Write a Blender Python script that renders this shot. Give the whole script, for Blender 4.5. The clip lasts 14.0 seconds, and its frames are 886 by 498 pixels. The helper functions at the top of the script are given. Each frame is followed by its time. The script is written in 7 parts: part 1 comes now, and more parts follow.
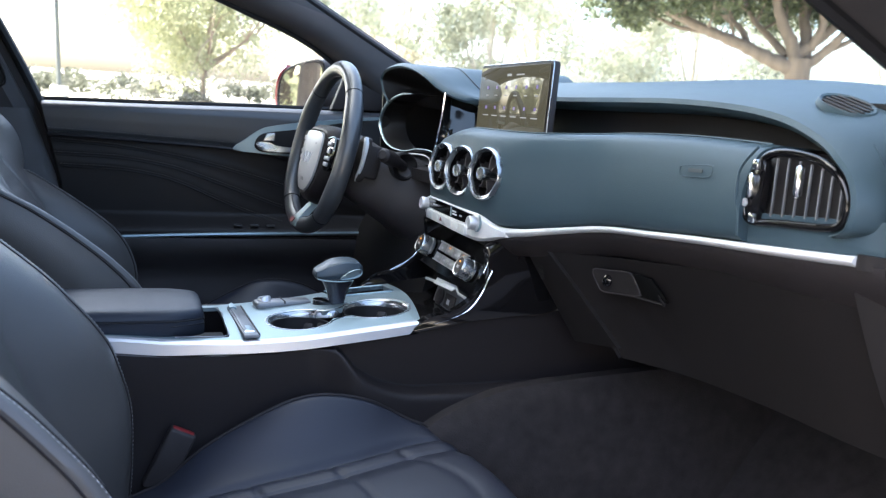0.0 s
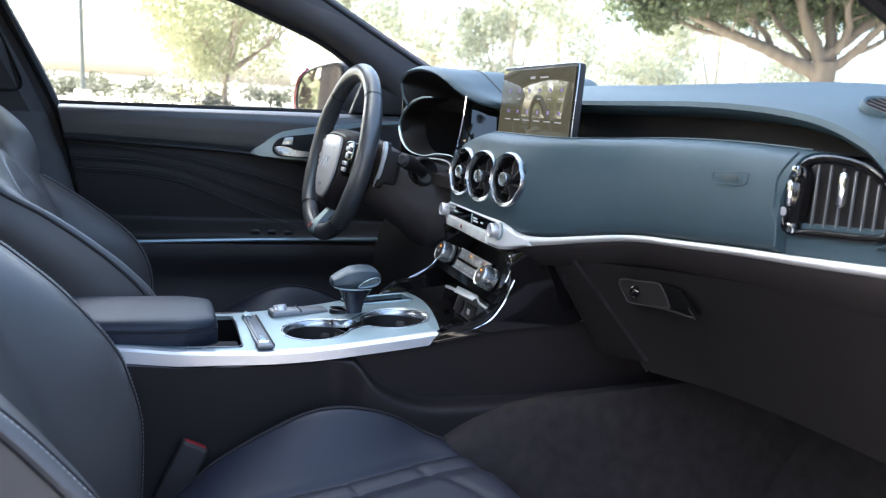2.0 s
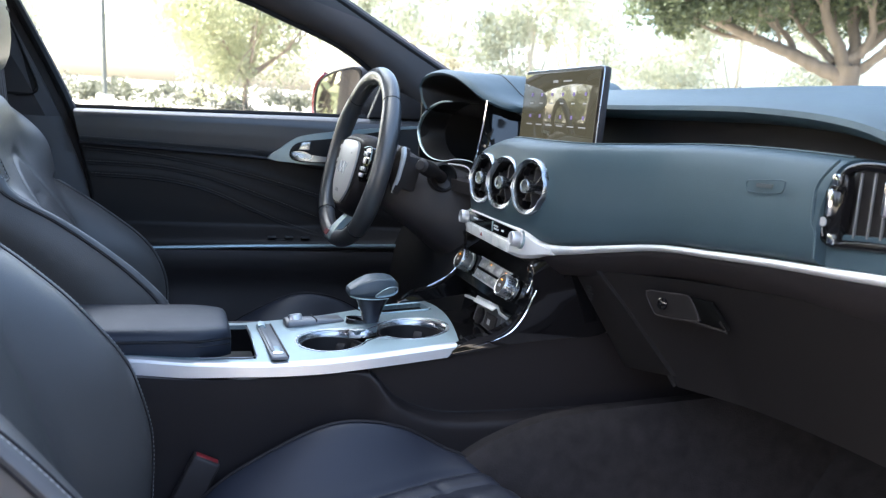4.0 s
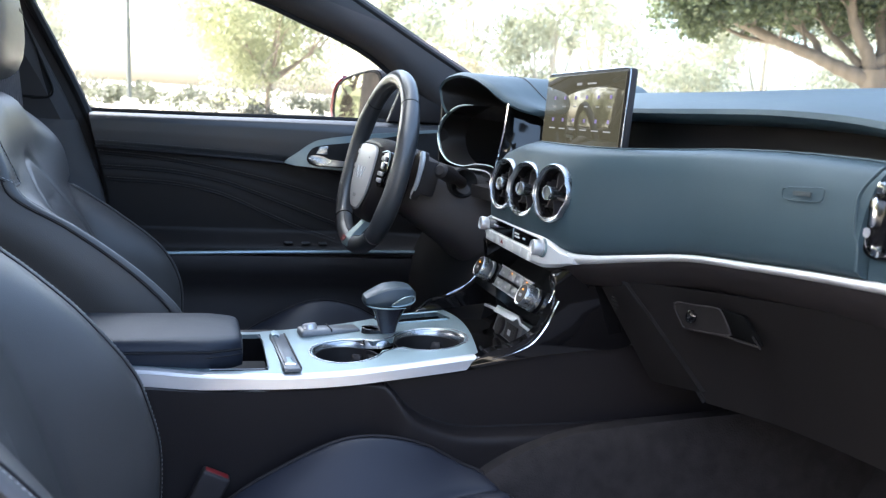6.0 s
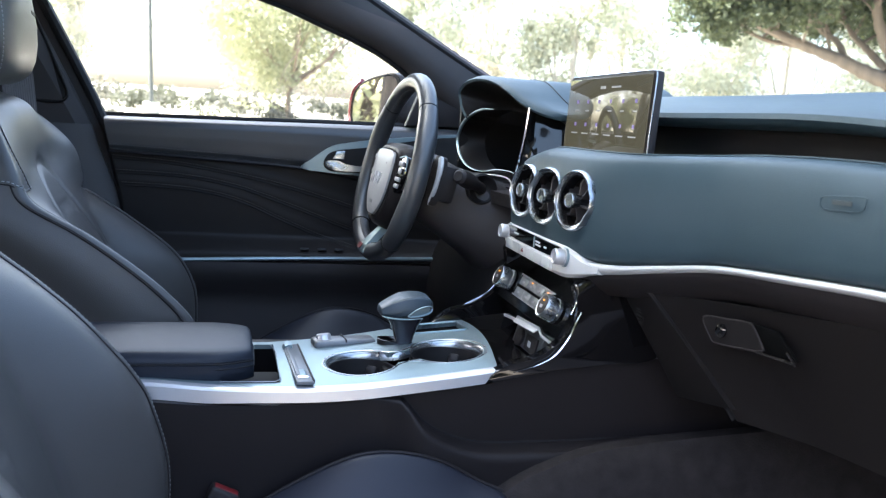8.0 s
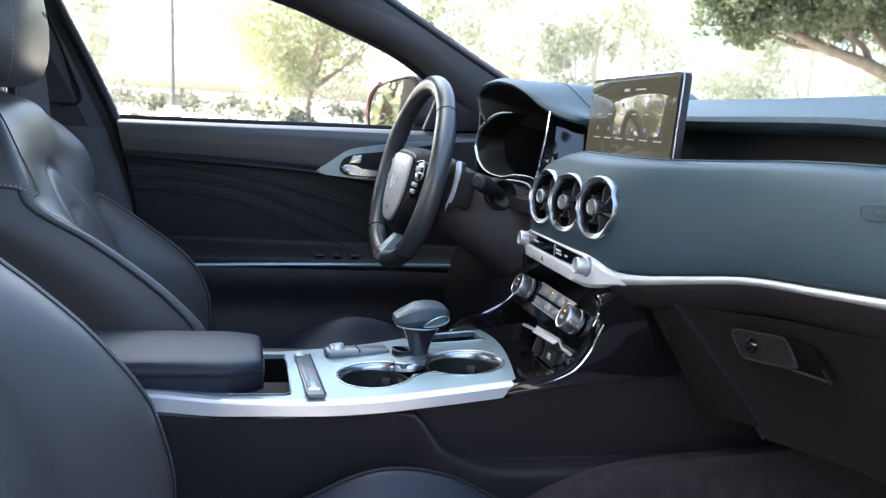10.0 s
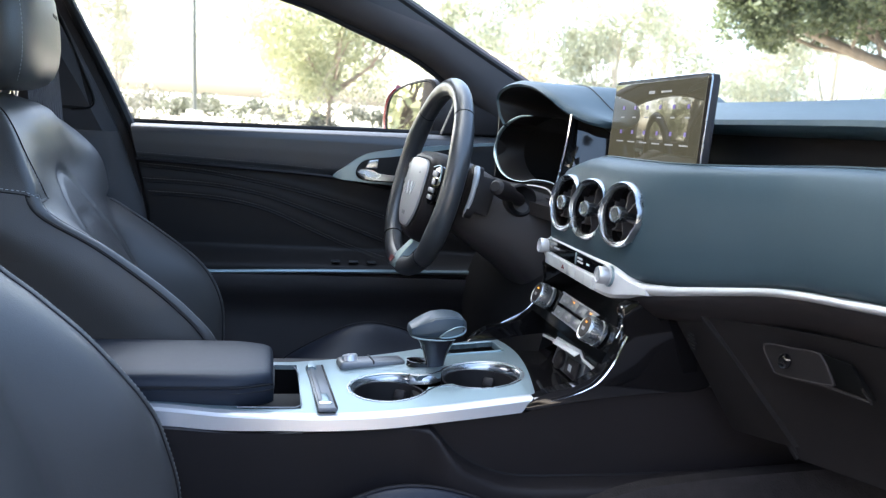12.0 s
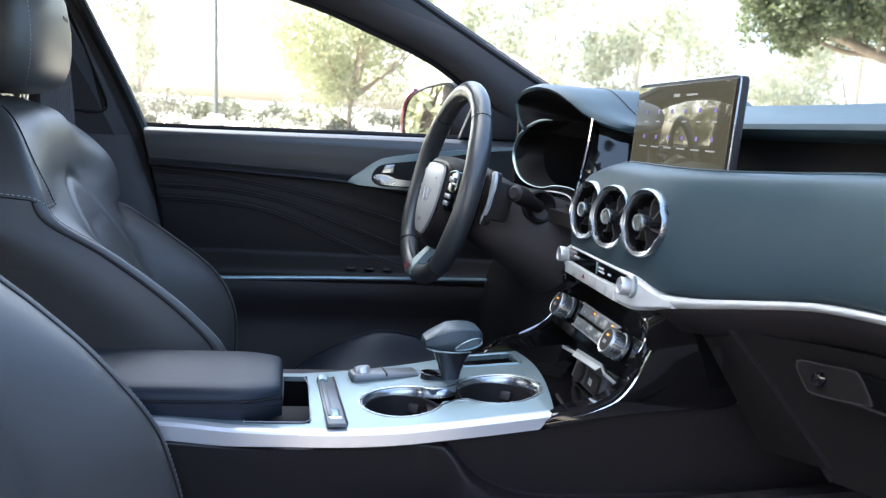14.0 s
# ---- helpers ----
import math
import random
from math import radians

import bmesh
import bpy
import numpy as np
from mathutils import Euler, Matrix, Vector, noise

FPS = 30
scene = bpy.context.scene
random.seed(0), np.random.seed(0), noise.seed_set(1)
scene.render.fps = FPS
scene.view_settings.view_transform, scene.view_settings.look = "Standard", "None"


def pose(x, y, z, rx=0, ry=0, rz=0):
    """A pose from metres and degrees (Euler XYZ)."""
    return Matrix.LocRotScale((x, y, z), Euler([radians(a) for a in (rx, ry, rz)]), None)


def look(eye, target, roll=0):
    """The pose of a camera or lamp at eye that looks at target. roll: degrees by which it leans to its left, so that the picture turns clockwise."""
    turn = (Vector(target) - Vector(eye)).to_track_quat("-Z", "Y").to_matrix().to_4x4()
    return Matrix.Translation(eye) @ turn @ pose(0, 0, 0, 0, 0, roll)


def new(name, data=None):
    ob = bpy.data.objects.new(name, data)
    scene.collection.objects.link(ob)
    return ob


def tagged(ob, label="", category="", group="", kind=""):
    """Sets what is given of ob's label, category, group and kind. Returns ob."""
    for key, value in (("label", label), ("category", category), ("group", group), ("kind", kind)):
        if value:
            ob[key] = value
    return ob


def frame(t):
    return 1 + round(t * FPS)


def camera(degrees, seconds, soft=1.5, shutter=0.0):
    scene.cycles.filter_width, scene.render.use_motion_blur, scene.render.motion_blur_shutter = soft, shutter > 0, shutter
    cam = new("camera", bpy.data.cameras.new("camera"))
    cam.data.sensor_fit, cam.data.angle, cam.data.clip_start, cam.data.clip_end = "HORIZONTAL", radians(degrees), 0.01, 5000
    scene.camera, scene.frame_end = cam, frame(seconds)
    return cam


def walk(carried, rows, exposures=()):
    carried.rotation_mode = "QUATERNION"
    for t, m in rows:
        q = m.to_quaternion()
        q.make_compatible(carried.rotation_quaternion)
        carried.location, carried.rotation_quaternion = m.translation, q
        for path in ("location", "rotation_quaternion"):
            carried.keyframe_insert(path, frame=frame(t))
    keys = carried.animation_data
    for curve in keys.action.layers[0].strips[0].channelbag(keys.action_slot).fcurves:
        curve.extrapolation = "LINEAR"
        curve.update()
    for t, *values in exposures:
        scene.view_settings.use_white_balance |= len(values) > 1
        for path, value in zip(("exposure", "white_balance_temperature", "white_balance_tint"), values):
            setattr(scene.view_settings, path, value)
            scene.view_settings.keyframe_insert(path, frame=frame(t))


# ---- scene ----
# ---- camera ----
cam = camera(54.0, 14.0, soft=1.25)
cam.data.dof.use_dof = True
cam.data.dof.focus_distance, cam.data.dof.aperture_fstop = 1.22, 10.0
PATH = [
    (0, (-0.308, -1.246, 0.931), (0.358, 0.608, 0.582), 3.9),
    (0.5, (-0.306, -1.237, 0.931), (0.349, 0.62, 0.583), 3.9),
    (1, (-0.303, -1.227, 0.931), (0.342, 0.634, 0.584), 3.9),
    (1.5, (-0.3, -1.219, 0.931), (0.334, 0.646, 0.586), 3.9),
    (2, (-0.296, -1.209, 0.93), (0.326, 0.66, 0.587), 3.9),
    (2.5, (-0.293, -1.2, 0.93), (0.318, 0.673, 0.588), 3.9),
    (3, (-0.291, -1.192, 0.93), (0.31, 0.685, 0.59), 3.9),
    (5.5, (-0.276, -1.146, 0.929), (0.271, 0.749, 0.597), 3.9),
    (6, (-0.272, -1.137, 0.929), (0.262, 0.762, 0.598), 3.9),
    (6.5, (-0.269, -1.127, 0.929), (0.255, 0.775, 0.6), 3.9),
    (7, (-0.267, -1.119, 0.929), (0.247, 0.786, 0.601), 3.9),
    (7.5, (-0.264, -1.109, 0.928), (0.239, 0.799, 0.603), 3.9),
    (8, (-0.261, -1.101, 0.929), (0.23, 0.811, 0.604), 3.9),
    (10.5, (-0.246, -1.055, 0.928), (0.19, 0.871, 0.61), 3.9),
    (11, (-0.243, -1.046, 0.928), (0.181, 0.882, 0.611), 3.8),
    (11.5, (-0.24, -1.037, 0.928), (0.173, 0.894, 0.613), 3.8),
    (12, (-0.237, -1.028, 0.927), (0.165, 0.906, 0.614), 3.9),
    (12.5, (-0.234, -1.019, 0.927), (0.157, 0.918, 0.616), 3.8),
    (13, (-0.231, -1.01, 0.927), (0.149, 0.929, 0.617), 3.8),
    (13.5, (-0.228, -1.001, 0.927), (0.141, 0.94, 0.619), 3.9),
    (14, (-0.225, -0.992, 0.927), (0.132, 0.952, 0.62), 3.9),
]
walk(cam, [(t, look(eye, target, roll)) for t, eye, target, roll in PATH])

# ---- world, sun, exposure ----
world = bpy.data.worlds.new("world")
scene.world = world
world.use_nodes = True
wn = world.node_tree
sky = wn.nodes.new("ShaderNodeTexSky")
sky.sky_type = "NISHITA"
sky.sun_disc = False
sky.sun_elevation = radians(48)
sky.sun_rotation = radians(300)
sky.air_density, sky.dust_density, sky.ozone_density = 0.68, 5.0, 0.3
wn.links.new(sky.outputs[0], wn.nodes["Background"].inputs[0])
wn.nodes["Background"].inputs[1].default_value = 0.15
sun_data = bpy.data.lights.new("sun", "SUN")
sun_data.energy, sun_data.angle, sun_data.color = 3.2, radians(0.5), (1.0, 0.97, 0.92)
sun = new("sun", sun_data)
sun.matrix_world = look((-5.80, 3.35, 7.43), (0, 0, 0))
scene.view_settings.exposure = 3.86


# ---- materials ----
def material(name, color, rough=0.5, metal=0.0, spec=0.5, var=0.15, var_scale=6.0, bump=0.0, bump_scale=400.0,
             kind="noise", coat=0.0, rough_var=0.1, streak=None):
    m = bpy.data.materials.new(name)
    m.use_nodes = True
    n, l = m.node_tree.nodes, m.node_tree.links
    b = n["Principled BSDF"]
    b.inputs["Roughness"].default_value = rough
    b.inputs["Metallic"].default_value = metal
    b.inputs["Specular IOR Level"].default_value = spec
    b.inputs["Coat Weight"].default_value = coat
    b.inputs["Coat Roughness"].default_value = 0.05
    tc = n.new("ShaderNodeTexCoord")
    mp = n.new("ShaderNodeMapping")
    l.new(tc.outputs["Object"], mp.inputs["Vector"])
    if streak:
        mp.inputs["Scale"].default_value = streak
    big = n.new("ShaderNodeTexNoise")
    big.inputs["Scale"].default_value = var_scale
    big.inputs["Detail"].default_value = 5
    l.new(mp.outputs[0], big.inputs["Vector"])
    ramp = n.new("ShaderNodeMix")
    ramp.data_type = "RGBA"
    ramp.inputs["A"].default_value = (*[c * (1 - var) for c in color], 1)
    ramp.inputs["B"].default_value = (*[min(1, c * (1 + var)) for c in color], 1)
    l.new(big.outputs["Fac"], ramp.inputs["Factor"])
    l.new(ramp.outputs["Result"], b.inputs["Base Color"])
    if rough_var:
        mr = n.new("ShaderNodeMapRange")
        mr.inputs["To Min"].default_value = max(0.02, rough * (1 - rough_var))
        mr.inputs["To Max"].default_value = min(1, rough * (1 + rough_var))
        l.new(big.outputs["Fac"], mr.inputs["Value"])
        l.new(mr.outputs[0], b.inputs["Roughness"])
    if bump:
        if kind == "voronoi":
            t = n.new("ShaderNodeTexVoronoi")
            out = t.outputs["Distance"]
        else:
            t = n.new("ShaderNodeTexNoise")
            t.inputs["Detail"].default_value = 3
            out = t.outputs["Fac"]
        t.inputs["Scale"].default_value = bump_scale
        l.new(mp.outputs[0], t.inputs["Vector"])
        bp = n.new("ShaderNodeBump")
        bp.inputs["Strength"].default_value = bump
        bp.inputs["Distance"].default_value = 0.001
        l.new(out, bp.inputs["Height"])
        l.new(bp.outputs[0], b.inputs["Normal"])
    return m


def glowing(name, color, strength):
    m = bpy.data.materials.new(name)
    m.use_nodes = True
    b = m.node_tree.nodes["Principled BSDF"]
    b.inputs["Base Color"].default_value = (*[c * 0.06 for c in color], 1)
    b.inputs["Emission Color"].default_value = (*color, 1)
    b.inputs["Emission Strength"].default_value = strength
    return m


def pane_glass(name, tint, gloss):
    m = bpy.data.materials.new(name)
    m.use_nodes = True
    n, l = m.node_tree.nodes, m.node_tree.links
    n.remove(n["Principled BSDF"])
    tr, gl, mix = n.new("ShaderNodeBsdfTransparent"), n.new("ShaderNodeBsdfGlossy"), n.new("ShaderNodeMixShader")
    tr.inputs[0].default_value = (*tint, 1)
    gl.inputs["Roughness"].default_value = 0.0
    mix.inputs[0].default_value = gloss
    l.new(tr.outputs[0], mix.inputs[1])
    l.new(gl.outputs[0], mix.inputs[2])
    l.new(mix.outputs[0], n["Material Output"].inputs[0])
    return m


def leaf_material(name, color, other):
    m = bpy.data.materials.new(name)
    m.use_nodes = True
    n, l = m.node_tree.nodes, m.node_tree.links
    b = n["Principled BSDF"]
    geo = n.new("ShaderNodeNewGeometry")
    mix = n.new("ShaderNodeMix")
    mix.data_type = "RGBA"
    mix.inputs["A"].default_value = (*color, 1)
    mix.inputs["B"].default_value = (*other, 1)
    l.new(geo.outputs["Random Per Island"], mix.inputs["Factor"])
    l.new(mix.outputs["Result"], b.inputs["Base Color"])
    b.inputs["Roughness"].default_value = 0.55
    tl, ms = n.new("ShaderNodeBsdfTranslucent"), n.new("ShaderNodeMixShader")
    l.new(mix.outputs["Result"], tl.inputs[0])
    ms.inputs[0].default_value = 0.45
    l.new(b.outputs[0], ms.inputs[1])
    l.new(tl.outputs[0], ms.inputs[2])
    l.new(ms.outputs[0], n["Material Output"].inputs[0])
    return m


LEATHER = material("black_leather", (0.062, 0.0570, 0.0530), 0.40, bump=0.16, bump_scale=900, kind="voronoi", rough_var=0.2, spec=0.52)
LEATHER_SOFT = material("console_leather", (0.0138, 0.0115, 0.0120), 0.48, bump=0.18, bump_scale=1000, kind="voronoi", rough_var=0.15, spec=0.22)
DASH = material("soft_dash_skin", (0.037, 0.060, 0.072), 0.42, bump=0.12, bump_scale=1100, kind="voronoi", rough_var=0.12, spec=0.15)
SILVER = material("silver_paint", (0.66, 0.66, 0.65), 0.33, metal=0.25, var=0.05)
PLASTIC = material("matte_black_plastic", (0.0225, 0.0190, 0.0190), 0.48, bump=0.4, bump_scale=1300, kind="voronoi", spec=0.28)
COLUMN_GREY = material("column_cover_plastic", (0.054, 0.048, 0.048), 0.46, bump=0.3, bump_scale=1300, kind="voronoi", spec=0.35)
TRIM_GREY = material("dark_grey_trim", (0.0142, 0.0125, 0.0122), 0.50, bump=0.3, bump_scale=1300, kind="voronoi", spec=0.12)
PILLAR = material("woven_grey_headliner", (0.039, 0.035, 0.036), 0.85, bump=0.4, bump_scale=1500)
HUB = material("hub_skin", (0.29, 0.29, 0.29), 0.42, bump=0.1, bump_scale=1000, kind="voronoi")
GLOSS = material("piano_black", (0.006, 0.0056, 0.006), 0.05, spec=0.40, rough_var=0.3, var_scale=20)
GLOSS_SOFT = material("satin_black", (0.004, 0.004, 0.0042), 0.09, spec=0.2, rough_var=0.25, var_scale=20)
SHIFT = material("shifter_leather", (0.034, 0.050, 0.062), 0.40, bump=0.06, bump_scale=900, kind="voronoi", spec=0.36)
DARK = material("deep_black_plastic", (0.0125, 0.0115, 0.0118), 0.55, spec=0.25)
# near-black that paints the shade of a hollow onto a shallow plate
RECESS_SHADE = material("recess_shade", (0.003, 0.003, 0.003), 0.8, spec=0.05)
SATIN = material("satin_silver", (0.295, 0.375, 0.395), 0.41, metal=0.8, var=0.05, bump=0.05, bump_scale=700, rough_var=0.12)
DOOR_PAD = material("door_pad_skin", (0.028, 0.0285, 0.0300), 0.40, bump=0.12, bump_scale=1000, kind="voronoi", spec=0.6)
DOOR_SKIN = material("door_insert_leather", (0.0165, 0.0143, 0.0138), 0.46, bump=0.14, bump_scale=1000, kind="voronoi", spec=0.16)
# blue skylight falling on the seat cushions is put into this leather colour
CUSHION_SKYLIT = material("skylit_cushion_leather", (0.0165, 0.0185, 0.0270), 0.44, bump=0.10, bump_scale=900, kind="voronoi", rough_var=0.2, spec=0.32)
ARM_PAD = material("armrest_leather", (0.0130, 0.0165, 0.0245), 0.42, bump=0.16, bump_scale=1000, kind="voronoi", spec=0.24)
RIM_LEATHER = material("rim_leather", (0.036, 0.038, 0.041), 0.34, bump=0.10, bump_scale=900, kind="voronoi", rough_var=0.15, spec=0.85)
STEM = material("glossy_stem", (0.020, 0.022, 0.030), 0.16, rough_var=0.2, spec=0.6)
BELT_RED = material("dull_red_print", (0.13, 0.03, 0.028), 0.5)
CHROME = material("chrome", (0.78, 0.79, 0.80), 0.10, metal=1.0, var=0.03, rough_var=0.4, var_scale=30)
RING = material("polished_silver", (0.40, 0.42, 0.435), 0.27, metal=0.95, var=0.04, rough_var=0.15, var_scale=25)
BUTTON = material("silver_button", (0.58, 0.58, 0.59), 0.30, metal=0.55, var=0.05)
GREY_KEY = material("grey_key", (0.15, 0.155, 0.16), 0.35, metal=0.3, var=0.08)
SLATE = material("slate_slat", (0.27, 0.27, 0.285), 0.4, metal=0.2, var=0.08)
CARPET = material("black_carpet", (0.0245, 0.0215, 0.0215), 0.95, bump=1.0, bump_scale=420, var=0.55, var_scale=45, spec=0.1)
THREAD = material("grey_thread", (0.36, 0.355, 0.35), 0.7, var=0.1)
THREAD_DIM = material("dark_thread", (0.115, 0.11, 0.105), 0.7, var=0.1)
BELT = material("belt_webbing", (0.15, 0.142, 0.150), 0.7, bump=0.8, bump_scale=500, streak=(1, 1, 3))
RED_PAINT = material("red_paint", (0.16, 0.008, 0.012), 0.25, metal=0.3, coat=0.8)
RED_PLASTIC = material("red_plastic", (0.17, 0.012, 0.014), 0.45)
MIRROR = material("mirror_glass", (0.9, 0.9, 0.9), 0.01, metal=1.0, var=0.01, rough_var=0)
SCREEN = material("screen_glass", (0.010, 0.010, 0.010), 0.05, spec=0.6, rough_var=0)
SCREEN_LIT = material("lit_screen_glass", (0.010, 0.010, 0.010), 0.05, spec=0.55, rough_var=0)
SCREEN_LIT.node_tree.nodes["Principled BSDF"].inputs["Emission Color"].default_value = (1.0, 0.93, 0.62, 1)
SCREEN_LIT.node_tree.nodes["Principled BSDF"].inputs["Emission Strength"].default_value = 0.007
GLASS = pane_glass("window_glass", (0.93, 0.96, 0.95), 0.03)
SCREEN_GLASS = pane_glass("tinted_windscreen_glass", (0.64, 0.73, 0.73), 0.03)
ICON = glowing("screen_icon", (0.34, 0.26, 0.75), 0.045)
ICON_TEXT = glowing("screen_text", (0.75, 0.78, 0.82), 0.032)
AMBER = glowing("amber_lamp", (1.0, 0.35, 0.04), 0.22)
DASH_PRINT = material("dash_print", (0.052, 0.064, 0.068), 0.5)
KEY_PRINT = material("printed_white", (0.6, 0.6, 0.6), 0.5)
GRAVEL = material("dry_soil", (0.36, 0.33, 0.28), 0.95, var=0.35, var_scale=1.2, bump=0.6, bump_scale=30)
ASPHALT = material("asphalt", (0.05, 0.05, 0.052), 0.9, var=0.25, var_scale=2.0, bump=0.6, bump_scale=120)
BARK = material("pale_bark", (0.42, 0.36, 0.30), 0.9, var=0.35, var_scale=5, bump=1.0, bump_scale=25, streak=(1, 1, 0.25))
BARK_MID = material("light_brown_bark", (0.25, 0.195, 0.16), 0.9, var=0.45, var_scale=7, bump=1.0, bump_scale=25, streak=(1, 1, 0.3))
BARK_DARK = material("brown_bark", (0.10, 0.080, 0.066), 0.9, var=0.6, var_scale=9, bump=1.0, bump_scale=25, streak=(1, 1, 0.3))
BARK_BIG = material("weathered_brown_bark", (0.15, 0.115, 0.092), 0.9, var=0.5, var_scale=8, bump=1.0, bump_scale=25, streak=(1, 1, 0.3))
STEEL = material("painted_steel", (0.10, 0.11, 0.11), 0.5, metal=0.4)
CONCRETE = material("concrete", (0.45, 0.44, 0.41), 0.9, var=0.2, bump=0.5, bump_scale=60)
LEAF_LIGHT = leaf_material("light_leaf", (0.25, 0.275, 0.165), (0.46, 0.46, 0.30))
# gum leaf colour is lightened to stand in for haze over the distance
LEAF_GUM_HAZED = leaf_material("hazed_gum_leaf", (0.36, 0.365, 0.28), (0.50, 0.49, 0.39))
LEAF_DARK = leaf_material("dark_leaf", (0.050, 0.062, 0.038), (0.13, 0.145, 0.072))
LEAF_SHRUB = leaf_material("shrub_leaf", (0.080, 0.080, 0.066), (0.098, 0.096, 0.079))
LEAF_SHRUB_GREEN = leaf_material("green_shrub_leaf", (0.066, 0.071, 0.053), (0.085, 0.090, 0.067))

# ---- building helpers ----
ROOT = {}


def thing(name, loc, label, category, group="", kind=""):
    ob = new(name)
    ob.empty_display_size = 0.05
    ob.location = loc
    ROOT[ob] = Vector(loc)
    return tagged(ob, label, category, group, kind)


def part(name, bm, mat, parent, label="", kind="", sharp=38):
    base = ROOT[parent] if parent else Vector((0, 0, 0))
    bmesh.ops.recalc_face_normals(bm, faces=bm.faces)
    bmesh.ops.translate(bm, verts=bm.verts, vec=-base)
    me = bpy.data.meshes.new(name)
    bm.to_mesh(me)
    bm.free()
    me.polygons.foreach_set("use_smooth", [True] * len(me.polygons))
    me.set_sharp_from_angle(angle=radians(sharp))
    me.materials.append(mat)
    ob = new(name, me)
    if parent:
        ob.parent = parent
    ROOT[ob] = base
    return tagged(ob, label, kind=kind)


def solo(name, bm, mat, label, category, group="", kind="", sharp=38):
    return tagged(part(name, bm, mat, None, sharp=sharp), label, category, group, kind)


def rbox(c, s, r=0.004, m=None, seg=2, bm=None):
    bm = bm or bmesh.new()
    res = bmesh.ops.create_cube(bm, size=1.0)
    vs = res["verts"]
    bmesh.ops.scale(bm, vec=s, verts=vs)
    if r > 0:
        es = list({e for v in vs for e in v.link_edges})
        out = bmesh.ops.bevel(bm, geom=es, offset=min(r, min(s) * 0.49), segments=seg, profile=0.5, affect="EDGES")
        vs = list({v for f in out["faces"] for v in f.verts} | {v for v in vs if v.is_valid})
    if m is not None:
        bmesh.ops.transform(bm, matrix=m, verts=vs)
    bmesh.ops.translate(bm, verts=vs, vec=c)
    return bm


def loft(rings, closed=True, caps=True, bm=None):
    bm = bm or bmesh.new()
    rows = [[bm.verts.new(p) for p in r] for r in rings]
    n = len(rows[0])
    for a, b in zip(rows, rows[1:]):
        for i in range(n if closed else n - 1):
            j = (i + 1) % n
            bm.faces.new((a[i], a[j], b[j], b[i]))
    if caps and closed:
        bm.faces.new(rows[0][::-1])
        bm.faces.new(rows[-1])
    return bm


def grid(f, nu, nv, thick=None, bm=None):
    """A sheet f(u, v), u and v from 0 to 1, with a back offset by the vector thick."""
    bm = bm or bmesh.new()
    top = [[bm.verts.new(f(i / nu, j / nv)) for i in range(nu + 1)] for j in range(nv + 1)]
    for j in range(nv):
        for i in range(nu):
            bm.faces.new((top[j][i], top[j][i + 1], top[j + 1][i + 1], top[j + 1][i]))
    if thick is not None:
        t = Vector(thick)
        low = [[bm.verts.new(v.co + t) for v in r] for r in top]
        for j in range(nv):
            for i in range(nu):
                bm.faces.new((low[j][i], low[j + 1][i], low[j + 1][i + 1], low[j][i + 1]))
        for i in range(nu):
            bm.faces.new((top[0][i], low[0][i], low[0][i + 1], top[0][i + 1]))
            bm.faces.new((top[nv][i], top[nv][i + 1], low[nv][i + 1], low[nv][i]))
        for j in range(nv):
            bm.faces.new((top[j][0], top[j + 1][0], low[j + 1][0], low[j][0]))
            bm.faces.new((top[j][nu], low[j][nu], low[j + 1][nu], top[j + 1][nu]))
    return bm


def prism(pts, off, bevel=0.0, seg=2, bm=None):
    """A plate: the outline pts, thickened by the vector off."""
    bm = bm or bmesh.new()
    off = Vector(off)
    a = [bm.verts.new(Vector(p)) for p in pts]
    b = [bm.verts.new(Vector(p) + off) for p in pts]
    fs = [bm.faces.new(a), bm.faces.new(b[::-1])]
    for i in range(len(a)):
        j = (i + 1) % len(a)
        fs.append(bm.faces.new((a[j], a[i], b[i], b[j])))
    if bevel:
        es = list({e for f in fs[:2] for e in f.edges})
        bmesh.ops.bevel(bm, geom=es, offset=bevel, segments=seg, profile=0.5, affect="EDGES")
    return bm


def curve(pts, n=24, closed=False):
    """A smooth line through pts."""
    p = [Vector(q) for q in pts]
    k = len(p)
    out = []
    spans = k if closed else k - 1
    for s in range(spans):
        if closed:
            a, b, c, d = p[(s - 1) % k], p[s], p[(s + 1) % k], p[(s + 2) % k]
        else:
            a, b, c, d = p[max(s - 1, 0)], p[s], p[s + 1], p[min(s + 2, k - 1)]
        m = max(2, n // spans)
        for i in range(m):
            t = i / m
            out.append(0.5 * ((2 * b) + (c - a) * t + (2 * a - 5 * b + 4 * c - d) * t * t + (3 * b - a - 3 * c + d) * t ** 3))
    if not closed:
        out.append(p[-1])
    return out


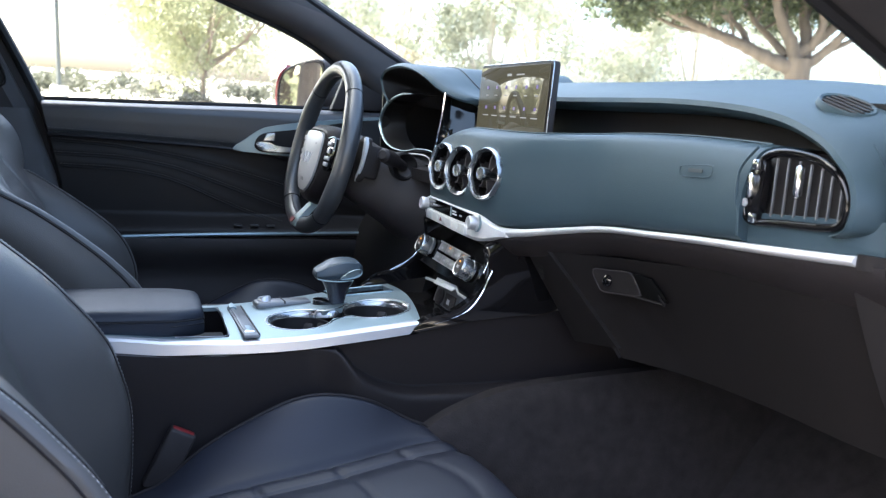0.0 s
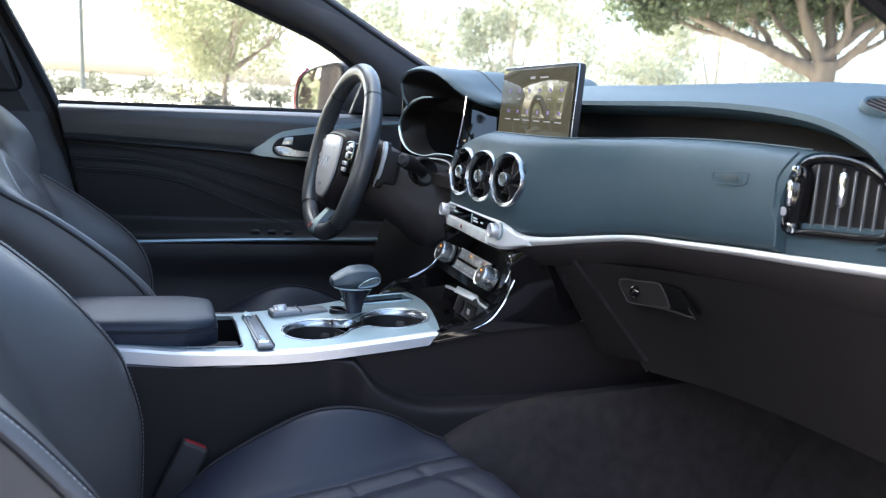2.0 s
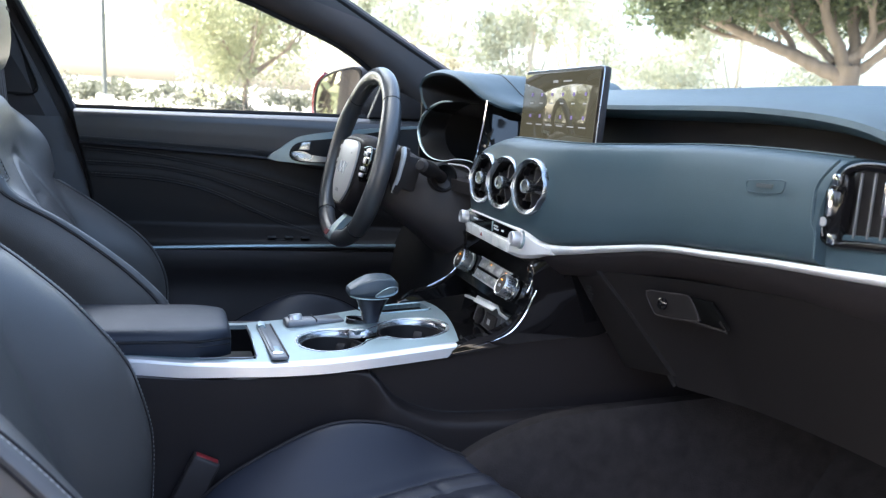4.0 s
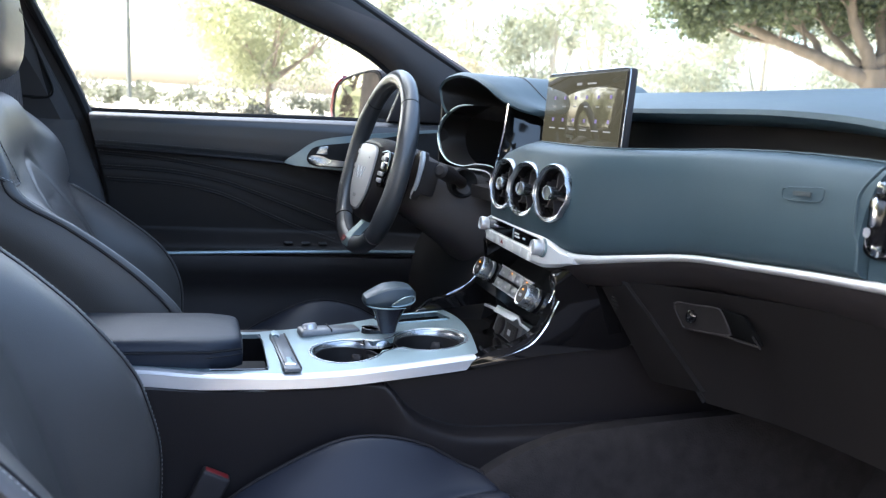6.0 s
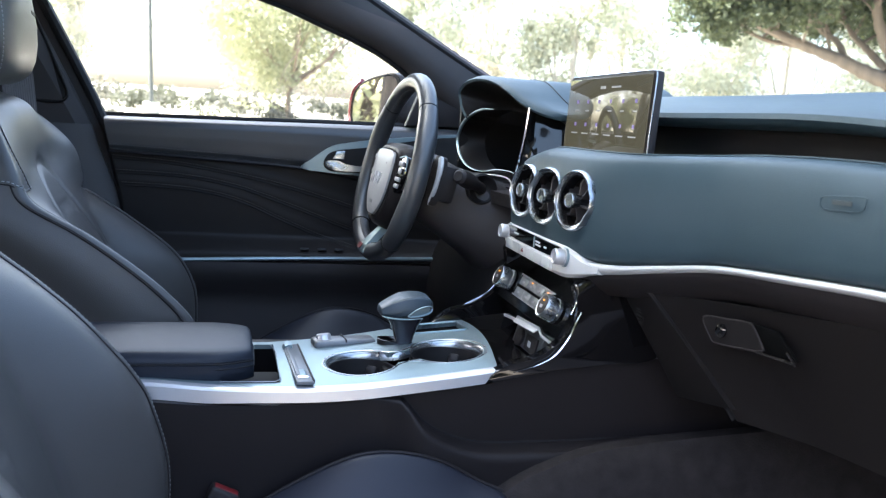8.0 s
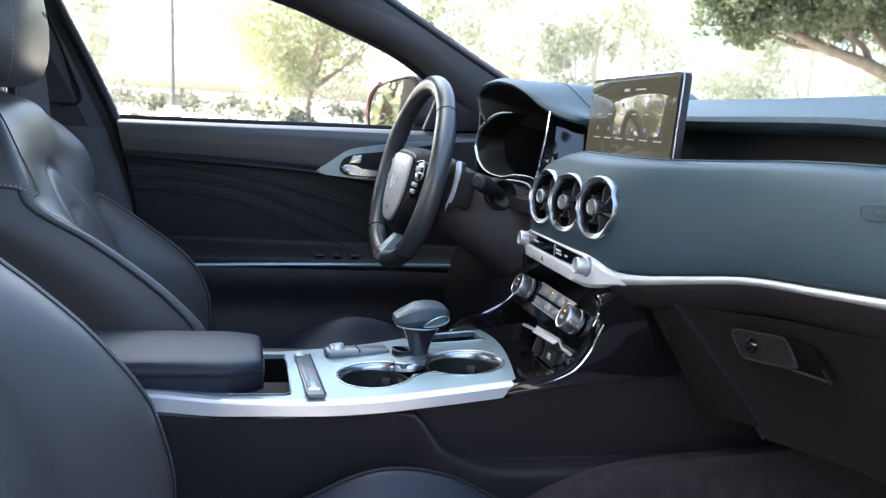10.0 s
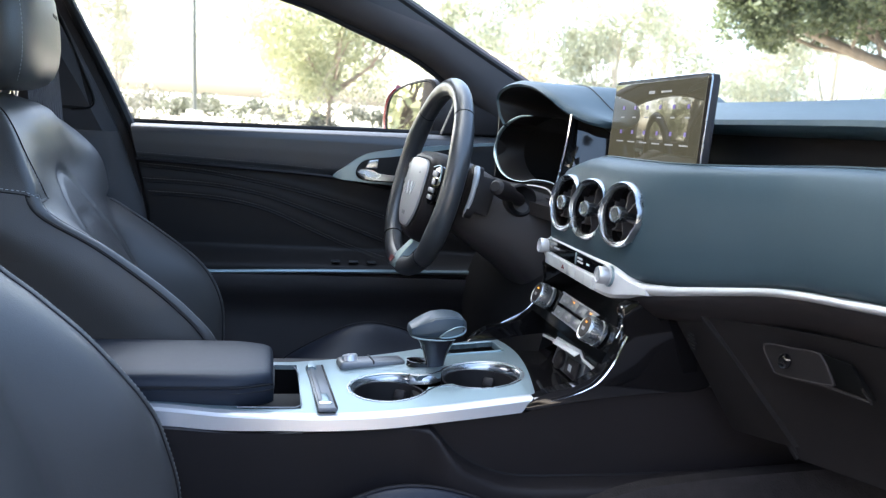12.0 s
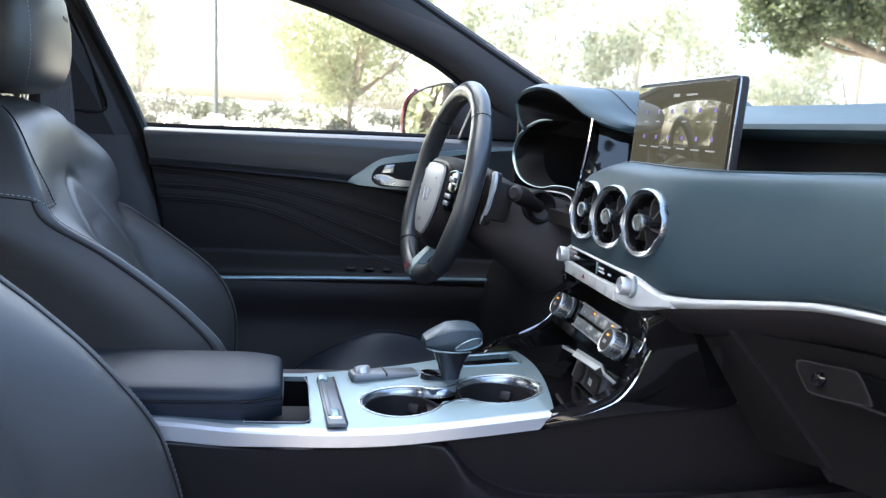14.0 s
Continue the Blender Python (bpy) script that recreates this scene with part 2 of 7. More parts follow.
def tube(pts, r, seg=8, closed=False, flat=1.0, up=None, bm=None):
    """A round (or flattened) bar along pts; r is one radius or a list."""
    p = [Vector(q) for q in pts]
    n = len(p)
    rr = r if isinstance(r, (list, tuple)) else [r] * n
    rings, ref = [], Vector(up) if up else None
    for i in range(n):
        a = p[i - 1] if (i > 0 or closed) else p[i]
        b = p[(i + 1) % n] if (i < n - 1 or closed) else p[i]
        d = (b - a).normalized()
        if ref is None:
            ref = Vector((0, 0, 1)) if abs(d.z) < 0.9 else Vector((1, 0, 0))
        s = d.cross(ref).normalized()
        w = s.cross(d).normalized()
        if not up:
            ref = w
        rings.append([p[i] + rr[i] * (math.cos(2 * math.pi * k / seg) * s + flat * math.sin(2 * math.pi * k / seg) * w) for k in range(seg)])
    if closed:
        rings.append(rings[0])
        bm = loft(rings, True, False, bm)
        bmesh.ops.remove_doubles(bm, verts=bm.verts, dist=1e-6)
        return bm
    return loft(rings, True, True, bm)


def lathe(profile, m, seg=24, caps=True, bm=None):
    """profile: (radius, height) pairs turned about z, placed by m."""
    rings = [[m @ Vector((r * math.cos(2 * math.pi * k / seg), r * math.sin(2 * math.pi * k / seg), h)) for k in range(seg)] for r, h in profile]
    return loft(rings, True, caps, bm)


def axis_frame(c, z, x=(0, 1, 0)):
    """A pose at c whose z axis points along z and whose x axis lies near x."""
    z = Vector(z).normalized()
    x = Vector(x)
    x = (x - z * x.dot(z)).normalized()
    y = z.cross(x)
    return Matrix(((x.x, y.x, z.x, c[0]), (x.y, y.y, z.y, c[1]), (x.z, y.z, z.z, c[2]), (0, 0, 0, 1)))


def stitches(line, normal, length=0.0036, gap=0.0026, w=0.00045, bm=None, side=0.0):
    """Short thread bars along a line, lying on its surface; normal(p) may be a vector."""
    bm = bm or bmesh.new()
    p = [Vector(q) for q in line]
    nxt = 0.0
    for a, b in zip(p, p[1:]):
        seglen = (b - a).length
        if seglen < 1e-7:
            continue
        d = (b - a) / seglen
        s = nxt
        while s < seglen:
            c = a + d * s
            nn = Vector(normal).normalized()
            sd = d.cross(nn).normalized()
            c = c + sd * side
            e0, e1 = c - d * length / 2, c + d * length / 2
            v = [bm.verts.new(q) for q in (e0 - sd * w, e0 + sd * w, e1 + sd * w, e1 - sd * w)]
            t = [bm.verts.new(q) for q in (c - sd * w + nn * w * 1.6 - d * length * 0.3, c + sd * w + nn * w * 1.6 - d * length * 0.3,
                                           c + sd * w + nn * w * 1.6 + d * length * 0.3, c - sd * w + nn * w * 1.6 + d * length * 0.3)]
            bm.faces.new(t)
            for i in range(4):
                j = (i + 1) % 4
                bm.faces.new((v[i], v[j], t[j], t[i]))
            s += length + gap
        nxt = s - seglen
    return bm


def smooth(a, b, x):
    t = min(1.0, max(0.0, (x - a) / (b - a)))
    return t * t * (3 - 2 * t)


def ip(x, xs, ys):
    return float(np.interp(x, xs, ys))


def spl(x, xs, ys):
    """Smooth interpolation through points."""
    if x <= xs[0]:
        return ys[0]
    if x >= xs[-1]:
        return ys[-1]
    i = max(k for k in range(len(xs) - 1) if xs[k] <= x)
    def slope(k):
        a, b = max(k - 1, 0), min(k + 1, len(xs) - 1)
        return (ys[b] - ys[a]) / (xs[b] - xs[a])
    h = xs[i + 1] - xs[i]
    t = (x - xs[i]) / h
    return ((2 * t ** 3 - 3 * t * t + 1) * ys[i] + (t ** 3 - 2 * t * t + t) * h * slope(i)
            + (-2 * t ** 3 + 3 * t * t) * ys[i + 1] + (t ** 3 - t * t) * h * slope(i + 1))

# ---- car shell ----
ground_bm = grid(lambda u, v: (lambda x, y: Vector((x, y, -0.10 + 0.45 * smooth(6, 26, math.hypot(x, y)) + 0.06 * noise.noise(Vector((x * 0.2, y * 0.2, 0))) * smooth(4, 10, math.hypot(x, y)))))(
    math.copysign(abs(2 * u - 1) ** 3, u - 0.5) * 1500, math.copysign(abs(2 * v - 1) ** 3, v - 0.5) * 1500), 120, 120)
solo("ground", ground_bm, GRAVEL, "pale dry soil ground under trees, sloping gently up", "ground", kind="structure")
# unseen dark asphalt, spread wide so the ground bounces less light into the cabin
solo("road", grid(lambda u, v: Vector((-60 + 120 * u, -14 + 21.0 * v, -0.094)), 20, 6, (0, 0, -0.05)), ASPHALT, "unseen dark asphalt under the car, added to cut ground bounce", "road", kind="structure")

# carpeted floor with tunnel, footwells and firewall
def floor_z(x, y):
    base = 0.29 + 0.30 * smooth(0.36, 0.80, x) ** 1.2
    tunnel = 0.10 * smooth(0.24, 0.13, abs(y))
    rear = 0.12 * smooth(-0.55, -0.75, x)
    return base + tunnel * (1 - 0.5 * smooth(0.4, 0.8, x)) + rear
solo("floor", grid(lambda u, v: (lambda x, y: Vector((x, y, floor_z(x, y))))(-1.9 + 2.75 * u, -0.72 + 1.44 * v), 60, 48, (0, 0, -0.03)), CARPET,
     "black carpeted car floor with raised tunnel", "floor", kind="structure")
solo("wall_front", prism([(0.86, -0.75, 0.1), (0.86, 0.75, 0.1), (0.86, 0.75, 0.90), (0.86, -0.75, 0.90)], (0.03, 0, 0)), CARPET, "black firewall panel under the dashboard", "panel", kind="structure")
solo("sill_right", rbox((-0.35, -0.755, 0.24), (2.6, 0.12, 0.16), 0.02), PLASTIC, "black door sill under the open doorway", "door sill", kind="structure")
solo("sill_left", rbox((-0.35, 0.80, 0.24), (2.6, 0.12, 0.16), 0.02), RED_PAINT, "red painted door sill", "door sill", kind="structure")
solo("wall_back", prism([(-1.9, -0.72, 0.2), (-1.9, 0.72, 0.2), (-1.9, 0.62, 0.88), (-1.9, -0.62, 0.88)], (-0.03, 0, 0)), CARPET, "black trunk wall behind the rear bench", "panel", kind="structure")

# rear bench
def bench():
    t = thing("rear_bench", (-1.25, 0, 0.3), "black leather rear bench seat with tall backrest", "rear seat")
    part("seat", rbox((-1.20, 0, 0.45), (0.50, 1.30, 0.18), 0.05, seg=3), LEATHER, t)
    part("backrest", rbox((-1.50, 0, 0.72), (0.14, 1.30, 0.52), 0.05, pose(0, 0, 0, 0, -20, 0), seg=3), LEATHER, t)
    for y in (-0.42, 0.42):
        part("headrest", rbox((-1.62, y, 1.03), (0.10, 0.24, 0.12), 0.04, seg=3), LEATHER, t)
bench()

# roof with pillars
def roof():
    def f(u, v):
        x = -1.75 + 1.45 * u
        y = -0.60 + 1.20 * v
        return Vector((x, y, 1.30 - 0.05 * (2 * v - 1) ** 2 - 0.10 * (2 * u - 1.0) ** 2 - 0.01 * u))
    solo("roof", grid(f, 20, 16, (0, 0, 0.035)), PILLAR, "grey woven car roof lining", "roof", kind="structure")
roof()

LOW = [(-0.62, 0.66, 1.175), (-0.40, 0.685, 1.158), (-0.20, 0.715, 1.118), (-0.09, 0.72, 1.082), (0.065, 0.725, 1.018), (0.215, 0.73, 0.905), (0.30, 0.735, 0.84)]
UP = [(-0.62, 0.58, 1.265), (-0.35, 0.60, 1.245), (-0.16, 0.64, 1.205), (-0.01, 0.685, 1.134), (0.118, 0.69, 1.064), (0.245, 0.695, 0.996), (0.40, 0.70, 0.915)]


def a_pillar(side, name):
    lo, up = curve(LOW, 36), curve(UP, 36)
    if side < 0:
        lo = [b + Vector((0.0, 0.0, -0.010)) for b in up]
        up = [p + Vector((0.06, 0, 0.05)) for p in up]
    rings = []
    for a, b in zip(lo, up):
        a, b = a.copy(), b.copy()
        m = (a + b) / 2 + Vector((-0.010, -0.022, -0.004))
        a2, b2 = a + Vector((0.01, 0.05, 0.0)), b + Vector((0.02, 0.055, 0.02))
        q1, q2 = a * 0.75 + b * 0.25 + Vector((-0.007, -0.016, -0.003)), a * 0.25 + b * 0.75 + Vector((-0.007, -0.016, -0.003))
        ring = [a, q1, m, q2, b, b2, a2]
        rings.append([Vector((p.x, p.y * side, p.z)) for p in ring])
    t = thing(name, (0.2, 0.72 * side, 0.9), "grey woven windscreen pillar trim with black rubber edge", "pillar", "windscreen pillars")
    part("cover", loft(rings), PILLAR, t)
    part("rubber_seal", tube([Vector((p.x - 0.002, (p.y + 0.006) * side, p.z - 0.004)) for p in lo], 0.006, 6), DARK, t, "black rubber edge")
    part("glass_seal", tube([Vector((p.x + 0.006, (p.y + 0.006) * side, p.z + 0.004)) for p in up], 0.007, 6), DARK, t, "black glass edge")
a_pillar(1, "windscreen_pillar")
a_pillar(-1, "windscreen_pillar")


def b_pillar(side):
    t = thing("door_pillar", (-0.62, 0.72 * side, 0.4), "dark grey door pillar trim with seat belt slot", "pillar", "door pillars")
    def sec(z):
        xf = ip(z, [0.25, 0.55, 0.70, 0.867, 1.084, 1.20], [-0.43, -0.435, -0.455, -0.515, -0.632, -0.71])
        y = ip(z, [0.25, 0.87, 1.2], [0.70, 0.70, 0.62]) * side
        s = side
        return [Vector((xf, y + 0.05 * s, z)), Vector((xf - 0.005, y + 0.005 * s, z)), Vector((xf - 0.03, y - 0.012 * s, z)), Vector((xf - 0.17, y - 0.012 * s, z)), Vector((xf - 0.19, y + 0.05 * s, z))]
    part("lower_cover", loft([sec(z) for z in (0.25, 0.4, 0.55, 0.62, 0.70, 0.78, 0.848)]), COLUMN_GREY, t)
    part("upper_cover", loft([[p + Vector((0, 0.002 * side, 0)) for p in sec(z)] for z in (0.842, 0.93, 1.0, 1.084, 1.2)]), PILLAR, t, "grey woven upper cover")
    # recessed belt panel
    pts = [(-0.650, 0.682, 1.13), (-0.615, 0.682, 1.06), (-0.566, 0.684, 0.945), (-0.552, 0.686, 0.905), (-0.560, 0.686, 0.890), (-0.59, 0.686, 0.886), (-0.68, 0.686, 0.886), (-0.70, 0.68, 1.13)]
    part("belt_panel", prism([(x, (y - 0.004) * side, z) for x, y, z in pts], (0, 0.004 * side, 0), 0.0015), TRIM_GREY, t, "dark recessed belt panel")
    part("panel_seam", tube(curve([(x, (y - 0.005) * side, z) for x, y, z in pts[:6]], 30), 0.0022, 6), TRIM_GREY, t)

    part("door_seal", tube(curve([(-0.605, 0.71 * side, 1.084), (-0.497, 0.715 * side, 0.867), (-0.455, 0.705 * side, 0.72), (-0.43, 0.70 * side, 0.55), (-0.42, 0.70 * side, 0.3)], 30), 0.010, 8), DARK, t, "black rubber door seal")
    return t
b_pillar(1)
b_pillar(-1)

# windscreen, rear side walls
solo("windscreen", grid(lambda u, v: (lambda y: Vector((0.92 - 1.22 * u - 0.10 * (y / 0.7) ** 2, y * (1 - 0.12 * u), 0.90 + 0.345 * u - 0.02 * (y / 0.7) ** 2)))(-0.74 + 1.48 * v), 12, 16), SCREEN_GLASS,
     "faintly tinted sloping windscreen glass", "windscreen", kind="structure")
solo("cowl", grid(lambda u, v: (lambda y: Vector((0.66 + 0.30 * u - 0.10 * (y / 0.7) ** 2, y, 0.955 + 0.035 * u - 0.01 * (y / 0.7) ** 2)))(-0.73 + 1.46 * v), 6, 16, (0, 0, -0.02)), PLASTIC, "black windscreen base panel", "panel", kind="structure")
solo("bonnet", grid(lambda u, v: (lambda y: Vector((0.98 + 1.0 * u, y, 0.985 - 0.03 * u - 0.14 * u * u - 0.04 * (y / 0.7) ** 2)))(-0.85 + 1.70 * v), 12, 14, (0, 0, -0.02)), RED_PAINT, "dark red car bonnet", "car bonnet", kind="structure")
for s, nm in ((1, "left"), (-1, "right")):
    solo("wall_rear_" + nm, prism([(-0.62, 0.75 * s, 0.25), (-0.64, 0.75 * s, 0.88), (-1.90, 0.74 * s, 0.92), (-1.90, 0.74 * s, 0.25)], (0, 0.03 * s, 0), 0.004), PLASTIC, "black rear door panel", "door panel", kind="structure")
    solo("window_rear_" + nm, prism([(-0.70, 0.745 * s, 0.88), (-1.60, 0.735 * s, 0.915), (-1.55, 0.60 * s, 1.16), (-0.78, 0.63 * s, 1.17)], (0, 0.004 * s, 0)), GLASS, "clear rear side window", "window", kind="structure").visible_shadow = False
    solo("roof_rail_" + nm, tube(curve([(-0.58, 0.60 * s, 1.235), (-1.0, 0.60 * s, 1.22), (-1.5, 0.60 * s, 1.15), (-1.85, 0.62 * s, 1.0), (-1.9, 0.66 * s, 0.88)], 20), 0.035, 8), PILLAR, "grey roof rail trim", "trim", kind="structure")


# ---- driver door ----
def driver_door():
    t = thing("door_1", (-0.1, 0.72, 0.3), "closed black driver door with stitched leather panel", "car door", kind="structure")
    def rear(z):
        return ip(z, [0.25, 0.45, 0.70, 0.867], [-0.42, -0.435, -0.452, -0.49])
    def crease(x):
        return spl(x, [-0.50, -0.30, -0.106, 0.03, 0.15, 0.35], [0.803, 0.796, 0.786, 0.767, 0.755, 0.74])
    # padded sill above the crease
    def upper(u, v):
        zt = spl(-0.49 + 0.84 * u, [-0.49, -0.25, 0.0, 0.35], [0.866, 0.871, 0.877, 0.882])
        zc = crease(-0.48 + 0.83 * u)
        prof_y = [0.745, 0.722, 0.702, 0.686, 0.680, 0.679, 0.681, 0.688]
        prof_k = [1.0, 1.0, 0.985, 0.92, 0.80, 0.5, 0.1, 0.0]
        k = ip(v, [0, .12, .25, .38, .5, .75, .95, 1], prof_k)
        y = ip(v, [0, .12, .25, .38, .5, .75, .95, 1], prof_y)
        z = zc + (zt - zc) * k
        x = rear(z) + (0.36 - rear(z)) * u
        return Vector((x, y, z))
    part("upper_pad", grid(upper, 30, 24, (0, 0.05, 0)), DOOR_PAD, t)
    lines = [([-0.47, -0.338, -0.18, -0.06, 0.05, 0.2], [0.787, 0.778, 0.752, 0.722, 0.69, 0.64]),
             ([-0.465, -0.337, -0.24, -0.178, -0.10, 0.0, 0.2], [0.759, 0.755, 0.740, 0.721, 0.694, 0.658, 0.60]),
             ([-0.454, -0.337, -0.26, -0.209, -0.15, -0.05, 0.2], [0.735, 0.731, 0.719, 0.703, 0.677, 0.638, 0.58])]
    def insert_y(x, z):
        y = 0.692
        for xs, zs in lines:
            d = (z - spl(x, xs, zs))
            y -= 0.0016 * math.exp(-((d - 0.010) / 0.008) ** 2)
        y -= 0.050 * smooth(0.645, 0.610, z)
        return y
    def insert(u, v):
        x0 = -0.46 + 0.82 * u
        z = 0.60 + (crease(x0) - 0.004 - 0.60) * v
        x = rear(z) + (0.36 - rear(z)) * u
        return Vector((x, insert_y(x, z), z))
    part("insert_panel", grid(insert, 60, 70, (0, 0.03, 0)), DOOR_SKIN, t, "pleated black leather insert")
    st = bmesh.new()
    for xs, zs in lines:
        part("fold_line", tube([(x, insert_y(x, spl(x, xs, zs)) - 0.0002, spl(x, xs, zs)) for x in np.linspace(xs[0] + 0.005, 0.1, 60)], 0.0014, 5), DARK, t)
        ln = [(x, insert_y(x, spl(x, xs, zs) + 0.006) - 0.0015, spl(x, xs, zs) + 0.006) for x in np.linspace(xs[0], 0.0, 50)]
        stitches(ln, (0, -1, 0), bm=st)
    for dz in (0.004, 0.012):
        stitches([(x, 0.680, crease(x) + dz) for x in np.linspace(-0.475, -0.13, 40)], (0, -1, 0), bm=st)
    part("stitching", st, THREAD_DIM, t, "grey thread stitching", kind="stuff")
    part("crease_piping", tube([(x, 0.684, crease(x) - 0.002) for x in np.linspace(-0.478, 0.30, 40)], 0.004, 6), LEATHER_SOFT, t)
    # armrest strip and lower panel
    part("metal_strip", tube([(x, 0.634, spl(x, [-0.36, -0.15, 0.0, 0.2], [0.599, 0.606, 0.609, 0.612])) for x in np.linspace(-0.40, 0.26, 30)], 0.0042, 8), SATIN, t, "satin silver trim strip")
    def low(u, v):
        z = 0.25 + 0.347 * v
        x = rear(z) + (0.40 - rear(z)) * u
        return Vector((x, 0.69 - 0.058 * smooth(0.50, 0.585, z) - 0.02 * smooth(0.40, 0.30, z), z))
    part("lower_panel", grid(low, 20, 24, (0, 0.04, 0)), COLUMN_GREY, t)
    for x in (-0.10, -0.065, -0.03):
        part("window_switch", rbox((x, 0.650, 0.624), (0.018, 0.012, 0.004), 0.002), DOOR_PAD, t)
    # pull handle bezel
    outer = curve([(-0.113, 0.676, 0.786), (-0.087, 0.676, 0.8085), (-0.061, 0.675, 0.828), (-0.034, 0.674, 0.8385), (0.04, 0.674, 0.8515), (0.12, 0.676, 0.861), (0.21, 0.678, 0.871),
                   (0.215, 0.678, 0.866), (0.12, 0.676, 0.852), (0.075, 0.675, 0.815), (0.045, 0.675, 0.778), (-0.02, 0.675, 0.777), (-0.065, 0.675, 0.780)], 56, True)
    part("handle_bezel", prism(outer, (0, -0.006, 0), 0.0025), SATIN, t, "satin silver handle surround")
    pocket = curve([(-0.068, 0.669, 0.795), (-0.062, 0.669, 0.8135), (-0.042, 0.668, 0.825), (0.02, 0.668, 0.8345), (0.12, 0.669, 0.8535), (0.19, 0.670, 0.863), (0.125, 0.669, 0.848), (0.085, 0.669, 0.818), (0.045, 0.669, 0.784), (-0.02, 0.669, 0.7815), (-0.055, 0.669, 0.7835)], 52, True)
    pk = part("handle_pocket", prism(pocket, (0, -0.002, 0), 0.001), DARK, t, "deep black handle recess")
    part("lever", prism(curve([(-0.066, 0.664, 0.799), (-0.058, 0.664, 0.805), (-0.038, 0.660, 0.8045), (-0.020, 0.657, 0.798), (0.02, 0.655, 0.796), (0.062, 0.658, 0.803), (0.062, 0.658, 0.797), (0.02, 0.655, 0.787), (-0.02, 0.657, 0.785), (-0.055, 0.662, 0.788)], 50, True), (0, -0.008, 0), 0.003, 3), RING, pk, "polished pull lever")
    part("lock_tab", prism([(-0.052, 0.664, 0.8075), (-0.044, 0.664, 0.8235), (-0.026, 0.662, 0.8255), (-0.027, 0.662, 0.808)], (0, -0.008, 0), 0.002, 3), RING, pk, "polished lock tab")
    # sail panel at the mirror
    part("sail_panel", prism([(0.105, 0.715, 0.880), (0.33, 0.715, 0.885), (0.33, 0.70, 0.92), (0.20, 0.71, 0.925), (0.135, 0.715, 0.962)], (0, 0.02, 0), 0.004), PLASTIC, t)
    part("tweeter", tube(curve([(0.16, 0.695, 0.80), (0.20, 0.69, 0.84), (0.27, 0.685, 0.868)], 12), 0.008, 8), SATIN, t)
    part("tweeter_grille", rbox((0.20, 0.70, 0.82), (0.06, 0.02, 0.05), 0.008, pose(0, 0, 0, 0, -40, 0)), PLASTIC, t)
    part("glass_seal", tube([(x, 0.738, spl(x, [-0.49, -0.25, 0.0, 0.35], [0.868, 0.873, 0.879, 0.884])) for x in np.linspace(-0.50, 0.32, 20)], 0.006, 6), DARK, t, "black window seal")
    g = part("window_pane", prism([(-0.50, 0.75, 0.86), (0.20, 0.752, 0.86), (0.215, 0.745, 0.905), (0.065, 0.735, 1.018), (-0.09, 0.728, 1.085), (-0.20, 0.72, 1.12), (-0.40, 0.695, 1.16), (-0.64, 0.67, 1.175)], (0, 0.004, 0)), GLASS, t, "clear side window glass")
    g.visible_shadow = False
    rings = []
    for x, z in ((-0.415, 0.40), (-0.432, 0.56), (-0.450, 0.70), (-0.487, 0.862), (-0.515, 0.92), (-0.548, 0.98), (-0.603, 1.084), (-0.655, 1.18)):
        rings.append([Vector((x, 0.745, z)), Vector((x - 0.002, 0.712, z)), Vector((x - 0.032, 0.710, z)), Vector((x - 0.034, 0.745, z))])
    part("window_frame", loft(rings), PLASTIC, t, "black window frame")
    part("outer_skin", grid(lambda u, v: Vector((-0.48 + 0.90 * u, 0.84 + 0.03 * math.sin(3.1 * v), 0.25 + 0.60 * v)), 8, 8, (0, -0.02, 0)), RED_PAINT, t, "red painted outer skin")
driver_door()


def open_door():
    """The passenger door, swung wide open about its front hinge."""
    hinge, way = Vector((0.72, -0.82, 0)), Vector((-0.42, -0.907, 0))
    inn = Vector((-0.907, 0.42, 0))
    t = thing("door_2", (0.72, -0.82, 0.25), "wide open black passenger door with clear window", "car door", kind="structure")
    def P(a, z, d=0.0):
        return hinge + way * a + inn * d + Vector((0, 0, z))
    def panel(u, v):
        z = 0.27 + 0.60 * v
        return P(0.02 + 1.02 * u, z, 0.045 + 0.035 * smooth(0.40, 0.55, v) * smooth(0.75, 0.58, v) - 0.02 * smooth(0.9, 1.0, v))
    part("inner_panel", grid(panel, 24, 24, inn * -0.05), DOOR_SKIN, t)
    part("outer_skin", grid(lambda u, v: P(1.04 * u, 0.25 + 0.62 * v, -0.05 - 0.03 * math.sin(3.1 * v)), 8, 8, inn * 0.02), RED_PAINT, t, "red painted outer skin")
    part("metal_strip", tube([P(a, 0.60, 0.084) for a in np.linspace(0.08, 0.95, 12)], 0.004, 6), SATIN, t, "satin silver trim strip")
    part("window_frame", tube(curve([P(0.0, 0.88), P(0.42, 1.06), P(0.80, 1.17), P(1.10, 1.18), P(1.04, 0.88)], 30), 0.016, 8), PLASTIC, t, "black window frame")
    part("window_pane", prism([P(0.02, 0.87), P(0.42, 1.05), P(0.80, 1.165), P(1.09, 1.17), P(1.03, 0.87)], inn * 0.004), GLASS, t, "clear side window glass").visible_shadow = False
open_door()


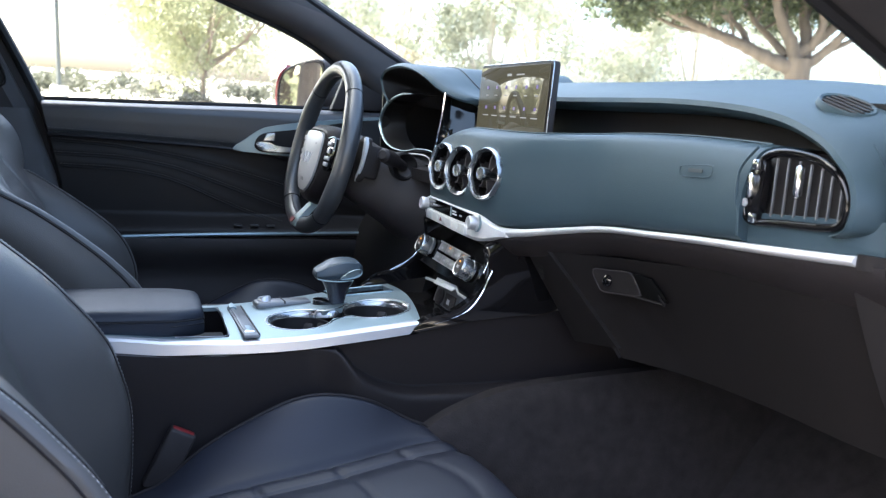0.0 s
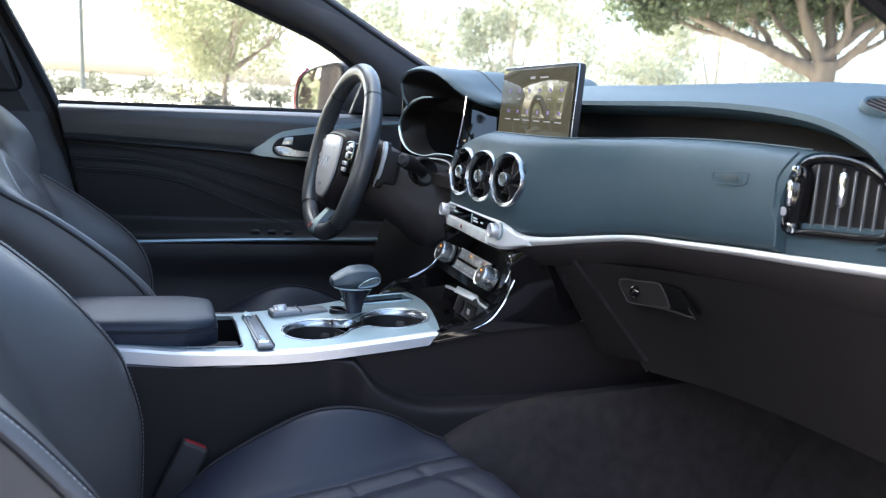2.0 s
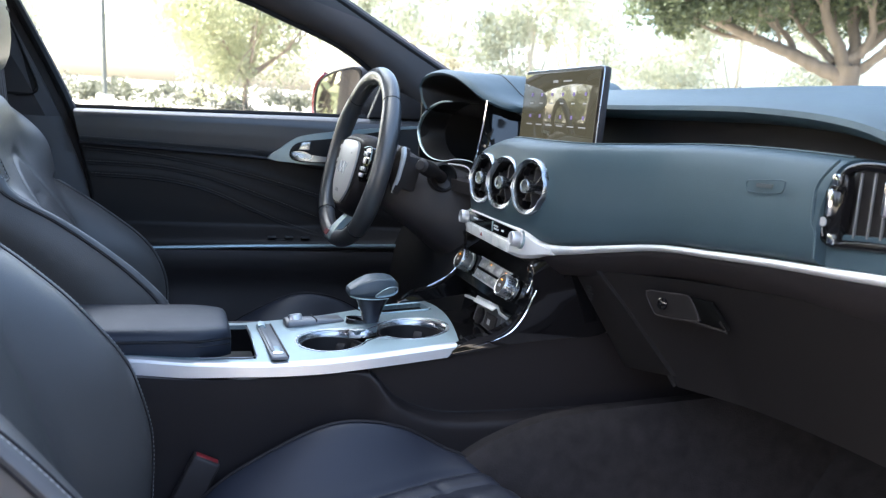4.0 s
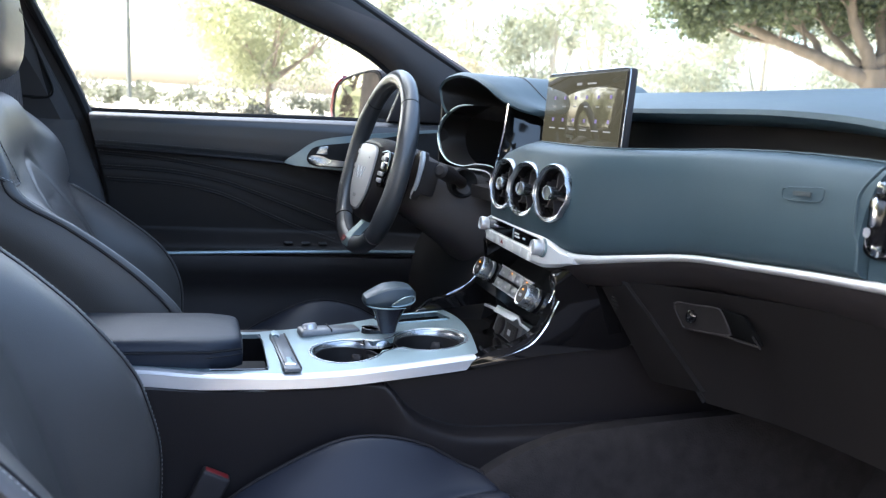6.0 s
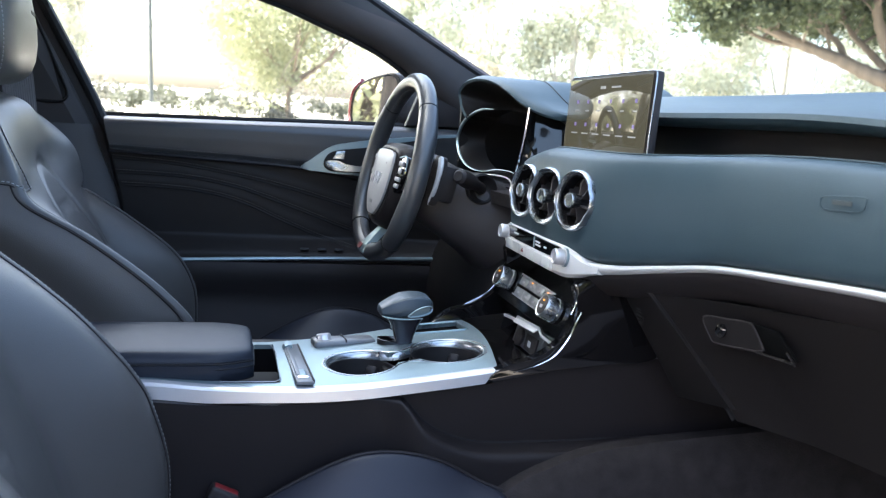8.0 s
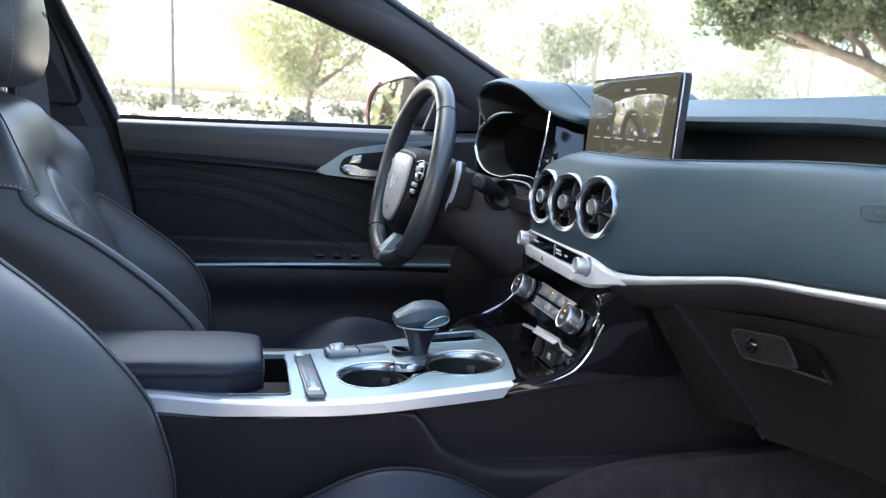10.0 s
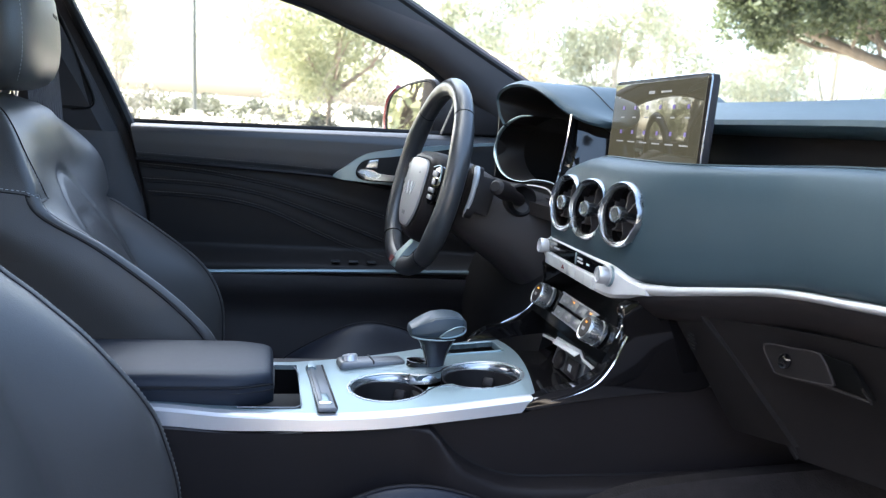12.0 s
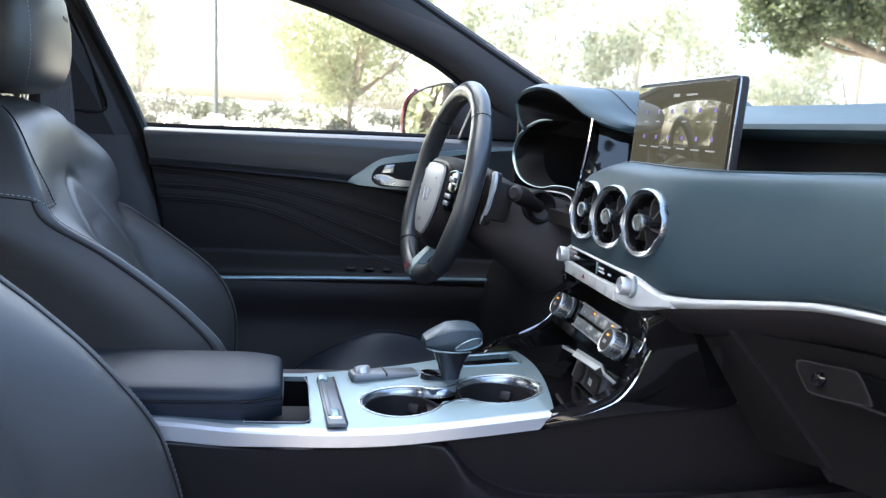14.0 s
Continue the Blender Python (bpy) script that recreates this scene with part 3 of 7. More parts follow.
def side_mirror():
    t = thing("side_mirror", (0.14, 0.85, 0.86), "red and black wing mirror reflecting trees", "wing mirror")
    c = Vector((0.082, 0.975, 0.925))
    zax = Vector((-0.92, -0.39, 0.02)).normalized()
    m = axis_frame(c, zax, (0, -1, 0))
    def outline(kx, ky, dz):
        pts = [(-0.105, -0.054), (-0.110, -0.005), (-0.092, 0.030), (-0.045, 0.052), (0.03, 0.066), (0.085, 0.070), (0.112, 0.056), (0.116, 0.01), (0.108, -0.05), (0.03, -0.062), (-0.06, -0.062)]
        return [m @ Vector((x * kx * 0.92, y * ky, dz)) for x, y, _ in [(p.x, p.y, 0) for p in curve([(a, b, 0) for a, b in pts], 40, True)]]
    part("housing", loft([outline(0.93, 0.93, -0.004), outline(1.0, 1.0, 0.004), outline(1.03, 1.04, -0.02), outline(0.98, 0.98, -0.06), outline(0.75, 0.75, -0.095), outline(0.4, 0.4, -0.11)]), PLASTIC, t)
    edge = outline(1.07, 1.04, 0.0)
    part("red_shell", tube(sorted([p for p in edge if (m.inverted() @ p).x < -0.062 and (m.inverted() @ p).z < 1], key=lambda p: math.atan2((m.inverted() @ p).y, -(m.inverted() @ p).x)), 0.008, 8), RED_PAINT, t, "red painted shell edge")
    part("inner_rim", loft([outline(0.99, 0.99, 0.006), outline(0.94, 0.93, 0.008), outline(0.90, 0.89, 0.002), outline(0.99, 0.99, -0.01)], True, False), DARK, t, "black plastic rim")
    part("glass", loft([outline(0.91, 0.90, 0.003), outline(0.91, 0.90, 0.0055)]), MIRROR, t, "clear mirror glass")
    part("foot", tube([(0.15, 0.90, 0.875), (0.17, 0.83, 0.87), (0.19, 0.76, 0.88)], [0.02, 0.022, 0.03], 8), DARK, t)
side_mirror()


# ---- dashboard ----
def face_x(y):
    return spl(-abs(y), [-0.74, -0.60, -0.45, -0.32, -0.25, -0.17, -0.10, 0.0], [0.268, 0.248, 0.243, 0.226, 0.200, 0.166, 0.152, 0.149])


def trim_z(y):
    return spl(-abs(y), [-0.70, -0.59, -0.50, -0.41, -0.32, -0.25, -0.19, -0.13, 0.0], [0.821, 0.811, 0.803, 0.794, 0.785, 0.771, 0.759, 0.754, 0.752])


def top_z(y):
    return spl(-abs(y), [-0.60, -0.44, -0.33, -0.25, -0.16, 0.0], [0.903, 0.904, 0.900, 0.893, 0.887, 0.884])


VENTS = ((0.051, 0.8195), (-0.036, 0.8215), (-0.123, 0.8255))


def vent_y(y):
    return y - ip(-y, [-0.051, 0.036, 0.123], [0.0100, 0.0080, 0.0025])


def dashboard():
    t = thing("dashboard", (0.4, 0, 0.55), "blue-black soft dashboard with silver strip and three round vents", "dashboard")
    # stitched mid panel on the passenger side and round the centre
    def mid(u, v):
        y = 0.145 - 0.70 * u
        zt, zp, xf = trim_z(y), top_z(y), face_x(y)
        if y > 0.10:
            xf = xf + 2.0 * (y - 0.10) ** 1.3
        zp -= 0.024 * smooth(0.0, 0.145, y)
        k = [(0.012, 0.0), (-0.001, 0.06), (-0.006, 0.25), (-0.005, 0.50), (0.0, 0.72), (0.006, 0.86), (0.014, 0.95), (0.028, 0.995), (0.05, 1.0), (0.11, 0.97), (0.17, 0.96)]
        vs = [0, .07, .2, .36, .5, .6, .68, .76, .84, .92, 1.0]
        dx, kz = spl(v, vs, [a for a, _ in k]), spl(v, vs, [b for _, b in k])
        return Vector((xf + dx, y, zt + (zp - zt) * kz))
    bm = grid(mid, 170, 90, (0.03, 0, -0.002))
    bores = [(vent_y(a), b + 0.0010) for a, b in VENTS]
    for v in bm.verts:
        for a, b in bores:
            d = math.hypot(v.co.y - a, v.co.z - b)
            if abs(d - 0.0352) < 0.0026 and v.co.x < face_x(v.co.y) + 0.05:
                v.co.y, v.co.z = a + (v.co.y - a) * 0.0352 / d, b + (v.co.z - b) * 0.0352 / d
    gone = []
    for f in bm.faces:
        c = f.calc_center_median()
        if any(math.hypot(c.y - a, c.z - b) < 0.0348 for a, b in bores) and c.x < face_x(c.y) + 0.05:
            gone.append(f)
    bmesh.ops.delete(bm, geom=gone, context="FACES")
    md = part("mid_panel", bm, DASH, t)
    # right end of the panel, under and round the side vent
    def wrap(u, v):
        y = -0.557 - 0.165 * u
        zt = trim_z(max(y, -0.70)) - 0.003
        r = smooth(0.0, 0.16, v)
        return Vector((face_x(y) + 0.006 + 0.012 * (1 - r) + 0.10 * max(0, u - 0.75) ** 1.5, y, zt + 0.034 * v))
    part("vent_ledge", grid(wrap, 18, 8, (0.05, 0, 0)), DASH, t)
    # upper pad: a frame that runs along the windscreen and bends down round the side vent
    lip = [(0.30, 0.16, 0.926), (0.30, -0.03, 0.928), (0.30, -0.214, 0.932), (0.30, -0.34, 0.934), (0.297, -0.455, 0.931), (0.284, -0.545, 0.923), (0.268, -0.612, 0.909), (0.258, -0.646, 0.897), (0.253, -0.670, 0.882), (0.251, -0.679, 0.862), (0.252, -0.674, 0.842), (0.256, -0.655, 0.833)]
    lp = curve(lip, 60)
    def frame_ring(p, k, s):
        # k: 0 along the top, 1 where it runs down the side; profile turns from up to outwards
        out = Vector((0, -1, 0)) * k + Vector((0, 0, 1)) * (1 - k)
        out.normalize()
        bk = Vector((1, 0, 0))
        prof = [(0.10, -0.012), (0.015, -0.004), (0.002, 0.0), (-0.003, 0.005), (-0.001, 0.011), (0.010, 0.017), (0.030, 0.024), (0.065, 0.033), (0.105, 0.040), (0.16, 0.0445), (0.28, 0.042), (0.42, 0.02)]
        if k > 0:
            prof = [(a * (1 - 0.35 * k) + 0.5 * k * max(0, b - 0.02), b * (1 - 0.18 * k)) for a, b in prof]
        return [p + bk * a + out * b for a, b in prof]
    rings = []
    for i, p in enumerate(lp):
        k = smooth(0.40, 0.80, i / (len(lp) - 1))
        rings.append(frame_ring(p, min(1, k), 0))
    part("upper_pad", loft(rings, closed=False, caps=False), DASH, t)
    for q in (0.0,):
        part("upper_pad_seam", tube([r[6] + (r[7] - r[6]) * (0.15 + q * 60) + Vector((-0.0002, 0, 0.0002)) for r in rings[34:56]], 0.0008, 5), DASH, t)
    def top_deck(u, v):
        y = 0.70 - 1.41 * v
        x = 0.345 + 0.375 * u
        return Vector((x, y, 0.968 - 0.028 * smooth(0.22, 0.13, y) - 0.012 * (2 * u - 0.6) ** 2 - 0.05 * smooth(-0.58, -0.72, y) - 0.03 * smooth(0.60, 0.72, y) - 0.06 * (0.5 + 0.5 * smooth(0.2, -0.1, y)) * max(0, 0.12 - u)))
    part("top_deck", grid(top_deck, 14, 40, (0, 0, -0.02)), DASH, t)
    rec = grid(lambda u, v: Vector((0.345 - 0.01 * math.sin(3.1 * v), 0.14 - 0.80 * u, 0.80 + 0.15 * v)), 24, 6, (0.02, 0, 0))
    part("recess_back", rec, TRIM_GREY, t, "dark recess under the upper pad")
    # end cap towards the door
    part("end_cap", prism(curve([(0.27, -0.705, 0.95), (0.262, -0.712, 0.90), (0.268, -0.712, 0.83), (0.30, -0.712, 0.76), (0.34, -0.712, 0.62), (0.5, -0.712, 0.5), (0.8, -0.712, 0.6), (0.8, -0.712, 0.93), (0.5, -0.712, 0.96)], 45, True), (0, -0.02, 0), 0.008), DASH, t)
    # knee panel under the steering column
    part("knee_panel", grid(lambda u, v: Vector((0.170 - 0.02 * math.sin(math.pi * v) + 0.11 * v ** 3, 0.145 + 0.50 * u, 0.47 + 0.29 * v)), 10, 16, (0.03, 0, 0)), DARK, t, "black knee panel")
    # silver strip
    def strip_h(y):
        return spl(-y, [0.10, 0.135, 0.17, 0.217, 0.305, 0.51, 0.685], [0.024, 0.017, 0.0125, 0.0095, 0.0078, 0.0082, 0.0092])
    def strip(u, v):
        y = -0.10 - 0.585 * u
        h = strip_h(y)
        zt = trim_z(y)
        return Vector((face_x(y) - 0.004 * math.sin(math.pi * v) + 0.004 * v, y, zt + 0.001 - h * v))
    part("trim_strip", grid(strip, 60, 6, (0.012, 0, 0)), SILVER, t, "satin silver trim strip")
    def corner(u, v):
        y = -0.6855 - 0.030 * u
        return Vector((face_x(y) + 0.002 + 0.02 * u * u, y, trim_z(-0.70) + 0.002 - 0.013 * v))
    part("corner_trim", grid(corner, 8, 8, (0.02, 0, 0)), TRIM_GREY, t)
    # lower dash and glovebox
    def lower(u, v):
        y = -0.11 - 0.60 * u
        zt = trim_z(y) - strip_h(max(y, -0.684)) + 0.003
        return Vector((face_x(y) + 0.005 + 0.030 * v ** 1.6, y, zt - 0.036 * v * (0.75 + 0.45 * u)))
    part("lower_rail", grid(lower, 30, 8, (0.03, 0, 0)), PLASTIC, t)
    def glove(u, v):
        ya, yb = -0.220 - 0.446 * u, -0.289 - 0.405 * u
        y = ya + (yb - ya) * v
        z = (0.735 + 0.052 * u) * (1 - v) + (0.606 + 0.016 * u) * v
        x = face_x(ya) + 0.026 + 0.084 * v + 0.004 * math.sin(math.pi * v) * (1 - u)
        return Vector((x, y, z))
    gb = part("glovebox_door", grid(glove, 30, 16, (0.03, 0, 0.0)), TRIM_GREY, t, "dark grey glovebox door")
    def side_panel(u, v):
        ya, yb = -0.16 - 0.055 * u, -0.20 - 0.09 * u
        y = ya + (yb - ya) * v
        z = 0.735 * (1 - v) + (0.604 + 0.016 * u) * v
        return Vector((face_x(ya) + 0.036 + 0.074 * v - 0.008 * u, y, z))
    part("side_panel", grid(side_panel, 8, 16, (0.02, 0, 0)), TRIM_GREY, t)
    part("glovebox_gap", tube([glove(0, v) + Vector((-0.001, 0.004, 0)) for v in np.linspace(0, 1, 14)], 0.0028, 6), DARK, t)
    part("glovebox_edge", tube([glove(0.0, v) + Vector((-0.0003, -0.001, 0)) for v in np.linspace(0, 0.97, 14)], 0.0011, 6), TRIM_GREY, gb)
    def side_end(u, v):
        return Vector((0.272 + 0.02 * u + 0.055 * v + 0.03 * v ** 3, -0.672 - 0.034 * v - 0.045 * u, 0.800 - 0.19 * v))
    part("end_panel", grid(side_end, 8, 16, (0.02, 0, 0)), TRIM_GREY, t, "dark end panel beside the glovebox")
    part("underside", grid(lambda u, v: Vector((0.375 + 0.40 * v, -0.18 - 0.52 * u, 0.635 + 0.02 * u - 0.05 * v)), 8, 6, (0, 0, 0.01)), DARK, t)
    # latch
    def on_glove(y, z, off=0.0):
        best = min(((glove(a / 60, b / 30)) for a in range(61) for b in range(31)), key=lambda p: (p.y - y) ** 2 + (p.z - z) ** 2)
        return Vector((best.x - off, y, z))
    frame_pts = [Vector(p) for p in ((0.240, -0.297, 0.727), (0.250, -0.325, 0.7315), (0.256, -0.350, 0.735), (0.261, -0.357, 0.731), (0.2655, -0.368, 0.713), (0.264, -0.365, 0.709), (0.255, -0.335, 0.7045), (0.251, -0.308, 0.7015), (0.248, -0.302, 0.706))]
    lat = part("latch", prism(curve(frame_pts, 36, True), (-0.005, 0, 0), 0.001), TRIM_GREY, gb, "black pull latch")
    part("latch_rim", tube(curve([p + Vector((-0.005, 0, 0)) for p in frame_pts], 40, True), 0.0010, 6, True), PLASTIC, lat)
    part("recess", prism([(0.2555, -0.352, 0.735), (0.262, -0.385, 0.735), (0.269, -0.411, 0.711), (0.264, -0.366, 0.708)], (0.004, 0, 0), 0.0008), RECESS_SHADE, gb, "latch recess with its shade painted black")
    part("recess_lip", tube([(0.2475, -0.304, 0.7005), (0.259, -0.360, 0.7065), (0.267, -0.412, 0.709), (0.264, -0.402, 0.718)], [0.0012, 0.0018, 0.0018, 0.001], 6), TRIM_GREY, gb)
    part("lock", lathe([(0.0075, 0), (0.0075, 0.002), (0.0055, 0.0025), (0.002, 0.003)], axis_frame((0.245, -0.319, 0.7175), (-1, -0.2, 0.2)), 18), GLOSS, lat, "small key lock")
    g2 = bmesh.new()
    for i in range(5):
        c = Vector((0.2115 + 0.001 * i, -0.198, 0.710 - 0.004 * i))
        tube([c + Vector((0, 0.009 - 0.002 * abs(i - 2), 0)), c + Vector((0, -0.009 + 0.002 * abs(i - 2), 0))], 0.0012, 5, bm=g2)
    part("sensor_grille", g2, DARK, t)
    # passenger airbag mark
    def on_mid(y, z, off=0.0005):
        return Vector((face_x(y) - 0.004 - off, y, z))
    oval = curve([(-0.453, 0.870, 0), (-0.457, 0.874, 0), (-0.48, 0.8765, 0), (-0.503, 0.8785, 0), (-0.506, 0.875, 0), (-0.502, 0.867, 0), (-0.48, 0.8645, 0), (-0.457, 0.8635, 0)], 32, True)
    part("airbag_mark", tube([on_mid(p.x, p.y) for p in oval], 0.0006, 5, True), DASH, md)
    part("mark_print", prism([on_mid(y, z, 0.001) for y, z in ((-0.467, 0.8725), (-0.490, 0.8735), (-0.490, 0.8695), (-0.467, 0.8685))], (0.0008, 0, 0)), DASH_PRINT, md)
    seam = [(-0.571, 0.903), (-0.563, 0.896), (-0.5535, 0.886), (-0.548, 0.876), (-0.5475, 0.862), (-0.549, 0.847), (-0.5545, 0.838), (-0.5565, 0.816)]
    part("panel_seam", tube(curve([on_mid(y, z, 0.0015) for y, z in seam], 40), 0.0014, 6), DASH, t)
    ln = [mid(u, 0.80) + Vector((0, 0, 0.0008)) for u in np.linspace(0.12, 0.98, 60)]
    part("pad_seam", tube(ln, 0.0012, 5), DASH, md)
    return t
DASHBOARD = dashboard()




def round_vent(y, z):
    c = Vector((face_x(y) - 0.0056, vent_y(y), z + 0.0010))
    turn = radians(ip(-y, [-0.051, 0.036, 0.123], [10, 15.5, 13.5]))
    m = axis_frame(c, (-math.cos(turn), -math.sin(turn), 0.10), (0, -1, 0))
    R = 0.0353
    v = part("air_vent", lathe([(R * 0.93, -0.034), (R * 0.91, -0.004), (R * 0.88, -0.004), (R * 0.88, -0.034)], m, 40, False), DARK, DASHBOARD, "round black air vent")
    def lobed(r, h):
        pts = []
        for k in range(48):
            a = 2 * math.pi * k / 48
            w = r * (1 - 0.065 * math.exp(-((abs(math.sin(a)) - 0.50) / 0.14) ** 2))
            pts.append(m @ Vector((w * math.cos(a), w * math.sin(a), h)))
        return pts
    part("ring", loft([lobed(R * 0.855, -0.010), lobed(R * 0.865, 0.000), lobed(R * 0.885, 0.0026), lobed(R * 0.915, 0.0030), lobed(R * 0.930, 0.0020), lobed(R * 0.960, 0.0044), lobed(R * 1.01, 0.0052), lobed(R * 1.05, 0.0030), lobed(R * 1.065, -0.001), lobed(R * 1.07, -0.008), lobed(R * 1.05, -0.020), lobed(R * 0.915, -0.020)], True, False), RING, v, "polished silver ring")
    part("bezel", loft([lobed(R * 0.862, -0.004), lobed(R * 0.848, -0.0005), lobed(R * 0.82, -0.004), lobed(R * 0.80, -0.012)], True, False), GLOSS, v, "gloss black inner bezel")
    part("backing", lathe([(R * 0.93, -0.034), (R * 0.93, -0.031)], m, 24), DARK, v)
    for a in (35, 80, 145, 215, 260, 325):
        w = m @ pose(0, 0, 0, 0, 0, a)
        part("vane", loft([[w @ Vector((0.008, s * 0.0012, h)) for s, h in ((-1, -0.020), (1, -0.020), (1, -0.004), (-1, -0.004))],
                           [w @ Vector((0.021, 0.006 + s * 0.0012, h)) for s, h in ((-1, -0.020), (1, -0.020), (1, -0.006), (-1, -0.006))],
                           [w @ Vector((R * 0.89, 0.003 + s * 0.0012, h)) for s, h in ((-1, -0.022), (1, -0.022), (1, -0.008), (-1, -0.008))]]), COLUMN_GREY, v)
    part("knob", lathe([(0.0065, -0.022), (0.0070, -0.004), (0.0088, -0.002), (0.0096, 0.008), (0.0088, 0.0098), (0.007, 0.0100), (0.0066, 0.0092), (0.003, 0.0090)], m, 24), RING, v, "silver vent knob")


for vy, vz in VENTS:
    round_vent(vy, vz)


def side_vent():
    def P(y, z, off=0.0):
        return Vector((face_x(y) + 0.004 - off, y, z))
    out = curve([P(-0.576, 0.896), P(-0.600, 0.900), P(-0.635, 0.896), P(-0.658, 0.884), P(-0.668, 0.868), P(-0.668, 0.850), P(-0.655, 0.840), P(-0.60, 0.835), P(-0.562, 0.832), P(-0.553, 0.845), P(-0.553, 0.868), P(-0.566, 0.885)], 60, True)
    v = part("side_air_vent", prism([p + Vector((0.0075, 0, 0)) for p in out], (0.03, 0, 0), 0.002), DARK, DASHBOARD, "black slatted side air vent")
    part("rim", tube(out, 0.0050, 12, True, flat=0.8), GLOSS, v, "gloss black rim")
    part("chrome_edge", tube(curve([P(-0.575, 0.895, .002), P(-0.600, 0.8995, .002), P(-0.635, 0.8955, .002), P(-0.657, 0.884, .002), P(-0.667, 0.868, .002), P(-0.667, 0.851, .002)], 30), 0.0009, 6), CHROME, v)
    part("lower_edge", tube([P(-0.665, 0.846, .003), P(-0.655, 0.841, .003), P(-0.605, 0.836, .003), P(-0.565, 0.833, .003)], 0.0007, 6), SLATE, v)
    for y in (-0.585, -0.599, -0.612, -0.625, -0.637, -0.648, -0.659):
        zt = ip(-y, [0.575, 0.60, 0.635, 0.66], [0.893, 0.895, 0.891, 0.878])
        zb = ip(-y, [0.57, 0.66], [0.838, 0.846])
        m = axis_frame((face_x(y) + 0.0060, y, (zt + zb) / 2), (0, 0.0, 1), (1, 0.15, 0))
        part("slat", rbox((0, 0, 0), (0.0028, 0.0017, zt - zb), 0.0006, m), GREY_KEY, v, "grey vertical slat")
    part("slider", rbox((face_x(-0.62) - 0.003, -0.622, 0.876), (0.008, 0.007, 0.030), 0.0035, seg=3), CHROME, v, "chrome vent slider")
    part("wheel_pod", prism(curve([P(-0.572, 0.894, .004), P(-0.577, 0.88, .004), P(-0.573, 0.835, .004), P(-0.560, 0.833, .004), P(-0.554, 0.85, .004), P(-0.556, 0.872, .004), P(-0.565, 0.886, .004)], 28, True), (0.008, 0, 0), 0.001), GLOSS, v)
    part("thumb_wheel", rbox((face_x(-0.56) - 0.002, -0.564, 0.866), (0.008, 0.006, 0.024), 0.003, seg=3), CHROME, v, "chrome thumb wheel")
    for y, z in ((-0.568, 0.886), (-0.571, 0.836)):
        part("chrome_cap", rbox((face_x(y) - 0.003, y, z), (0.005, 0.008, 0.010), 0.002), CHROME, v)
    part("dial_mark", lathe([(0.004, 0), (0.004, 0.001), (0.0025, 0.001)], axis_frame(P(-0.558, 0.849, .006), (-1, 0, 0)), 14), BUTTON, v)
side_vent()


def deck_grille():
    m = axis_frame((0.323, -0.586, 0.9465), (-0.22, -0.28, 0.94), (0, -1, 0))
    def oval(a, b, h):
        return [m @ Vector((0.90 * a * math.cos(q), 0.64 * b * math.sin(q), h)) for q in [2 * math.pi * k / 36 for k in range(36)]]
    t = part("deck_grille", loft([oval(0.038, 0.033, -0.004), oval(0.036, 0.031, 0.001), oval(0.034, 0.029, 0.0022), oval(0.031, 0.026, 0.001), oval(0.030, 0.025, -0.003)], True, False), DASH, DASHBOARD, "side window demister grille")
    part("grille_floor", loft([oval(0.031, 0.026, -0.002), oval(0.020, 0.018, -0.0025)]), DARK, t)
    for i in range(6):
        b = -0.0160 + 0.0064 * i
        a = 0.0245 * math.sqrt(max(0.1, 1 - (b / 0.021) ** 2))
        part("grille_bar", tube([m @ Vector((-a, b, 0.0008)), m @ Vector((a, b, 0.0008))], 0.0012, 6), PLASTIC, t)
deck_grille()


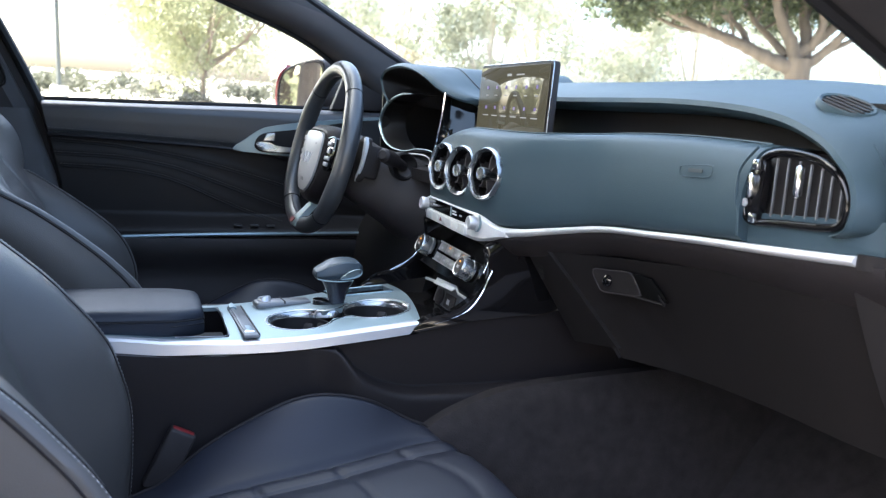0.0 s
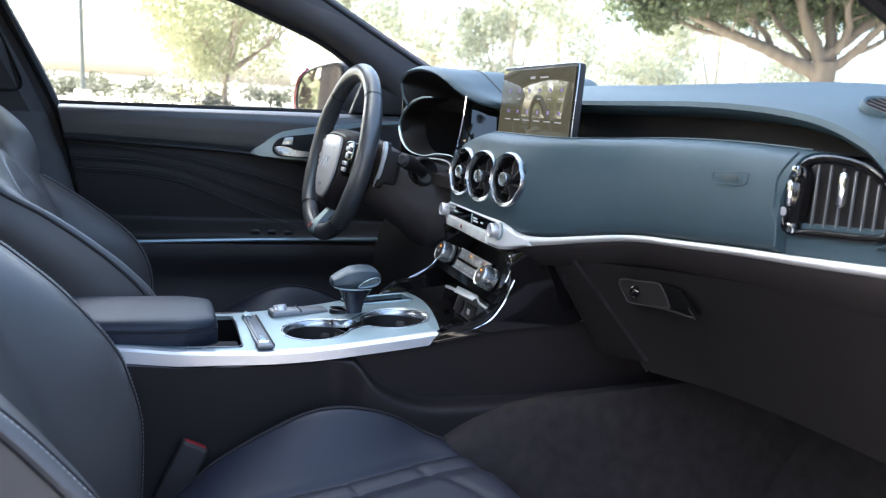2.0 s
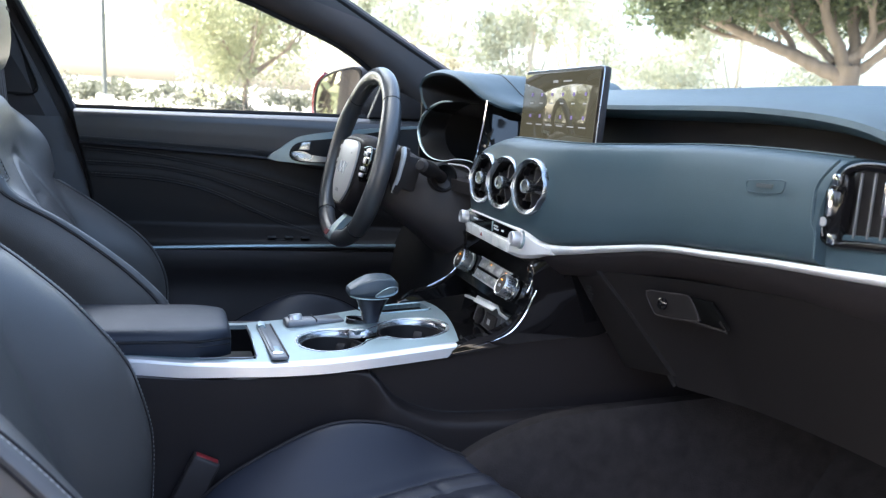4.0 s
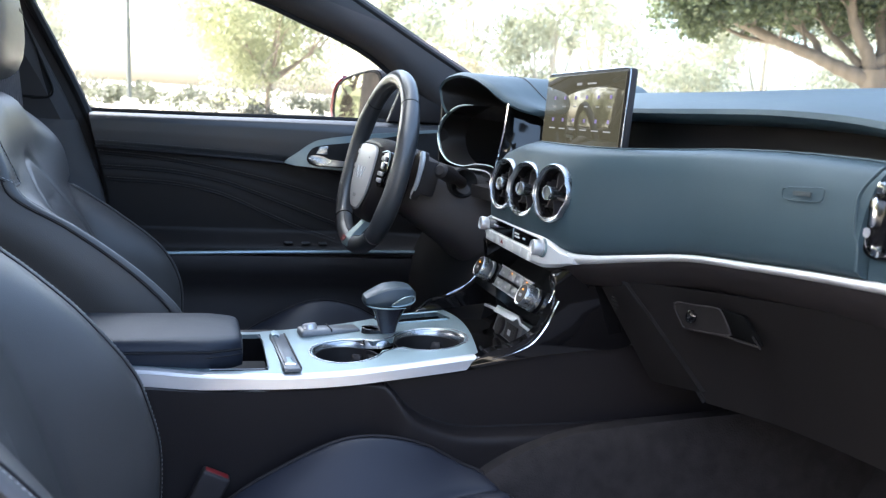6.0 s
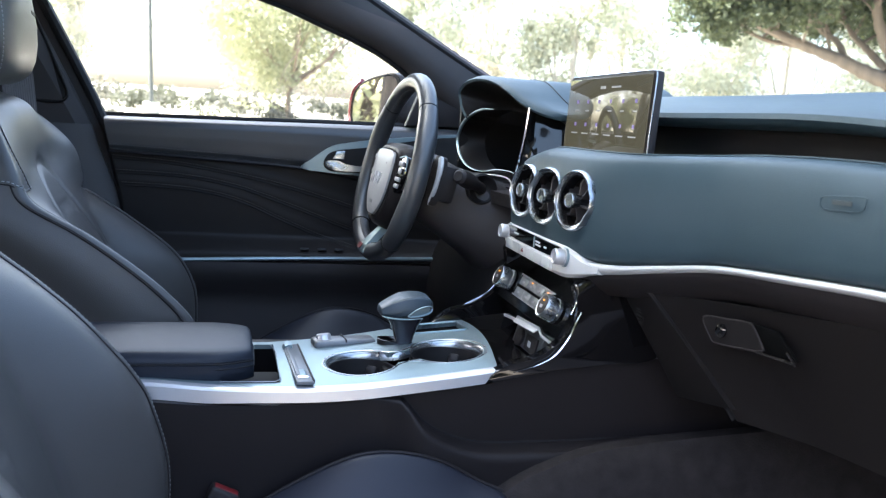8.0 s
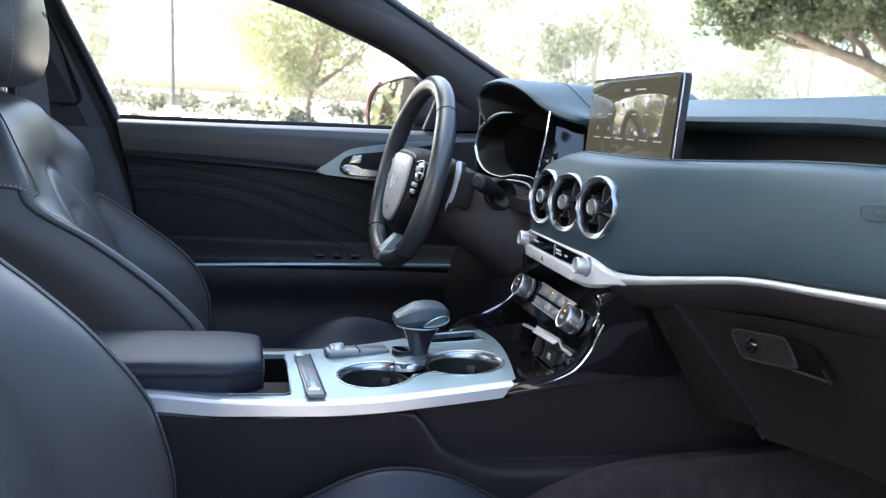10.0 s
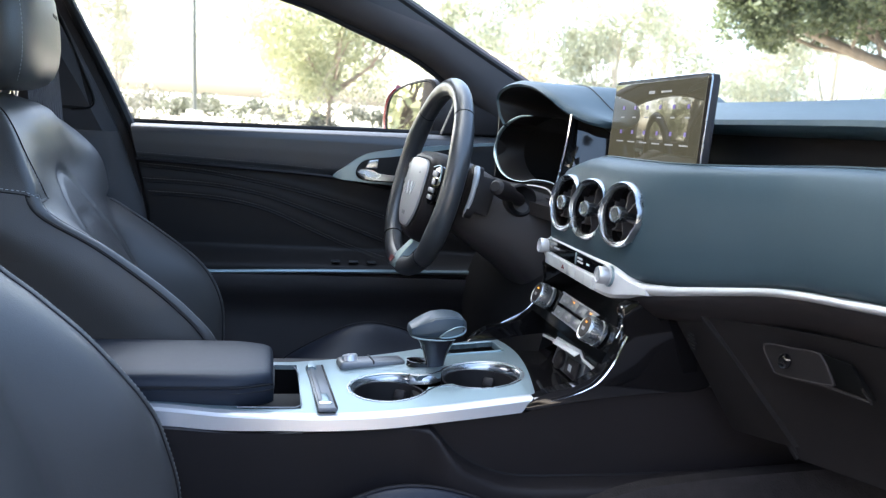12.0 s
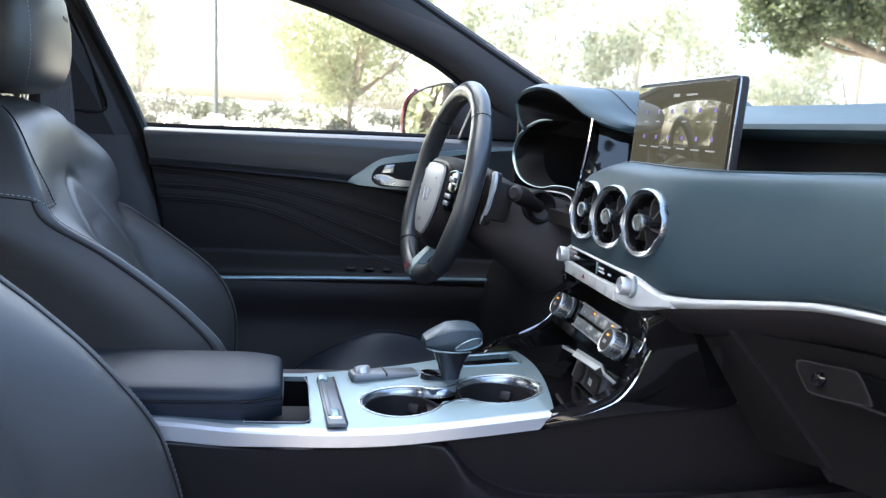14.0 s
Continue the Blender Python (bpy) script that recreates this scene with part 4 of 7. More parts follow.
def control_panel():
    t = thing("radio_panel", (0.15, 0, 0.735), "silver radio control strip with two knobs and buttons", "radio controls")
    def top(y):
        return spl(-y, [-0.128, -0.12, -0.105, -0.085, 0.09, 0.115, 0.135, 0.150, 0.172], [0.750, 0.762, 0.767, 0.769, 0.7705, 0.7695, 0.764, 0.758, 0.7535])
    def bottom(y):
        return spl(-y, [-0.128, -0.12, -0.105, -0.085, 0.09, 0.115, 0.135, 0.150, 0.172], [0.742, 0.735, 0.731, 0.730, 0.729, 0.730, 0.734, 0.739, 0.7450])
    def plate(u, v):
        y = 0.128 - 0.302 * u
        edge = 1 - smooth(0.0, 0.14, v) * smooth(1.0, 0.86, v)
        lift = 0.0075 - 0.0050 * smooth(0.13, 0.172, -y)
        return Vector((face_x(y) - lift + 0.005 * edge, y, top(y) + (bottom(y) - top(y)) * v))
    part("plate", grid(plate, 60, 16, (0.012, 0, 0)), SILVER, t)
    x0 = face_x(0) - 0.0080
    part("display", prism(curve([(x0, 0.082, 0.7655), (x0, -0.096, 0.7665), (x0, -0.100, 0.764), (x0, -0.092, 0.7515), (x0, 0.082, 0.7505), (x0, 0.085, 0.758)], 36, True), (0.004, 0, 0), 0.0006), GLOSS_SOFT, t, "gloss black display")
    part("divider", rbox((x0 - 0.0006, -0.022, 0.7585), (0.002, 0.0022, 0.0145), 0.0004), SATIN, t)
    for y, w, z in ((0.052, 0.018, 0.7585), (-0.036, 0.016, 0.7605), (-0.038, 0.018, 0.7565), (-0.064, 0.008, 0.758)):
        part("print", rbox((x0 - 0.0008, y, z), (0.001, w, 0.0022), 0), KEY_PRINT, t)
    for i in range(6):
        y = 0.078 - 0.0298 * i
        part("button", rbox((x0 + 0.001, y, 0.7400), (0.006, 0.0290, 0.0150), 0.0012), SILVER, t)
    part("hazard_mark", prism([(x0 - 0.0026, 0.0184 - 0.005, 0.738), (x0 - 0.0026, 0.0184, 0.7435), (x0 - 0.0026, 0.0184 + 0.005, 0.738)], (0.001, 0, 0)), RED_PLASTIC, t, "red warning triangle")
    for y, z in ((0.094, 0.7545), (-0.116, 0.755)):
        m = axis_frame((face_x(y) - 0.006, y, z), (-1, 0, 0.1), (0, -1, 0))
        k = part("knob", lathe([(0.0112, 0), (0.0112, 0.004), (0.0096, 0.005), (0.0100, 0.0145), (0.0090, 0.0162), (0.0078, 0.0160), (0.0070, 0.0150), (0.003, 0.0148)], m, 28), BUTTON, t, "satin silver rotary knob")
        part("collar", lathe([(0.0122, 0), (0.0122, 0.0022), (0.0108, 0.0030)], m, 28), SATIN, k)
control_panel()


def touchscreen():
    t = thing("touchscreen", (0.24, 0, 0.87), "glossy black tablet screen with faint icon rows", "touchscreen")
    tl, tr, bl, br = Vector((0.2355, 0.129, 0.978)), Vector((0.2355, -0.129, 0.984)), Vector((0.2315, 0.129, 0.870)), Vector((0.2315, -0.129, 0.872))
    def P(a, b, off=0.0):
        p = (tl * (1 - a) + tr * a) * (1 - b) + (bl * (1 - a) + br * a) * b
        return p + Vector((-off, 0, 0))
    body = [P(a, b) for a, b in ((-0.02, 0.02), (-0.005, -0.025), (0.02, -0.04), (0.98, -0.04), (1.012, -0.025), (1.02, 0.02), (1.02, 1.0), (-0.02, 1.0))]
    part("casing", prism(body, (0.012, 0, 0), 0.003), PLASTIC, t)
    part("frame", tube([body[i] + Vector((0.001, 0, 0)) for i in (7, 0, 1, 2, 3, 4, 5, 6)], 0.0010, 8), RING, t, "thin silver frame")
    sc = part("screen", prism([P(0, 0.0, .0005), P(1, 0.0, .0005), P(1, 1, .0005), P(0, 1, .0005)], (-0.0015, 0, 0), 0.0005), SCREEN_LIT, t, "glossy black glass")
    def bar(a, b, w, h, mat, name):
        part(name, prism([P(a - w / 2, b - h / 2, .0022), P(a + w / 2, b - h / 2, .0022), P(a + w / 2, b + h / 2, .0022), P(a - w / 2, b + h / 2, .0022)], (-0.0003, 0, 0)), mat, sc)
    for r, b in enumerate((0.29, 0.58)):
        for i in range(6):
            a = 0.14 + 0.145 * i
            bar(a, b, 0.022, 0.045, ICON, "icon")
            bar(a, b + 0.115, 0.085 if r else 0.045, 0.016, ICON_TEXT, "caption")
    bar(0.46, 0.12, 0.065, 0.034, ICON_TEXT, "clock")
    bar(0.62, 0.12, 0.11, 0.020, ICON_TEXT, "caption")
    bar(0.07, 0.16, 0.02, 0.02, ICON_TEXT, "caption")
    part("socket", rbox((0.245, 0, 0.868), (0.03, 0.27, 0.03), 0.004), DARK, t)
touchscreen()


def cluster():
    t = thing("instrument_cluster", (0.25, 0.36, 0.78), "hooded black instrument cluster with chrome ring", "instrument cluster")
    # hood: an arch whose lip faces the driver
    lip = [(0.172, 0.483, 0.9090), (0.168, 0.500, 0.924), (0.167, 0.509, 0.936), (0.165, 0.515, 0.957), (0.165, 0.480, 0.974), (0.166, 0.397, 0.9815), (0.168, 0.310, 0.976), (0.172, 0.245, 0.962), (0.182, 0.200, 0.944), (0.198, 0.170, 0.932), (0.22, 0.150, 0.925), (0.25, 0.145, 0.922), (0.30, 0.145, 0.922)]
    lp = curve(lip, 84)
    rings = []
    for i, p in enumerate(lp):
        d = lp[min(i + 2, len(lp) - 1)] - lp[max(i - 2, 0)]
        o = Vector((0, d.z, -d.y)).normalized()
        w = smooth(0.1, 0.8, o.z)
        top = 0.982 - 0.055 * smooth(0.30, 0.17, p.y)
        outer = []
        for q in (0.10, 0.25, 0.45, 0.7, 1.0):
            e = math.sin(q * math.pi / 2) ** 0.8
            z = p.z + 0.004 * w + (top - p.z - 0.004) * e * w
            outer.append(Vector((p.x + 0.01 + (0.46 - p.x) * q * (0.05 + 0.95 * w), p.y + o.y * (1 - w) * (0.006 + 0.03 * q) - 0.03 * w * smooth(0.3, 0.15, p.y) * q, z)))
        mid_c = Vector((p.x, 0.36, 0.885))
        rings.append([p.lerp(mid_c, 0.55) + Vector((0.150, 0, 0)), p.lerp(mid_c, 0.26) + Vector((0.075, 0, 0)), p.lerp(mid_c, 0.08) + Vector((0.016, 0, 0)), p - o * 0.006 + Vector((0.001, 0, 0)), p - o * 0.002 + Vector((-0.002, 0, 0)), p + Vector((0.001, 0, 0)) + o * 0.001,
                      p + Vector((0.008, 0, 0)) + o * 0.004] + outer)
    part("hood", loft([r[3:] for r in rings], closed=False, caps=False), DASH, t)
    part("hood_lining", loft([r[:4] for r in rings], closed=False, caps=False), DARK, t, "black hood lining")
    part("hood_seam", tube([r[8] + Vector((0, 0, 0.0004)) for r in rings[38:70]], 0.0009, 5), LEATHER_SOFT, t)

    part("cavity", grid(lambda u, v: Vector((0.34, 0.60 - 0.46 * u, 0.78 + 0.18 * v)), 4, 4, (0.02, 0, 0)), DARK, t)
    part("side_wall", prism([(0.18, 0.545, 0.80), (0.18, 0.545, 0.93), (0.45, 0.545, 0.95), (0.45, 0.545, 0.78)], (0, 0.01, 0)), DARK, t)
    part("floor_cover", grid(lambda u, v: Vector((0.17 + 0.2 * v, 0.56 - 0.46 * u, 0.805 - 0.01 * math.sin(3 * u))), 8, 4, (0, 0, -0.02)), PLASTIC, t)
    ring = curve([(0.190, 0.372, 0.9285), (0.185, 0.429, 0.926), (0.180, 0.482, 0.913), (0.179, 0.533, 0.893), (0.178, 0.552, 0.864), (0.178, 0.525, 0.8365), (0.179, 0.467, 0.820), (0.183, 0.389, 0.818), (0.186, 0.316, 0.8275), (0.190, 0.250, 0.830), (0.192, 0.225, 0.826)], 70)
    part("ring", tube(ring, [0.0010 + 0.0026 * math.sin(math.pi * min(1, i / 46)) for i in range(len(ring))], 8), SATIN, t, "silver crescent ring")
    part("ring_wall", loft([[p + Vector((0.002, 0, 0)), p + Vector((0.05, -0.02, 0))] for p in ring[:50]], closed=False, caps=False), DARK, t, "dark gauge tunnel")
    part("lower_lip", tube(curve([(0.176, 0.40, 0.809), (0.179, 0.32, 0.818), (0.184, 0.25, 0.820), (0.186, 0.228, 0.814)], 18), 0.0016, 8), SLATE, t)
    edge = [(0.190, 0.1815, 0.9345), (0.187, 0.186, 0.888), (0.184, 0.197, 0.844), (0.183, 0.2155, 0.818)]
    part("lens_edge", tube(curve(edge, 16), 0.0022, 8), CHROME, t, "chrome lens edge")
    def lens(u, v):
        e = curve(edge, 16)[int(round((1 - v) * 15))]
        k = smooth(0.0, 0.2, u)
        return Vector((e.x + 0.003 + 0.085 * u, e.y * (1 - k) + (0.192 + 0.036 * (v - 0.5) - 0.010 * (v - 0.5) ** 2) * k - 0.001 - 0.040 * u, e.z - 0.045 * u * u * v - 0.002))
    part("lens", grid(lens, 12, 15, (0.006, 0.010, 0)), SCREEN, t, "glossy dark lens")
cluster()


# ---- steering ----
def steering():
    t = thing("steering_wheel", (0.03, 0.37, 0.80), "black leather flat-bottomed steering wheel with silver spoke", "steering wheel")
    tilt, yaw = radians(12.8), radians(-3.9)
    up = Vector((math.sin(tilt), 0, math.cos(tilt)))
    lf = Vector((math.sin(yaw), math.cos(yaw), 0))
    ax = lf.cross(up).normalized()
    c = Vector((0.016, 0.365, 0.812))
    R = 0.157
    def W(a, b, d=0.0):
        return c + lf * a + up * b + ax * d
    path = []
    for k in range(96):
        a = 2 * math.pi * k / 96
        x, y = math.sin(a), math.cos(a)
        yy = y if y > -0.66 else -0.66 - (abs(y) - 0.66) * 0.70
        path.append(W(R * x * (1.0 if y > -0.5 else 1.0), R * yy))
    rr = []
    for k in range(96):
        a = 2 * math.pi * k / 96
        rr.append(0.0152 + 0.0018 * math.exp(-((abs(math.sin(a)) - 0.9) / 0.12) ** 2))
    part("rim", tube(path, rr, 18, True), RIM_LEATHER, t, "black leather rim")
    for k in (12, 84, 36, 60):
        sm = bmesh.new()
        p, d = path[k], (path[(k + 1) % 96] - path[k - 1]).normalized()
        tube([p - d * 0.0007, p + d * 0.0007], 0.0160 + (0.0008 if k in (36, 60) else 0), 16, bm=sm)
        part("rim_seam", sm, DARK, t)
    st = bmesh.new()
    for k in range(96):
        p = path[k]
        inw = (c - p).normalized()
        q = p + inw * 0.0150 + ax * -0.004
        d = (path[(k + 1) % 96] - path[k - 1]).normalized()
        for f in (-0.25, 0.25):
            qq = q + d * f * 0.011
            tube([qq - d * 0.0015 - ax * 0.003, qq + d * 0.0015 + ax * 0.003], 0.0007, 4, bm=st)
    part("stitching", st, THREAD_DIM, t, "grey cross stitching", kind="stuff")
    # hub and airbag cover
    hub = curve([(-0.055, 0.058, 0), (0, 0.064, 0), (0.055, 0.058, 0), (0.064, 0.02, 0), (0.058, -0.035, 0), (0.030, -0.072, 0), (0, -0.078, 0), (-0.030, -0.072, 0), (-0.058, -0.035, 0), (-0.064, 0.02, 0)], 50, True)
    def ring(k, d, dy=0.0):
        return [W(p.x * k * 1.05, p.y * k * 0.92 - 0.016 + dy, d) for p in hub]
    part("airbag_cover", loft([ring(1.10, 0.045), ring(1.14, 0.012), ring(1.09, -0.004), ring(0.97, -0.013), ring(0.5, -0.018), ring(0.1, -0.019)]), LEATHER_SOFT, t)
    part("cover_groove", tube(ring(0.90, -0.0150), 0.0012, 5, True), DARK, t)
    part("centre_pad", loft([ring(0.87, -0.0130), ring(0.855, -0.0185), ring(0.78, -0.0205), ring(0.4, -0.0225), ring(0.1, -0.0230)]), HUB, t, "grey centre pad")
    em = bmesh.new()
    for run in (((0.026, -0.026), (0.016, -0.006), (0.006, -0.026)), ((0.003, -0.026), (-0.007, -0.006), (-0.015, -0.026), (-0.025, -0.006))):
        tube([W(a, b, -0.0232) for a, b in run], 0.0010, 6, bm=em)
    part("emblem", em, SILVER, t, "small silver emblem")
    part("print", prism([W(0.008, -0.054, -0.0222), W(-0.008, -0.054, -0.0222), W(-0.008, -0.060, -0.0216), W(0.008, -0.060, -0.0216)], ax * -0.0006), GREY_KEY, t)
    part("print", prism([W(-0.030, 0.014, -0.0218), W(-0.036, 0.014, -0.0214), W(-0.036, 0.011, -0.0214), W(-0.030, 0.011, -0.0218)], ax * -0.0006), GREY_KEY, t)
    for s in (1, -1):
        part("spoke", loft([[W(s * a, b + h, d) for h, d in ((0.026, 0.016), (0.024, -0.002), (-0.026, -0.002), (-0.028, 0.018))] for a, b in ((0.050, -0.002), (0.085, 0.002), (0.115, 0.006), (0.147, 0.008))]), LEATHER_SOFT, t)
        pod = part("button_pod", prism(curve([W(s * 0.064, 0.026, -0.010), W(s * 0.092, 0.030, -0.006), W(s * 0.102, 0.008, -0.005), W(s * 0.094, -0.022, -0.006), W(s * 0.074, -0.030, -0.009), W(s * 0.064, -0.006, -0.010)], 30, True), ax * 0.010, 0.002), GLOSS, t, "gloss black button pod")
        for b, w, h in ((0.018, 0.024, 0.008), (0.006, 0.010, 0.010), (-0.008, 0.026, 0.007), (-0.019, 0.020, 0.007)):
            part("button", rbox((0, 0, 0), (w, h, 0.004), 0.0012, axis_frame(W(s * 0.083, b, -0.0098), -ax, lf)), BUTTON if h > 0.009 else SLATE, pod, "silver button")
        part("pod_rim", tube(curve([W(s * 0.066, 0.027, -0.0108), W(s * 0.092, 0.0305, -0.0068), W(s * 0.1025, 0.008, -0.0058)], 14), 0.0011, 6), SATIN, pod, "thin silver pod rim")
    # silver lower spoke that runs from under the hub down to the rim
    ls = part("lower_spoke", loft([[W(k * w, b, d - 0.004 * (1 - abs(k))) for k in (-1, -0.5, 0, 0.5, 1)] + [W(k * w, b - 0.002, d + 0.012) for k in (1, 0, -1)] for b, d, w in ((-0.070, 0.020, 0.013), (-0.095, 0.008, 0.012), (-0.115, -0.004, 0.014), (-0.130, -0.012, 0.018), (-0.140, -0.0165, 0.021), (-0.146, -0.016, 0.020))]), SATIN, t, "satin silver lower spoke")
    part("badge", prism([W(0.013, -0.131, -0.0178), W(-0.010, -0.131, -0.0178), W(-0.010, -0.140, -0.0215), W(0.012, -0.140, -0.0215)], ax * 0.001), BELT_RED, ls, "small red badge")
    for s in (1, -1):
        pd = part("shift_paddle", prism(curve([W(s * 0.072, 0.040, 0.044), W(s * 0.116, 0.046, 0.040), W(s * 0.124, 0.030, 0.040), W(s * 0.120, -0.022, 0.042), W(s * 0.108, -0.034, 0.042), W(s * 0.075, -0.010, 0.044)], 30, True), ax * 0.012, 0.003), PLASTIC, t, "black shift paddle")
        part("paddle_root", rbox(W(s * 0.105, 0.006, 0.064), (0.034, 0.020, 0.060), 0.006, axis_frame((0, 0, 0), up, ax)), PLASTIC, pd)
        part("paddle_edge", tube(curve([W(s * 0.116, 0.045, 0.041), W(s * 0.125, 0.030, 0.041), W(s * 0.122, -0.004, 0.043), W(s * 0.110, -0.033, 0.044)], 20), [0.0034] + [0.0048] * 8 + [0.0040] * 8 + [0.0026] * (len(curve([(0, 0, 0)] * 4, 20)) - 17), 8), SILVER, pd, "satin paddle edge")
    # column
    col = thing("steering_column", (0.15, 0.37, 0.75), "black plastic steering column cover with stalk", "steering column")
    rings = []
    for d, w, h, dz in ((0.02, 0.045, 0.045, 0), (0.045, 0.068, 0.058, -0.005), (0.10, 0.082, 0.070, -0.014), (0.16, 0.100, 0.084, -0.026), (0.21, 0.122, 0.098, -0.040), (0.27, 0.150, 0.110, -0.052)):
        cc = c + ax * d + Vector((0, 0, dz))
        rings.append([cc + lf * w * math.copysign(abs(math.cos(a)) ** 0.7, math.cos(a)) + up * h * (0.74 if math.sin(a) > 0 and d > 0.05 else 1) * math.copysign(abs(math.sin(a)) ** 0.7, math.sin(a)) for a in [2 * math.pi * k / 32 for k in range(32)]])
    part("shroud", loft(rings), COLUMN_GREY, col)
    for s in (-1, 1):
        a0 = c + ax * 0.132 + lf * s * 0.086 + up * 0.014
        q1, q2, q3 = a0 + lf * s * 0.028 + Vector((-0.018, 0, 0.008)), a0 + lf * s * 0.040 + Vector((-0.030, 0, 0.013)), a0 + lf * s * 0.066 + Vector((-0.060, 0, 0.024))
        stalk = part("stalk", tube([a0, q1, q2], [0.010, 0.009, 0.0085], 12), PLASTIC, col)
        part("stalk_tip", tube([q2 + (q2 - q3) * 0.05, q2, q2 + (q3 - q2) * 0.4, q3, q3 + (q3 - q2) * 0.12], [0.009, 0.0125, 0.0135, 0.0125, 0.008], 18), PLASTIC, stalk, "knurled stalk end")
        part("boot", lathe([(0.026, -0.02), (0.026, 0.006), (0.023, 0.008), (0.020, 0.004), (0.010, -0.004)], axis_frame(a0 + lf * s * 0.002, lf * s), 24), DARK, col)
    # knee panel under the column
    def knee(u, v):
        y = 0.67 - 0.55 * u
        bul = math.exp(-((y - 0.37) / 0.12) ** 2)
        return Vector((0.27 - 0.09 * bul * (1 - v) + 0.16 * v, y, 0.80 - 0.36 * v - 0.02 * bul * v))
    part("knee_panel", grid(knee, 24, 14, (0.03, 0, 0)), COLUMN_GREY, col)
steering()


# ---- centre console ----
def console():
    t = thing("centre_console", (-0.1, 0, 0.3), "black centre console with silver top plate and cup holders", "centre console")
    def near_y(x):
        return spl(x, [-0.55, -0.345, -0.25, -0.147, -0.05, 0.05, 0.10], [-0.128, -0.131, -0.137, -0.146, -0.147, -0.142, -0.135])
    def near_z(x):
        return spl(x, [-0.55, -0.345, -0.266, -0.190, -0.107, -0.040, 0.060], [0.609, 0.605, 0.599, 0.598, 0.6017, 0.6085, 0.6188])
    def far_y(x):
        return spl(x, [-0.50, -0.20, -0.08, 0.02, 0.08, 0.10], [0.095, 0.075, 0.090, 0.125, 0.142, 0.142])
    def front_x(v):
        # the front edge bows forward in the middle
        return 0.063 + 0.031 * math.sin(math.pi * min(1, v * 0.62 + 0.02)) 
    cups = [(-0.089, -0.064, 0.043), (0.024, -0.047, 0.046)]
    def plate_z(x, y):
        k = (y - near_y(x)) / (far_y(x) - near_y(x))
        z = near_z(x) * (1 - k) + (0.593 + 0.06 * max(0, x + 0.2)) * k
        z += 0.006 * math.sin(math.pi * min(1, max(0, k)))
        return z
    (a1, b1, r1), (a2, b2, r2) = cups
    ce = Vector((a1, b1))
    ax_d = Vector((a2 - a1, b2 - b1)).normalized()
    ax_p = Vector((-ax_d.y, ax_d.x))
    span = math.hypot(a2 - a1, b2 - b1)
    def in_neck(x, y):
        q = Vector((x, y)) - ce
        s, w = q.dot(ax_d), abs(q.dot(ax_p))
        return 0.030 < s < span - 0.030 and w < 0.0205
    holes = lambda x, y: (any(math.hypot((x - a), (y - b)) < r + 0.0025 for a, b, r in cups) or in_neck(x, y)
                          or (-0.26 < x < -0.192 and -0.118 < y < 0.055)
                          or (-0.022 < x < 0.078 and 0.050 < y < 0.112))
    # top plate as a fine sheet with its openings cut out
    bm = bmesh.new()
    nu, nv = 190, 120
    vs = {}
    def plate(u, v):
        k = v
        xe = front_x(v)
        x = -0.36 + (xe + 0.36) * u
        y = near_y(x) + (far_y(x) - near_y(x)) * k
        return x, y
    def vert(i, j):
        if (i, j) not in vs:
            x, y = plate(i / nu, j / nv)
            for a, b, r in cups:
                d = math.hypot(x - a, y - b)
                if 0 < abs(d - r - 0.0025) < 0.0022:
                    x, y = a + (x - a) * (r + 0.0025) / d, b + (y - b) * (r + 0.0025) / d
            if -0.125 < y < 0.062:
                x = -0.192 if abs(x + 0.192) < 0.0016 else x
            if -0.262 < x < -0.190:
                y = -0.118 if abs(y + 0.118) < 0.0012 else 0.055 if abs(y - 0.055) < 0.0012 else y
            vs[i, j] = bm.verts.new((x, y, plate_z(x, y)))
        return vs[i, j]
    for i in range(nu):
        for j in range(nv):
            x, y = plate((i + 0.5) / nu, (j + 0.5) / nv)
            if not holes(x, y):
                bm.faces.new((vert(i, j), vert(i + 1, j), vert(i + 1, j + 1), vert(i, j + 1)))
    ext = bmesh.ops.extrude_face_region(bm, geom=list(bm.faces))
    bmesh.ops.translate(bm, verts=[g for g in ext["geom"] if isinstance(g, bmesh.types.BMVert)], vec=(0, 0, -0.006))
    top = part("top_plate", bm, SATIN, t, "satin silver top plate", sharp=50)
    # side band
    def band(u, v):
        x = -0.50 + (0.561 - 0.014 * v) * u
        return Vector((x, near_y(x) + 0.003 * (1 - smooth(0.0, 0.16, v)) - 0.003 - 0.002 * v, near_z(x) + 0.0012 - (0.0175 - 0.0035 * smooth(-0.30, -0.20, x)) * v))
    part("side_band", grid(band, 50, 12, (0, 0.012, 0)), BUTTON, t, "satin silver side band")
    # cup holders
    for a, b, r in cups:
        z = plate_z(a, b)
        cup = part("cup_holder", lathe([(r * 1.02, -0.0085), (r * 0.955, -0.0090), (r * 0.93, -0.02), (r * 0.88, -0.06), (r * 0.86, -0.062), (r * 0.9, -0.066), (r * 1.03, -0.02), (r * 1.05, -0.010)], pose(a, b, z), 40, False), DARK, t, "deep black cup holder")
        part("base", lathe([(r * 0.9, -0.064), (r * 0.9, -0.060)], pose(a, b, z), 32), PLASTIC, cup)
        for ang in (60, 200, 320):
            w = pose(a, b, z) @ pose(0, 0, 0, 0, 0, ang)
            part("tab", rbox((0, 0, 0), (0.010, 0.014, 0.012), 0.003, w @ pose(r * 0.86, 0, -0.022, 0, 25, 0)), PLASTIC, cup)
